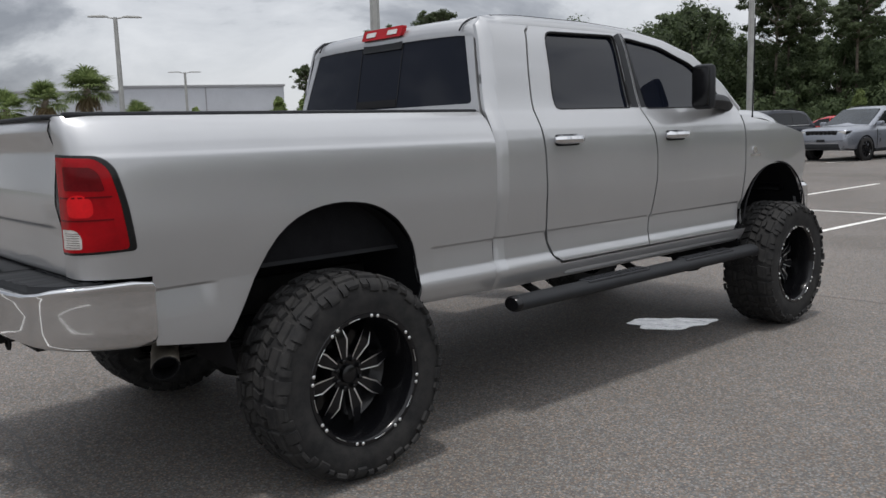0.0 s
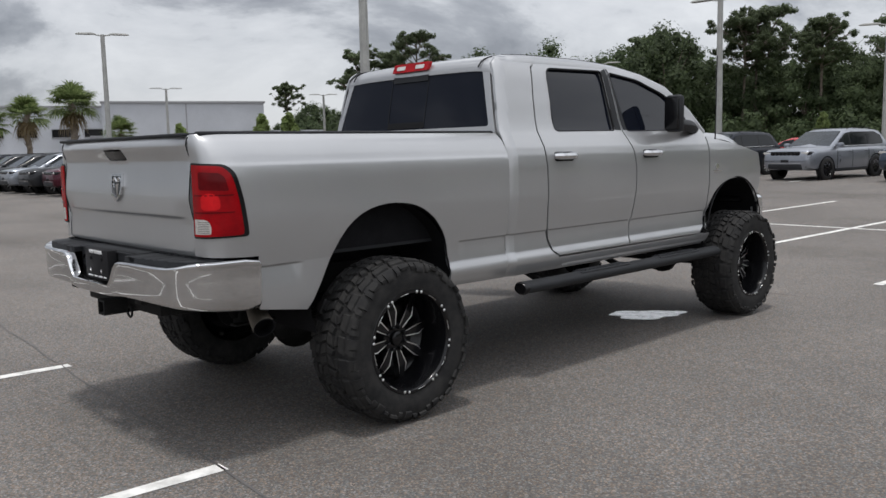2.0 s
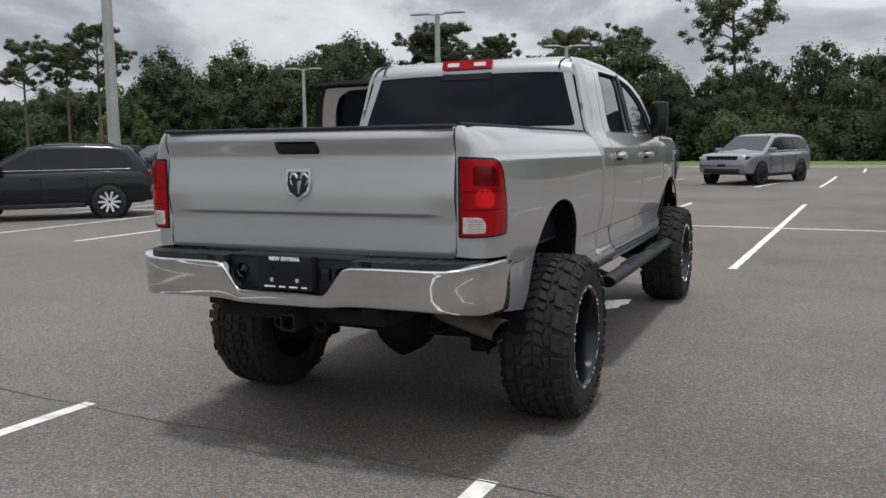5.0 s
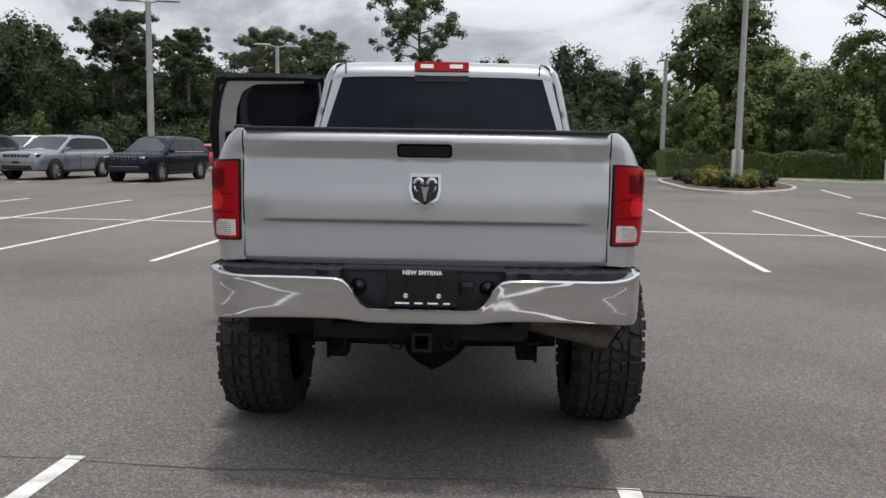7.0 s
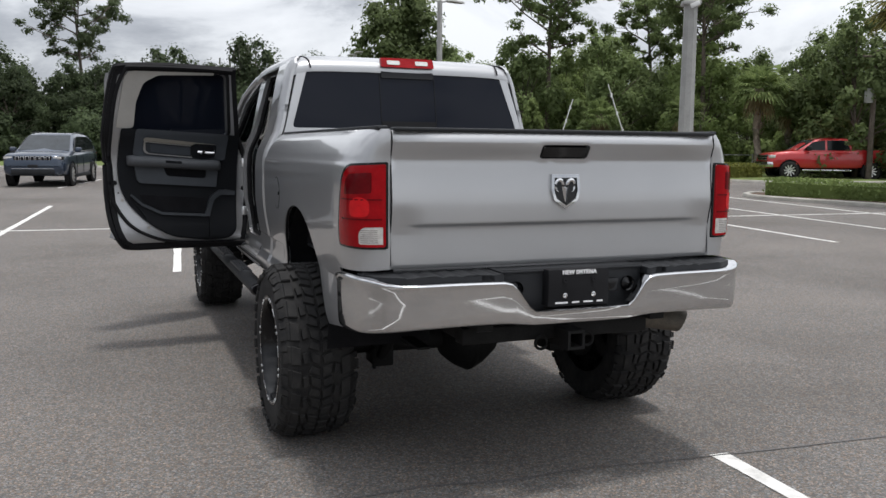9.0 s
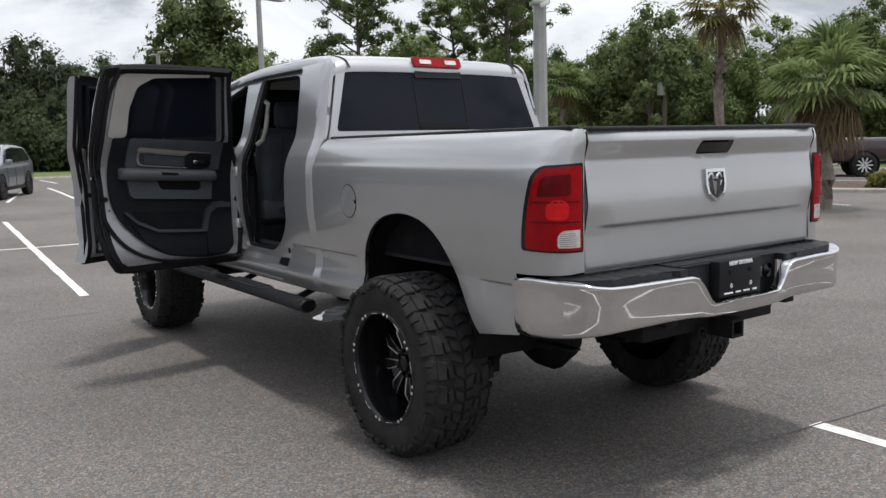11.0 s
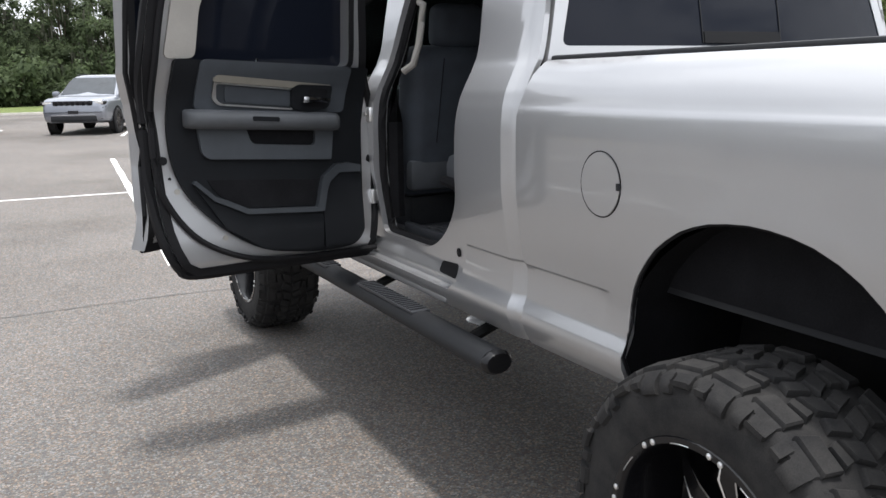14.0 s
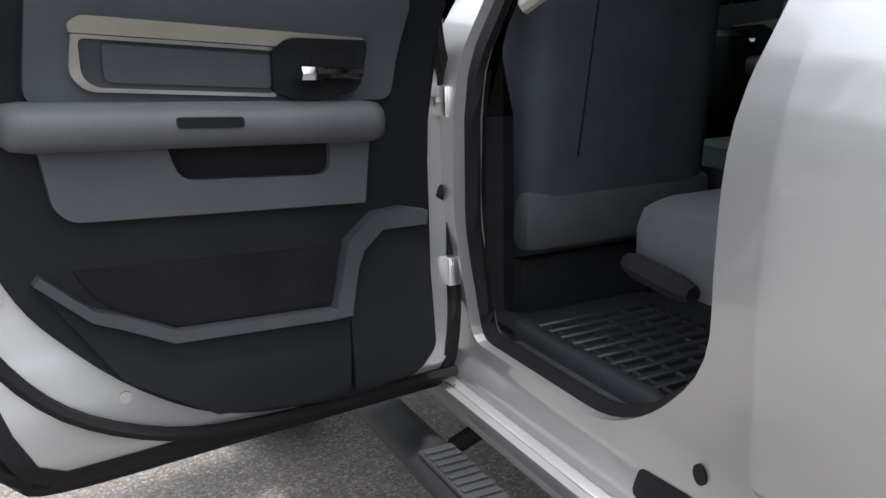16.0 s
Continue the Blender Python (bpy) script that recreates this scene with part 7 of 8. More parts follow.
HEAD = -101.0
silver_a = park(suv("paint_pale", "gloss_black", "silver sport utility car with black wheels on asphalt", "gloss_black"), 0.45, 28.8, HEAD - 13)
park(suv("paint_steel", "milled", "steel blue sport utility car with chrome grille"), -3.85, 28.6, HEAD)
silver_b = copy_thing(silver_a, pose(0, 0, 0))
park(silver_b, -7.75, 28.9, HEAD)
navy = park(suv("paint_navy", "milled", "dark navy sport utility car with alloy wheels"), -12.0, 29.4, HEAD)
silver_c = park(suv("paint_silver", "milled", "silver sport utility car with alloy wheels and chrome grille"), -16.2, 29.7, HEAD)
dark_e = park(suv("paint_dark", "milled", "dark grey sport utility car behind a yellow wheel stop"), -20.4, 30.2, HEAD)
silver_d = copy_thing(silver_c, pose(0, 0, 0))
park(silver_d, -24.6, 30.4, HEAD)
dark_f = copy_thing(dark_e, pose(0, 0, 0))
park(dark_f, -29.0, 31.2, HEAD)
dark_g = copy_thing(navy, pose(0, 0, 0))
park(dark_g, -33.5, 31.6, HEAD)
white = park(suv("paint_white", "milled", "white sport utility car in the second row"), -22.0, 38.0, HEAD)
park(sedan("paint_red", "red sedan parked in the second row"), -14.0, 41.0, 172)
park(suv("paint_black", "milled", "black sport utility car with chrome window trim"), -14.3, 10.95, 222)
grey = park(suv("paint_dark", "milled", "charcoal sport utility car among parked cars"), -33.2, 12.2, 268)
maroon = park(suv("paint_maroon", "milled", "maroon sport utility car among parked cars"), -30.5, 12.3, 266)
row = [(-35.9, 12.2, 268, silver_c), (-38.6, 12.1, 268, dark_e), (-41.3, 12.0, 267, grey), (-44.0, 11.9, 268, navy), (-46.7, 11.9, 269, dark_e), (-33.6, 19.6, 88, grey), (-39.2, 19.8, 88, navy), (-43.6, 19.8, 88, silver_c)]
for x, y, turn, src in row:
    o = copy_thing(src, pose(0, 0, 0))
    park(o, x, y, turn)
    if src in (dark_e,):
        o["label"] = "dark grey sport utility car among parked cars"
    if src is silver_c:
        o["label"] = "silver sport utility car among parked cars"
    if src is navy:
        o["label"] = "dark navy sport utility car among parked cars"
park(suv("paint_red", "milled", "bright red sport utility car among parked cars"), -44.0, 23.5, 196)
park(pickup("paint_red", "bright red crew-cab pickup with chrome bumper"), 30.0, 27.9, 156)
park(pickup("paint_plum", "dark plum pickup beyond the planted border"), 26.35, 15.5, 128)
park(sedan("paint_grey", "grey sedan passing the raised entrance gate"), 22.4, 34.8, 20)


# ---------------------------------------------------------------- lamp posts, building, gate
def lamp_post(x, y, h=7.2, wide=0.30, turn=0.0, camera_box=False, label="tall grey lamp post with two flat heads"):
    t = thing("lamp_post", label, "lamp post", "lamp posts", (x, y, ground_z(y)))
    t.rotation_euler = (0, 0, radians(turn))
    verts, faces = [], []
    for z, w in ((-0.05, wide), (h * 0.5, wide * 0.86), (h, wide * 0.70)):
        for k in range(8):
            q = 2 * math.pi * (k + 0.5) / 8
            verts.append((math.cos(q) * w / 2, math.sin(q) * w / 2, z))
    faces = [(i * 8 + k, i * 8 + (k + 1) % 8, (i + 1) * 8 + (k + 1) % 8, (i + 1) * 8 + k) for i in range(2) for k in range(8)] + [tuple(range(16, 24))]
    raw("pole", verts, faces, M["galv"], t, sharp=20)
    box("base_plate", -wide * 0.75, wide * 0.75, -wide * 0.75, wide * 0.75, -0.02, 0.03, M["galv"], t, bevel=0.01)
    box("junction_box", wide * 0.45, wide * 0.45 + 0.07, -0.06, 0.06, 0.45, 0.72, M["galv"], t, bevel=0.01)
    for s in (-1, 1):
        arm = tube("arm", [(0, 0, h - 0.06), (s * 0.35, 0, h + 0.0)], 0.035, M["galv"], t, sides=6)
        raw("lamp_head", *loft([[(s * xx, yy, h + zz) for yy, zz in ((-w, 0.0), (w, 0.0), (w * 0.85, th), (-w * 0.85, th))] for xx, w, th in ((0.32, 0.10, 0.05), (0.5, 0.19, 0.075), (1.05, 0.20, 0.06), (1.22, 0.12, 0.035))]), M["galv"], arm, "flat grey lamp head")
    if camera_box:
        box("collar", -0.2, 0.2, -0.2, 0.2, 4.62, 4.70, M["galv"], t, bevel=0.02)
        for s in (-1, 1):
            b = bmesh.new()
            add_box(b, -0.05, 0.05, -0.05, 0.16, -0.05, 0.05, 0.015, Matrix.Translation((s * 0.28, -0.1, 4.62)) @ Matrix.Rotation(radians(-25), 4, "X"))
            part("security_camera", b, M["paint_white"], t, "white security camera")
    return t


lamp_post(-14.2, 13.1, 7.4, 0.33, 10)
lamp_post(9.85, 12.1, 7.4, 0.36, 60, True, "tall grey lamp post with security cameras")
lamp_post(-12.5, 29.9, 7.0, 0.30, 5)
lamp_post(10.85, 29.9, 7.35, 0.30, 15)
lamp_post(-37.1, 15.1, 7.4, 0.30, 68)
lamp_post(11.2, 44.4, 6.55, 0.30, 90)
lamp_post(-9.7, 40.2, 6.5, 0.28, 25)
lamp_post(-27.9, 43.3, 6.45, 0.28, 20)
lamp_post(-40.0, 60.0, 7.2, 0.28, 20)
lamp_post(-58.2, 28.4, 6.5, 0.26, 68)
lamp_post(-56.2, 41.9, 6.2, 0.26, 60)


def building():
    t = thing("warehouse", "long pale stucco commercial building with flat roof", "building")
    a, b = Vector((-71.5, 6.0)), Vector((-59.0, 37.6))
    d = (b - a).normalized()
    n = Vector((-d.y, d.x))
    if n.dot(-a) > 0:
        n = -n

    def at(u, v, z):
        p = a + d * u + n * v
        return (p.x, p.y, z + 0.1)
    length = (b - a).length

    def slab(name, u0, u1, v0, v1, z0, z1, mat, parent=t, label=""):
        verts = [at(u, v, z) for z in (z0, z1) for u, v in ((u0, v0), (u1, v0), (u1, v1), (u0, v1))]
        return raw(name, verts, [(0, 1, 5, 4), (1, 2, 6, 5), (2, 3, 7, 6), (3, 0, 4, 7), (4, 5, 6, 7), (0, 3, 2, 1)], M[mat], parent, label)
    wall = slab("wall", -8, length - 13, 1.0, 22, -0.2, 5.45, "stucco")
    tall = slab("wall", length - 13, length, 0.0, 22, -0.2, 5.75, "stucco")
    slab("parapet", -8.1, length - 13, 0.9, 1.3, 5.45, 5.62, "stucco_dark", wall)
    slab("parapet", length - 13.1, length + 0.1, -0.1, 0.3, 5.75, 5.92, "stucco_dark", tall)
    for u in (7.4, 9.8, 12.3, 14.7, 17.2, 19.6):
        w = slab("window", u, u + 1.4, 0.93, 1.02, 3.1, 3.72, "gloss_black", wall, "dark strip window")
        slab("window_frame", u - 0.06, u + 1.46, 0.90, 0.96, 3.04, 3.10, "stucco_dark", w)
        slab("window_frame", u - 0.06, u + 1.46, 0.90, 0.96, 3.72, 3.78, "stucco_dark", w)
    for u in (length - 4.8, length - 2.0):
        slab("window", u, u + 1.7, -0.07, 0.02, 3.0, 3.42, "gloss_black", tall, "dark strip window")
    slab("roller_door", 20.0, 22.6, 0.92, 1.02, 0, 3.2, "stucco_dark", wall)
    slab("wall_panel", length - 6.5, length - 6.4, -0.03, 0.0, 0, 5.7, "stucco_dark", tall)
    slab("canopy", length + 0.2, length + 7.0, 2, 8, 3.1, 3.5, "stucco", t)
    for u in (length + 3.4, length + 6.6):
        slab("post", u, u + 0.3, 2.2, 2.5, -0.2, 3.1, "stucco", t)
    box("roof_vent", -66.5, -65.3, 24, 25.2, 5.5, 6.3, M["galv"], t, bevel=0.05)


building()


def gate(x, y, lean, reach, label):
    t = thing("barrier_gate", label, "barrier gate", "entrance gates", (x, y, ground_z(y) + 0.05))
    box("cabinet", -0.19, 0.19, -0.19, 0.19, -0.06, 1.12, M["paint_white"], t, "white gate cabinet", bevel=0.02)
    tip = Vector((math.sin(radians(lean)) * reach, 0.3, 0.95 + math.cos(radians(lean)) * reach))
    tube("barrier_arm", [(0.1, 0.2, 0.95), tip], [0.034, 0.024], M["paint_white"], t, "raised white barrier arm", sides=6)
    b = bmesh.new()
    for k in (0.35, 0.6, 0.85):
        p = Vector((0.1, 0.2, 0.95)).lerp(tip, k)
        add_box(b, -0.036, 0.036, -0.036, 0.036, -0.10, 0.10, 0, Matrix.Translation(p))
    part("reflector_band", b, M["paint_white"], t)


gate(20.3, 36.9, 21, 3.15, "white entrance gate with raised barrier arm")
gate(21.45, 31.5, -20, 3.6, "white exit gate with raised barrier arm")


def rail_fence(pts, label):
    t = thing("rail_fence", label, "fence")
    pts = [Vector(p) for p in pts]
    for i in range(len(pts) - 1):
        a, b = pts[i], pts[i + 1]
        n = max(1, int((b - a).length / 2.4))
        for k in range(n + 1):
            p = a.lerp(b, k / n)
            tube("post", [(p.x, p.y, ground_z(p.y) - 0.1), (p.x, p.y, ground_z(p.y) + 1.1)], 0.03, M["galv"], t, sides=6)
        for z in (0.55, 1.05):
            tube("rail", [(a.x, a.y, ground_z(a.y) + z), (b.x, b.y, ground_z(b.y) + z)], 0.022, M["galv"], t, sides=6)


rail_fence([(22.5, 39.5), (32, 45), (42, 48)], "grey metal rail fence along the entrance")
rail_fence([(27, 33.5), (36, 31.5), (43, 31)], "grey metal rail fence beside the verge")
for x, y in ((10.49, 29.23), (10.86, 29.45)):
    o = thing("timber_post", "pale timber post in the planted island", "post", "timber posts", (x, y, ground_z(y)))
    box("post", -0.06, 0.06, -0.06, 0.06, 0.0, 1.55, M["liner_beige"], o, bevel=0.01)


# ---------------------------------------------------------------- plants
def leaf_spray(rng, centres, count, size, flat=1.0, inner=0.22, slim=0.5):
    """Many small pointed leaves scattered through clumps; a clump is (centre, radius)."""
    r = np.random.default_rng(rng.randrange(1 << 30))
    c, rad = np.array([tuple(p) for p, _ in centres]), np.array([q for _, q in centres])
    pick = r.choice(len(rad), count, p=rad ** 2 / (rad ** 2).sum())
    unit = lambda a: a / np.maximum(np.linalg.norm(a, axis=1, keepdims=True), 1e-6)
    d = unit(r.normal(size=(count, 3)))
    deep = r.random(count) < inner
    reach = rad[pick] * np.where(deep, 0.55 * r.random(count), r.random(count) ** 0.42)
    p = c[pick] + d * (1.0, 1.0, flat) * reach[:, None]
    s = (size * r.uniform(0.55, 1.35, count) * np.where(deep, 1.9, 1.0))[:, None]
    n = unit(d + r.uniform((-0.8, -0.8, -0.3), (0.8, 0.8, 1.0), (count, 3)))
    bend = unit(d * 0.75 + unit(p - c.mean(0)) * 0.5 + n * 0.35 + (0, 0, 0.35))
    u = unit(np.cross(n, r.normal(size=(count, 3))))
    v = np.cross(n, u)
    v *= np.sign((n * bend).sum(1) + 1e-9)[:, None]
    verts = np.stack([p - u * s * 0.5, p + u * s * 0.5, p + v * s * slim * 1.5], 1).reshape(-1, 3)
    faces = np.arange(count * 3).reshape(-1, 3)
    return verts.tolist(), faces.tolist(), np.repeat(bend, 3, 0).tolist()


def branches(parts):
    verts, faces = [], []
    for pts, rad in parts:
        v, f = sweep(pts, rad, 6)
        k = len(verts)
        verts += v
        faces += [tuple(i + k for i in q) for q in f]
    return verts, faces


def plant(name, label, category, group, wood, crown, bark="bark", leaf="leaf_oak", extra=None):
    t = thing(name, label, category, group)
    if wood:
        link_part("trunk", mesh_of("trunk", *wood, M[bark], 60), t)
    me = mesh_of("crown", *crown[:2], M[leaf], 180)
    if len(crown) > 2:
        me.normals_split_custom_set_from_vertices(crown[2])
    link_part("crown", me, t)
    if extra:
        link_part(extra[0], mesh_of(extra[0], *extra[1], M[extra[2]], 180), t)["kind"] = "stuff"
    return t


def pine(seed, h=11.0, spread=1.0, bare=0.52, count=3000, leaf="leaf_pine"):
    rng = random.Random(seed)
    lean = Vector((rng.uniform(-0.5, 0.5), rng.uniform(-0.5, 0.5), 0))
    axis = [Vector((0, 0, -0.3)) + (lean * (k / 8) ** 2) + Vector((0, 0, h * 0.96 * k / 8)) for k in range(9)]
    parts = [(axis, [0.17 * (1 - 0.09 * k) for k in range(9)])]
    clumps = []
    limbs = 18
    for i in range(limbs):
        f = bare + (1 - bare) * (i + rng.random()) / limbs
        base = axis[0].lerp(axis[-1], min(1, f)) + lean * (f * f - f)
        q = i * 2.4 + rng.uniform(-0.7, 0.7)
        k = (f - bare) / (1 - bare)
        reach = spread * h * (0.07 + 0.13 * math.sin(math.pi * min(1, 0.25 + 0.75 * k)) ** 0.8) * rng.uniform(0.55, 1.2)
        tip = base + Vector((math.cos(q) * reach, math.sin(q) * reach, reach * rng.uniform(0.25, 0.75)))
        parts.append(([base, base.lerp(tip, 0.5) + Vector((0, 0, -0.05 * reach)), tip], [0.055, 0.035, 0.015]))
        for _ in range(6):
            g = rng.uniform(0.35, 1.08)
            c = base.lerp(tip, g) + Vector((rng.uniform(-1, 1), rng.uniform(-1, 1), rng.uniform(-0.3, 0.6))) * 0.40 * reach
            parts.append(([base.lerp(tip, g * 0.8), c], [0.022, 0.01]))
            clumps.append((c, rng.uniform(0.20, 0.48) * spread * h / 11))
    clumps.append((axis[-1], 0.6 * h / 11))
    return plant("pine_tree", "tall pine with bare trunk and ragged crown", "tree", "woodland pines", branches(parts), leaf_spray(rng, clumps, int(count * 3.4), 0.26, 0.62, inner=0.08, slim=0.22), "bark", leaf)


def oak(seed, h=9.0, wide=3.6, leaf="leaf_oak", label="dense broadleaf tree at the woodland edge", count=4200, low=0.06, mossy=False, name="broadleaf_tree"):
    rng = random.Random(seed)
    axis = [Vector((0.2 * math.sin(k), 0.2 * math.cos(1.3 * k), -0.3 + h * 0.62 * k / 5)) for k in range(6)]
    parts = [(axis, [0.22, 0.19, 0.16, 0.13, 0.09, 0.05])]
    clumps = []
    lumps = 58
    for i in range(lumps):
        f = low + (1 - low) * (i + 0.5) / lumps
        e = (f - 0.46) / 0.58
        w = wide * math.sqrt(max(0.05, 1 - e * e)) * (rng.random() ** 0.45) * rng.uniform(0.75, 1.08)
        q = i * 2.4 + rng.uniform(-0.6, 0.6)
        tip = Vector((math.cos(q) * w, math.sin(q) * w, h * f * rng.uniform(0.90, 1.06)))
        if i % 3 == 0:
            k = min(4, int(f * 6))
            parts.append(([axis[k], (axis[k] + tip) / 2 + Vector((0, 0, 0.2)), tip], [0.07, 0.045, 0.02]))
        clumps.append((tip, rng.uniform(0.55, 1.25)))
    extra = None
    if mossy:
        mv, mf = [], []
        for c, r in clumps[::2]:
            for _ in range(16):
                p = Vector(c) + Vector((rng.uniform(-r, r), rng.uniform(-r, r), rng.uniform(-r, 0.2)))
                l, w = rng.uniform(0.5, 1.5), rng.uniform(0.05, 0.13)
                q = rng.uniform(0, 3.14)
                u = Vector((math.cos(q), math.sin(q), 0)) * w
                k = len(mv)
                mv += [p - u, p + u, p + u * 0.2 - Vector((0, 0, l)), p - u * 0.2 - Vector((0, 0, l))]
                mf.append((k, k + 1, k + 2, k + 3))
        extra = ("hanging_moss", (mv, mf), "moss")
    return plant(name, label, "tree", "woodland trees", branches(parts), leaf_spray(rng, clumps, int(count * 2.6), 0.25, inner=0.28, slim=0.42), "bark", leaf, extra)


def shrub(seed, h=2.2, wide=2.6, leaf="leaf_oak", count=1500, size=0.26, name="shrub", label="dense green shrub at the woodland edge", group="shrubs"):
    rng = random.Random(seed)
    clumps = [(Vector((rng.uniform(-wide, wide) * 0.6, rng.uniform(-wide, wide) * 0.45, rng.uniform(0.12, 0.82) * h)), rng.uniform(0.24, 0.42) * h) for _ in range(14)]
    stems = [([(c[0] * 0.4, c[1] * 0.4, -0.1), tuple(c)], [0.04, 0.015]) for c, _ in clumps[:6]]
    return plant(name, label, "shrub", group, branches(stems), leaf_spray(rng, clumps, int(count * 1.8), size), "bark", leaf)


def cone_tree(seed, h=4.8, wide=1.25):
    rng = random.Random(seed)
    clumps = []
    for i in range(90):
        f = rng.random()
        w = wide * (math.sin(math.pi * (0.16 + 0.80 * f) ** 0.62)) ** 0.8 * rng.uniform(0.35, 0.86)
        q = rng.uniform(0, 6.28)
        clumps.append((Vector((math.cos(q) * w, math.sin(q) * w, 1.65 + (h - 1.85) * f)), 0.30 * (1.15 - 0.5 * f)))
    return plant("ornamental_tree", "neatly clipped oval street tree on thin trunk", "tree", "clipped trees", branches([([(0, 0, -0.2), (0.02, 0, 1.2), (0, 0.02, h * 0.8)], [0.07, 0.06, 0.02])]), leaf_spray(rng, clumps, 6400, 0.17), "bark", "leaf_light")


def palm(seed, trunk=2.9, count=30, size=1.0, dry=5, leaf="leaf_palm", name_label="sabal palm with fan fronds and rough trunk"):
    rng = random.Random(seed)
    axis = [(0.05 * math.sin(k), 0.05 * math.cos(k * 1.7), -0.2 + (trunk + 0.2) * k / 7) for k in range(8)]
    wood = branches([(axis, [0.20, 0.17, 0.155, 0.15, 0.15, 0.16, 0.19, 0.15])])
    wv, wf = list(wood[0]), list(wood[1])
    for k in range(46):
        z = trunk * (0.45 + 0.55 * rng.random())
        q = k * 2.4
        d = Vector((math.cos(q), math.sin(q), 0))
        s = Vector((-d.y, d.x, 0)) * 0.05
        p = d * 0.15 + Vector((0, 0, z))
        n = len(wv)
        wv += [p - s, p + s, p + d * 0.11 + Vector((0, 0, 0.16)) + s * 0.5, p + d * 0.11 + Vector((0, 0, 0.16)) - s * 0.5]
        wf.append((n, n + 1, n + 2, n + 3))

    def fronds(n, lo, hi, droop, reach):
        verts, faces = [], []
        top = Vector((0, 0, trunk))
        for i in range(n):
            q = i * 2.399 + rng.uniform(-0.25, 0.25)
            up = radians(rng.uniform(lo, hi))
            d = Vector((math.cos(q) * math.cos(up), math.sin(q) * math.cos(up), math.sin(up)))
            stalk = reach * rng.uniform(0.75, 1.05)
            c = top + d * stalk - Vector((0, 0, droop * 0.3 * stalk))
            side = d.cross(Vector((0, 0, 1))).normalized()
            lift = side.cross(d).normalized()
            k = len(verts)
            verts += [top - side * 0.02, top + side * 0.02, c + side * 0.012, c - side * 0.012]
            faces.append((k, k + 1, k + 2, k + 3))
            m = 17
            for j in range(m):
                a = radians(-105 + 210 * j / (m - 1))
                l = size * rng.uniform(0.75, 0.98) * (0.80 + 0.25 * math.cos(a))
                e = (d * math.cos(a) + side * math.sin(a)).normalized()
                mid = c + e * l * 0.55 + lift * 0.10 * l
                tip = c + e * l * 0.98 - Vector((0, 0, droop * l * (0.45 + 0.2 * abs(math.sin(a)))))
                w = lift.cross(e).normalized() * 0.042 * size
                k = len(verts)
                verts += [c, mid + w, tip, mid - w]
                faces.append((k, k + 1, k + 2, k + 3))
        return verts, faces
    live = fronds(count, -30, 82, 0.34, 0.85 * size)
    dead = fronds(dry, -75, -45, 0.9, 0.55 * size)
    return plant("palm_tree", name_label, "palm tree", "palms", (wv, wf), live, "palm_bark", leaf, ("dry_fronds", dead, "frond_dry"))


def hedge(pts, width, h, label, leaf="leaf_oak", size=0.16, density=130, name="hedge"):
    rng = random.Random(len(pts) * 7 + int(h * 10))
    pts = [Vector(p) for p in pts]
    verts, faces = [], []
    core_v, core_f = [], []
    for i in range(len(pts) - 1):
        a, b = pts[i], pts[i + 1]
        d = (b - a).normalized()
        s = Vector((-d.y, d.x))
        length = (b - a).length
        for _ in range(int(length * density)):
            u, w, z = rng.uniform(0, length), rng.uniform(-1, 1), rng.random()
            if rng.random() < 0.7:
                if rng.random() < 0.5:
                    w = math.copysign(rng.uniform(0.8, 1.06), w)
                else:
                    z = rng.uniform(0.86, 1.05)
            p2 = a + d * u + s * w * width / 2
            p = Vector((p2.x, p2.y, ground_z(p2.y) + 0.08 + z * h * (1 + 0.06 * math.sin(u * 1.7) + 0.04 * math.sin(u * 4.1))))
            n = Vector((rng.uniform(-1, 1), rng.uniform(-1, 1), rng.uniform(-0.2, 1))).normalized()
            e = n.orthogonal().normalized() * size * rng.uniform(0.6, 1.2)
            f = n.cross(e) * 0.6
            k = len(verts)
            verts += [p - e * 0.5, p + f * 0.5, p + e * 0.5, p - f * 0.5]
            faces.append((k, k + 1, k + 2, k + 3))
        k = len(core_v)
        for q in (a, b):
            for w in (-0.38, 0.38):
                for z in (0.0, h * 0.88):
                    p2 = q + s * w * width
                    core_v.append((p2.x, p2.y, ground_z(p2.y) + 0.05 + z))
        core_f += [(k, k + 1, k + 5, k + 4), (k + 2, k + 3, k + 7, k + 6), (k + 1, k + 3, k + 7, k + 5), (k, k + 1, k + 3, k + 2), (k + 4, k + 5, k + 7, k + 6)]
    t = thing(name, label, "hedge", "hedges")
    link_part("leaves", mesh_of("leaves", verts, faces, M[leaf], 180), t)
    link_part("stem_mass", mesh_of("stem_mass", core_v, core_f, M[leaf], 30), t)
    return t


def put(src, x, y, scale=1.0, turn=None, lift=0.0):
    """A copy of a plant, standing on the ground."""
    o = copy_thing(src, Matrix.Identity(4))
    o.matrix_basis = Matrix.Translation((x, y, ground_z(y) + lift)) @ Matrix.Rotation(turn if turn is not None else random.uniform(0, 6.28), 4, "Z") @ Matrix.Scale(scale, 4)
    return o


def drop(src):
    """Removes a pattern plant after its copies stand."""
    for o in (*src.children_recursive, src):
        bpy.data.objects.remove(o)


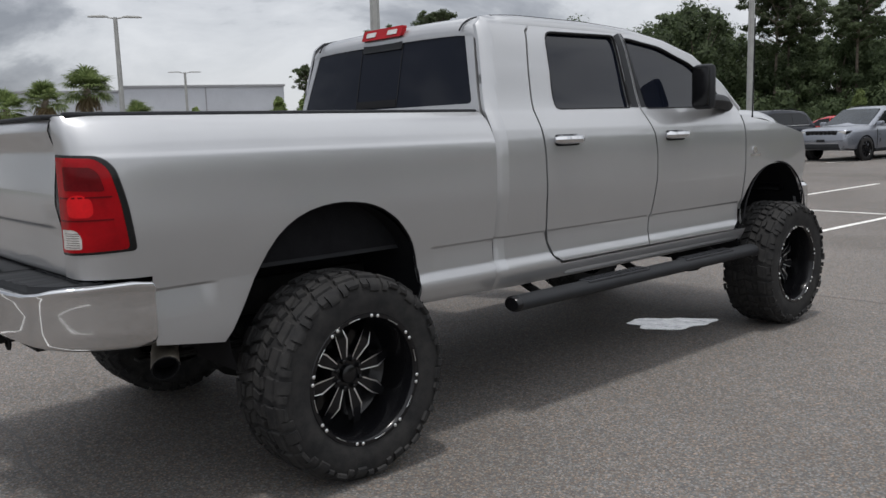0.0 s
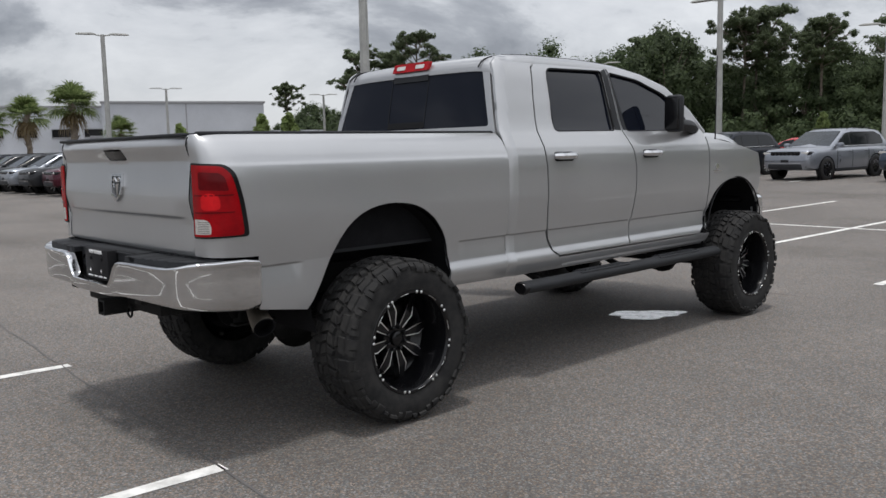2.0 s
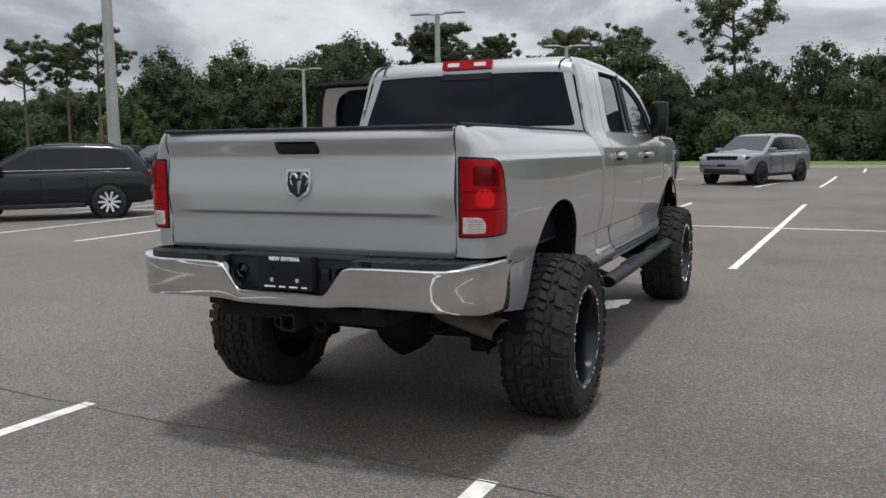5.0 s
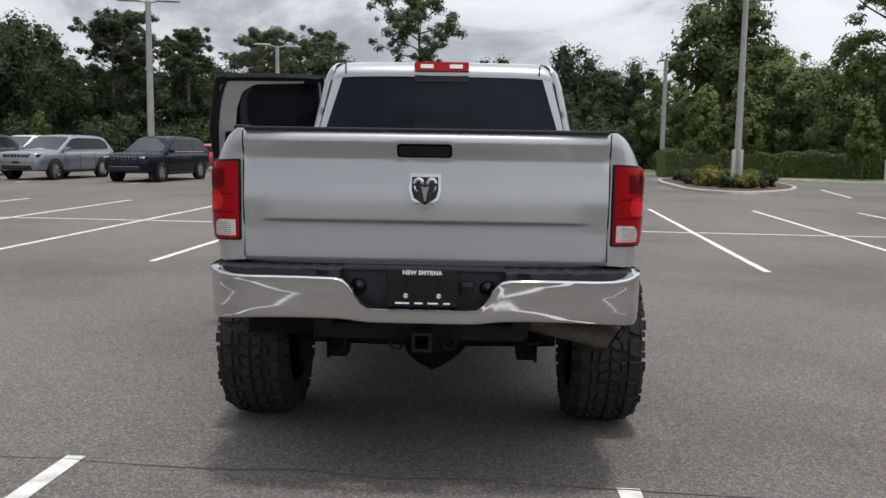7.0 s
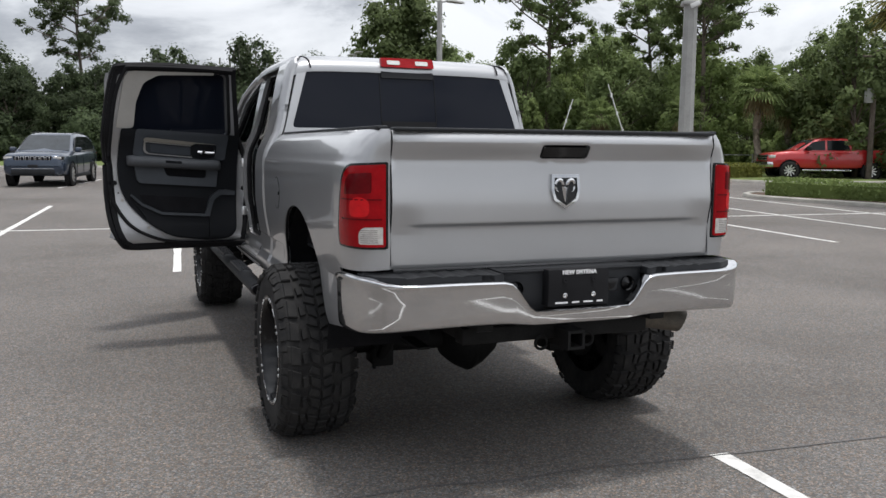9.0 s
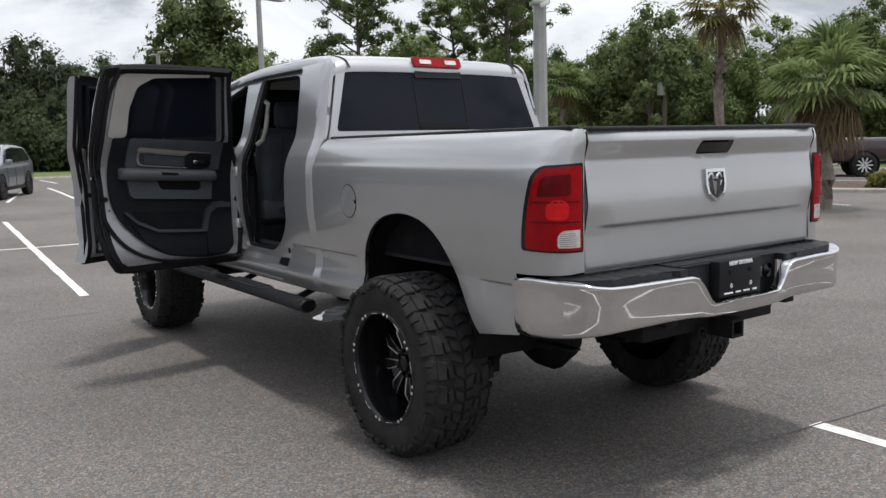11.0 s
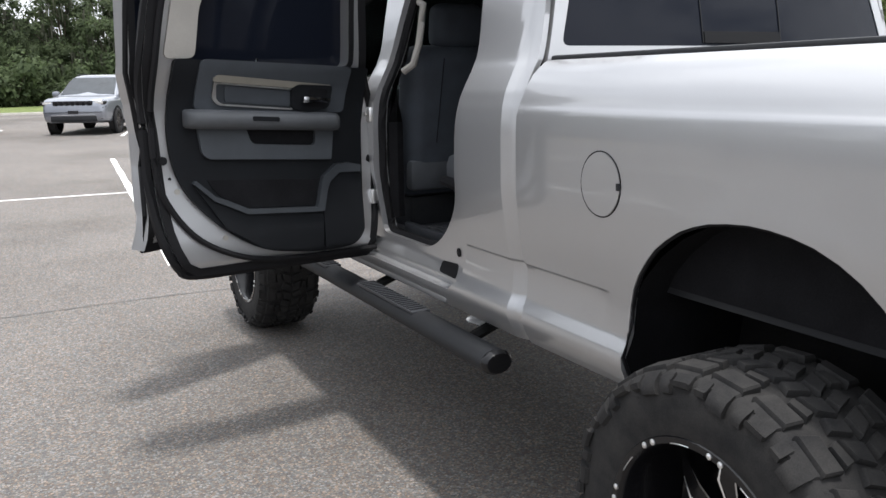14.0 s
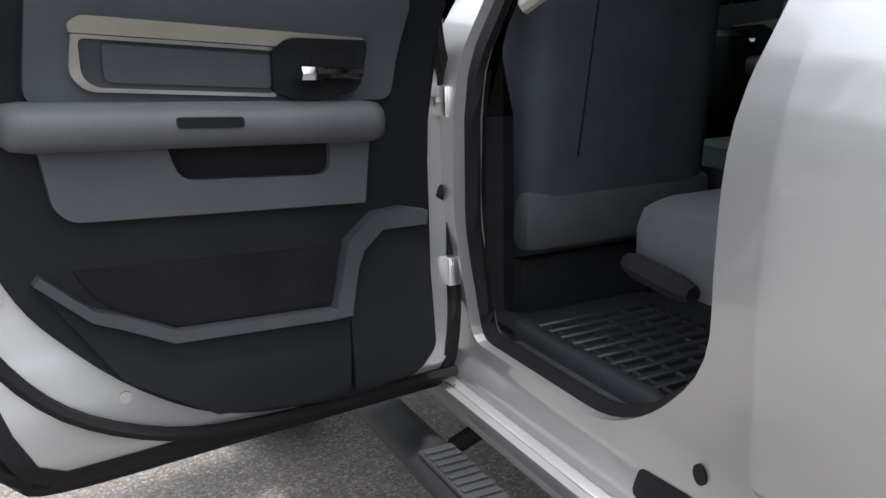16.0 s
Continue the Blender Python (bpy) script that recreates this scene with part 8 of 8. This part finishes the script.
def woods():
    pines = [pine(11, bare=0.64, count=2300), pine(12, spread=1.1, bare=0.60, count=2400), pine(13, spread=0.95, bare=0.68, count=2000), pine(14, spread=1.3, bare=0.58, count=2600)]
    oaks = [oak(21), oak(22, wide=4.2), oak(23, wide=3.2, count=3800), oak(24, leaf="leaf_light", label="bright green broadleaf tree at the woodland edge")]
    mossy = [oak(25, count=3000, mossy=True, label="grey broadleaf tree hung with moss"), oak(26, count=2800, wide=3.2, mossy=True, label="grey broadleaf tree hung with moss")]
    bright = [oak(27, leaf="leaf_mid", label="green broadleaf tree at the woodland edge"), oak(28, wide=4.1, leaf="leaf_mid", label="green broadleaf tree at the woodland edge"), oak(29, wide=3.3, leaf="leaf_light", label="bright green broadleaf tree at the woodland edge")]
    sunny = [pine(15, bare=0.60, count=2300, leaf="leaf_mid"), pine(16, spread=1.2, bare=0.58, count=2300, leaf="leaf_mid"), pine(17, spread=0.95, bare=0.62, count=2100, leaf="leaf_mid"), pine(18, spread=1.25, bare=0.62, count=2300, leaf="leaf_mid")]
    dome = oak(30, wide=3.3, leaf="leaf_mid", count=4200, low=0.52, label="tall dark tree with a domed crown over bare limbs")
    under = [shrub(31, 3.2, 3.4, count=1900), shrub(32, 3.8, 3.2, count=2000), shrub(33, 2.2, 3.0, "leaf_light", label="bright green shrub at the woodland edge")]
    tall = [(-50.4, 41.2, 9.5, 0), (-48.6, 43.4, 9.6, 2), (-43.7, 41.6, 10.2, 1), (-26.6, 59.8, 10.8, 1), (-21.2, 61.0, 10.3, 0), (-15.9, 62.6, 10.5, 3), (-27.4, 65.5, 12.2, 1), (-23.5, 67, 11.0, 2), (-17.6, 68.8, 11.2, 3), (-12.4, 69.9, 11.4, 0), (-4.1, 76.2, 15.6, 3), (-26.3, 61.2, 11.6, 0), (24.6, 46.0, 13.5, 1), (29.6, 36.6, 12.6, 3), (32.4, 40.4, 12.4, 1), (-39, 66, 11.5, 2), (33.5, 47, 13, 0)]
    for x, y, h, k in tall:
        put((sunny if x > 10 else pines)[k], x, y, h / 11.0)
    put(dome, 18.2, 56.6, 1.33)
    drop(dome)
    put(pines[2], -57.9, 39.4, 0.68)
    broad = [(-32.2, 57.8, 10.2, 1), (-35.6, 61.6, 10.8, 0), (-47.6, 53.2, 9.6, 2), (-43.4, 56.4, 10.0, 0), (13.7, 65.2, 8.5, 0), (20.6, 53.4, 8.0, 3), (23.4, 47.4, 8.0, 0), (26.6, 42.0, 7.8, 3), (22.6, 52.4, 7.2, 1), (34.0, 31.6, 7.6, 3), (36.4, 29.0, 7.2, 0), (30.0, 37.0, 7.4, 2), (38.2, 17.2, 7.6, 2), (40.0, 20.6, 8.0, 0), (37.6, 14.2, 7.0, 1), (31.5, 27.6, 7.8, 0), (34.6, 26.0, 6.8, 1), (35.6, 22.8, 7.3, 2), (38.6, 20.4, 7.0, 0), (39.0, 16.4, 7.0, 2)]
    for x, y, h, k in broad:
        put((bright[k % 3] if x > 18 else oaks[k]), x, y, h / 9.4)
    for x, y, h, k in ((2.6, 70.0, 8.9, 0), (6.2, 70.6, 8.6, 1), (9.0, 70.0, 10.0, 0), (11.4, 69.0, 8.8, 1), (5.0, 66.4, 6.5, 1), (-1.5, 68.5, 7.6, 0)):
        put(mossy[k], x, y, h / 9.4)
    edge = [(-100, 62), (-78, 50), (-62, 46), (-48, 50), (-36, 56), (-24, 60), (-10, 64), (4, 66.5), (13, 63), (21, 55), (27, 47), (33, 40), (39, 32), (46, 22), (51, 10), (53, -6)]
    heights = [(0, 6.5), (2, 7.6), (3, 8.4), (3.6, 8.7), (4.0, 9.6), (4.35, 9.3), (4.6, 8.4), (5.0, 8.3), (5.4, 8.0), (5.7, 9.0), (5.9, 9.5), (6.05, 8.6), (6.2, 7.0), (6.6, 7.2), (6.8, 6.0), (7.0, 7.4), (7.35, 7.3), (7.6, 8.1), (7.9, 6.8), (8.2, 7.4), (8.6, 8.2), (9.2, 7.7), (9.6, 8.5), (10.1, 9.2), (10.6, 8.5), (11.2, 7.8), (11.6, 6.6), (12.2, 6.3), (15, 6)]
    skyline = lambda q: float(np.interp(q, *zip(*heights)))
    rng = random.Random(77)
    inner, inner_light = [], []
    for i in range(1, len(edge) - 2):
        a, b = Vector(edge[i]), Vector(edge[i + 1])
        d = (b - a).normalized()
        out = Vector((-d.y, d.x))
        n = int((b - a).length / (2.7 if 3 <= i < 8 else 3.1)) + 1
        kinds = oaks[:3] if i < 8 else bright
        for k in range(n):
            f = (k + rng.random() * 0.8) / n
            p = a.lerp(b, f)
            top = skyline(i + f) / 9.3
            q = p + out * rng.uniform(0.5, 2.0)
            put(rng.choice(kinds), q.x, q.y, rng.uniform(0.62, 0.86) * top, rng.uniform(0, 6.28))
            if i >= 3:
                q = p + out * rng.uniform(4.0, 7.0)
                put(rng.choice(kinds), q.x, q.y, rng.uniform(0.90, 1.06) * top, rng.uniform(0, 6.28))
            for _ in range(12):
                q = p + out * rng.uniform(7.5, 11.0) + d * rng.uniform(-1.5, 1.5)
                z = rng.random() * 0.84 * top * 9.3
                (inner if i < 8 else inner_light).append(((q.x, q.y, ground_z(q.y) + z), rng.uniform(0.8, 1.4)))
            if rng.random() < 0.9:
                q = p - out * rng.uniform(0.6, 2.2)
                put(rng.choice(under[:2] if i < 8 else under[2:]), q.x, q.y, rng.uniform(0.7, 1.15), rng.uniform(0, 6.28))
    for cells, leaf, label, share in ((inner, "leaf_oak", "dense dark green foliage deep in the woods", 38000), (inner_light, "leaf_mid", "dense mid green foliage deep in the woods", 24000)):
        crown = leaf_spray(rng, cells, share, 0.62, inner=0.1)
        me = mesh_of("woodland_interior", *crown[:2], M[leaf], 180)
        me.normals_split_custom_set_from_vertices(crown[2])
        tagged(link_part("woodland_interior", me), label, "foliage", kind="stuff")
    for src in (*pines, *oaks, *mossy, *under, *bright, *sunny):
        drop(src)


woods()


def garden():
    clip = [cone_tree(41, 4.8, 0.98), cone_tree(42, 4.7, 1.02)]
    for x, y, s, k in ((10.8, 34.5, 0.93, 0), (12.2, 34.0, 0.95, 1), (20.5, 40.2, 0.86, 0), (-15.5, 47.5, 0.62, 1), (-40.6, 20.6, 0.68, 0), (-38.0, 24.4, 0.78, 1), (-36.9, 25.5, 0.78, 0), (-26.0, 47.5, 0.7, 0), (-44.0, 46.0, 0.95, 1), (-46.5, 45.0, 0.9, 0)):
        put(clip[k], x, y, s)
    for c in clip:
        drop(c)
    palms = [palm(51, trunk=3.3, count=46, size=0.8), palm(52, trunk=3.0, count=42, size=0.8), palm(53, trunk=3.5, count=50, size=0.8)]
    for x, y, s, k in ((23.9, 38.4, 0.95, 0), (26.4, 34.0, 1.05, 1), (29.5, 32.0, 1.28, 2), (32.6, 33.0, 1.25, 1), (36.0, 31.4, 1.15, 2), (33.1, 31.9, 1.05, 0), (-41.9, 15.2, 1.22, 2), (-48.0, 20.3, 0.98, 1), (-55.0, 17.0, 1.30, 0), (-56.0, 14.9, 1.26, 1), (-57.5, 12.4, 1.25, 2), (-52.0, 9.4, 1.2, 0), (32.2, 20.0, 1.1, 2), (36.0, 15.5, 1.0, 1)):
        put(palms[k], x, y, s)
    for p in palms:
        drop(p)
    big = palm(54, trunk=2.75, count=46, size=0.92, dry=14, name_label="broad sabal palm with hanging dry fronds")
    big.location = (14.0, 7.6, ground_z(7.6))
    tall = palm(55, trunk=5.3, count=40, size=0.9, dry=6, leaf="leaf_gold", name_label="tall sabal palm with golden lower fronds")
    tall.location = (17.9, 13.2, ground_z(13.2))
    hedge([(11.0, 43.6), (14.6, 44.6), (22.0, 42.8), (31, 46.5), (42, 50)], 1.3, 1.35, "long clipped green hedge behind the lawn", "leaf_mid", 0.17, 800)
    hedge([(17.3, 17.5), (18.9, 14.2), (20.3, 11.6)], 1.3, 0.50, "low clipped green hedge in a kerbed border", "leaf_light", 0.13, 420)
    hedge([(22.6, 29.2), (24.4, 28.4), (26.6, 28.8)], 1.2, 0.62, "low golden hedge by the entrance", "leaf_yellow", 0.12, 380)
    low = [shrub(61, 0.75, 0.75, "leaf_yellow", 420, 0.13, "golden_shrub", "low golden shrub in mulch", "island shrubs"), shrub(62, 0.65, 0.7, "leaf_yellow", 380, 0.13, "golden_shrub", "low golden shrub in mulch", "island shrubs"), shrub(63, 0.5, 0.7, "leaf_oak", 360, 0.12, "low_shrub", "low dark green shrub in mulch", "island shrubs")]
    rng = random.Random(5)
    for i in range(26):
        q = rng.uniform(0, 6.28)
        r = rng.uniform(0.2, 0.8)
        put(low[i % 3 if i < 18 else 2], 10.9 + 2.1 * r * math.cos(q), 32.2 + 4.6 * r * math.sin(q), rng.uniform(0.8, 1.15), rng.uniform(0, 6.28), 0.08)
    for i in range(16):
        put(low[i % 3], 20.6 + rng.uniform(-0.6, 1.6), 10.6 - rng.uniform(0, 4), rng.uniform(0.5, 0.8), rng.uniform(0, 6.28), 0.08)
    for s in low:
        drop(s)


garden()


def utility_pole():
    t = thing("utility_pole", "weathered timber utility pole with transformer", "utility pole", at=(31.0, 26.2, ground_z(26)))
    tube("pole", [(0, 0, -0.1), (0, 0, 6.0)], [0.14, 0.10], M["bark"], t, sides=8)
    raw("transformer", *revolve([(0, 0.0), (0, 0.2), (0.6, 0.2), (0.65, 0.15), (0.65, 0)], (-0.3, 0, 3.6), "z", 12), M["galv"], t, "grey transformer can")
    tube("cross_arm", [(-0.8, 0, 5.7), (0.8, 0, 5.7)], 0.05, M["bark"], t, sides=6)


utility_pole()
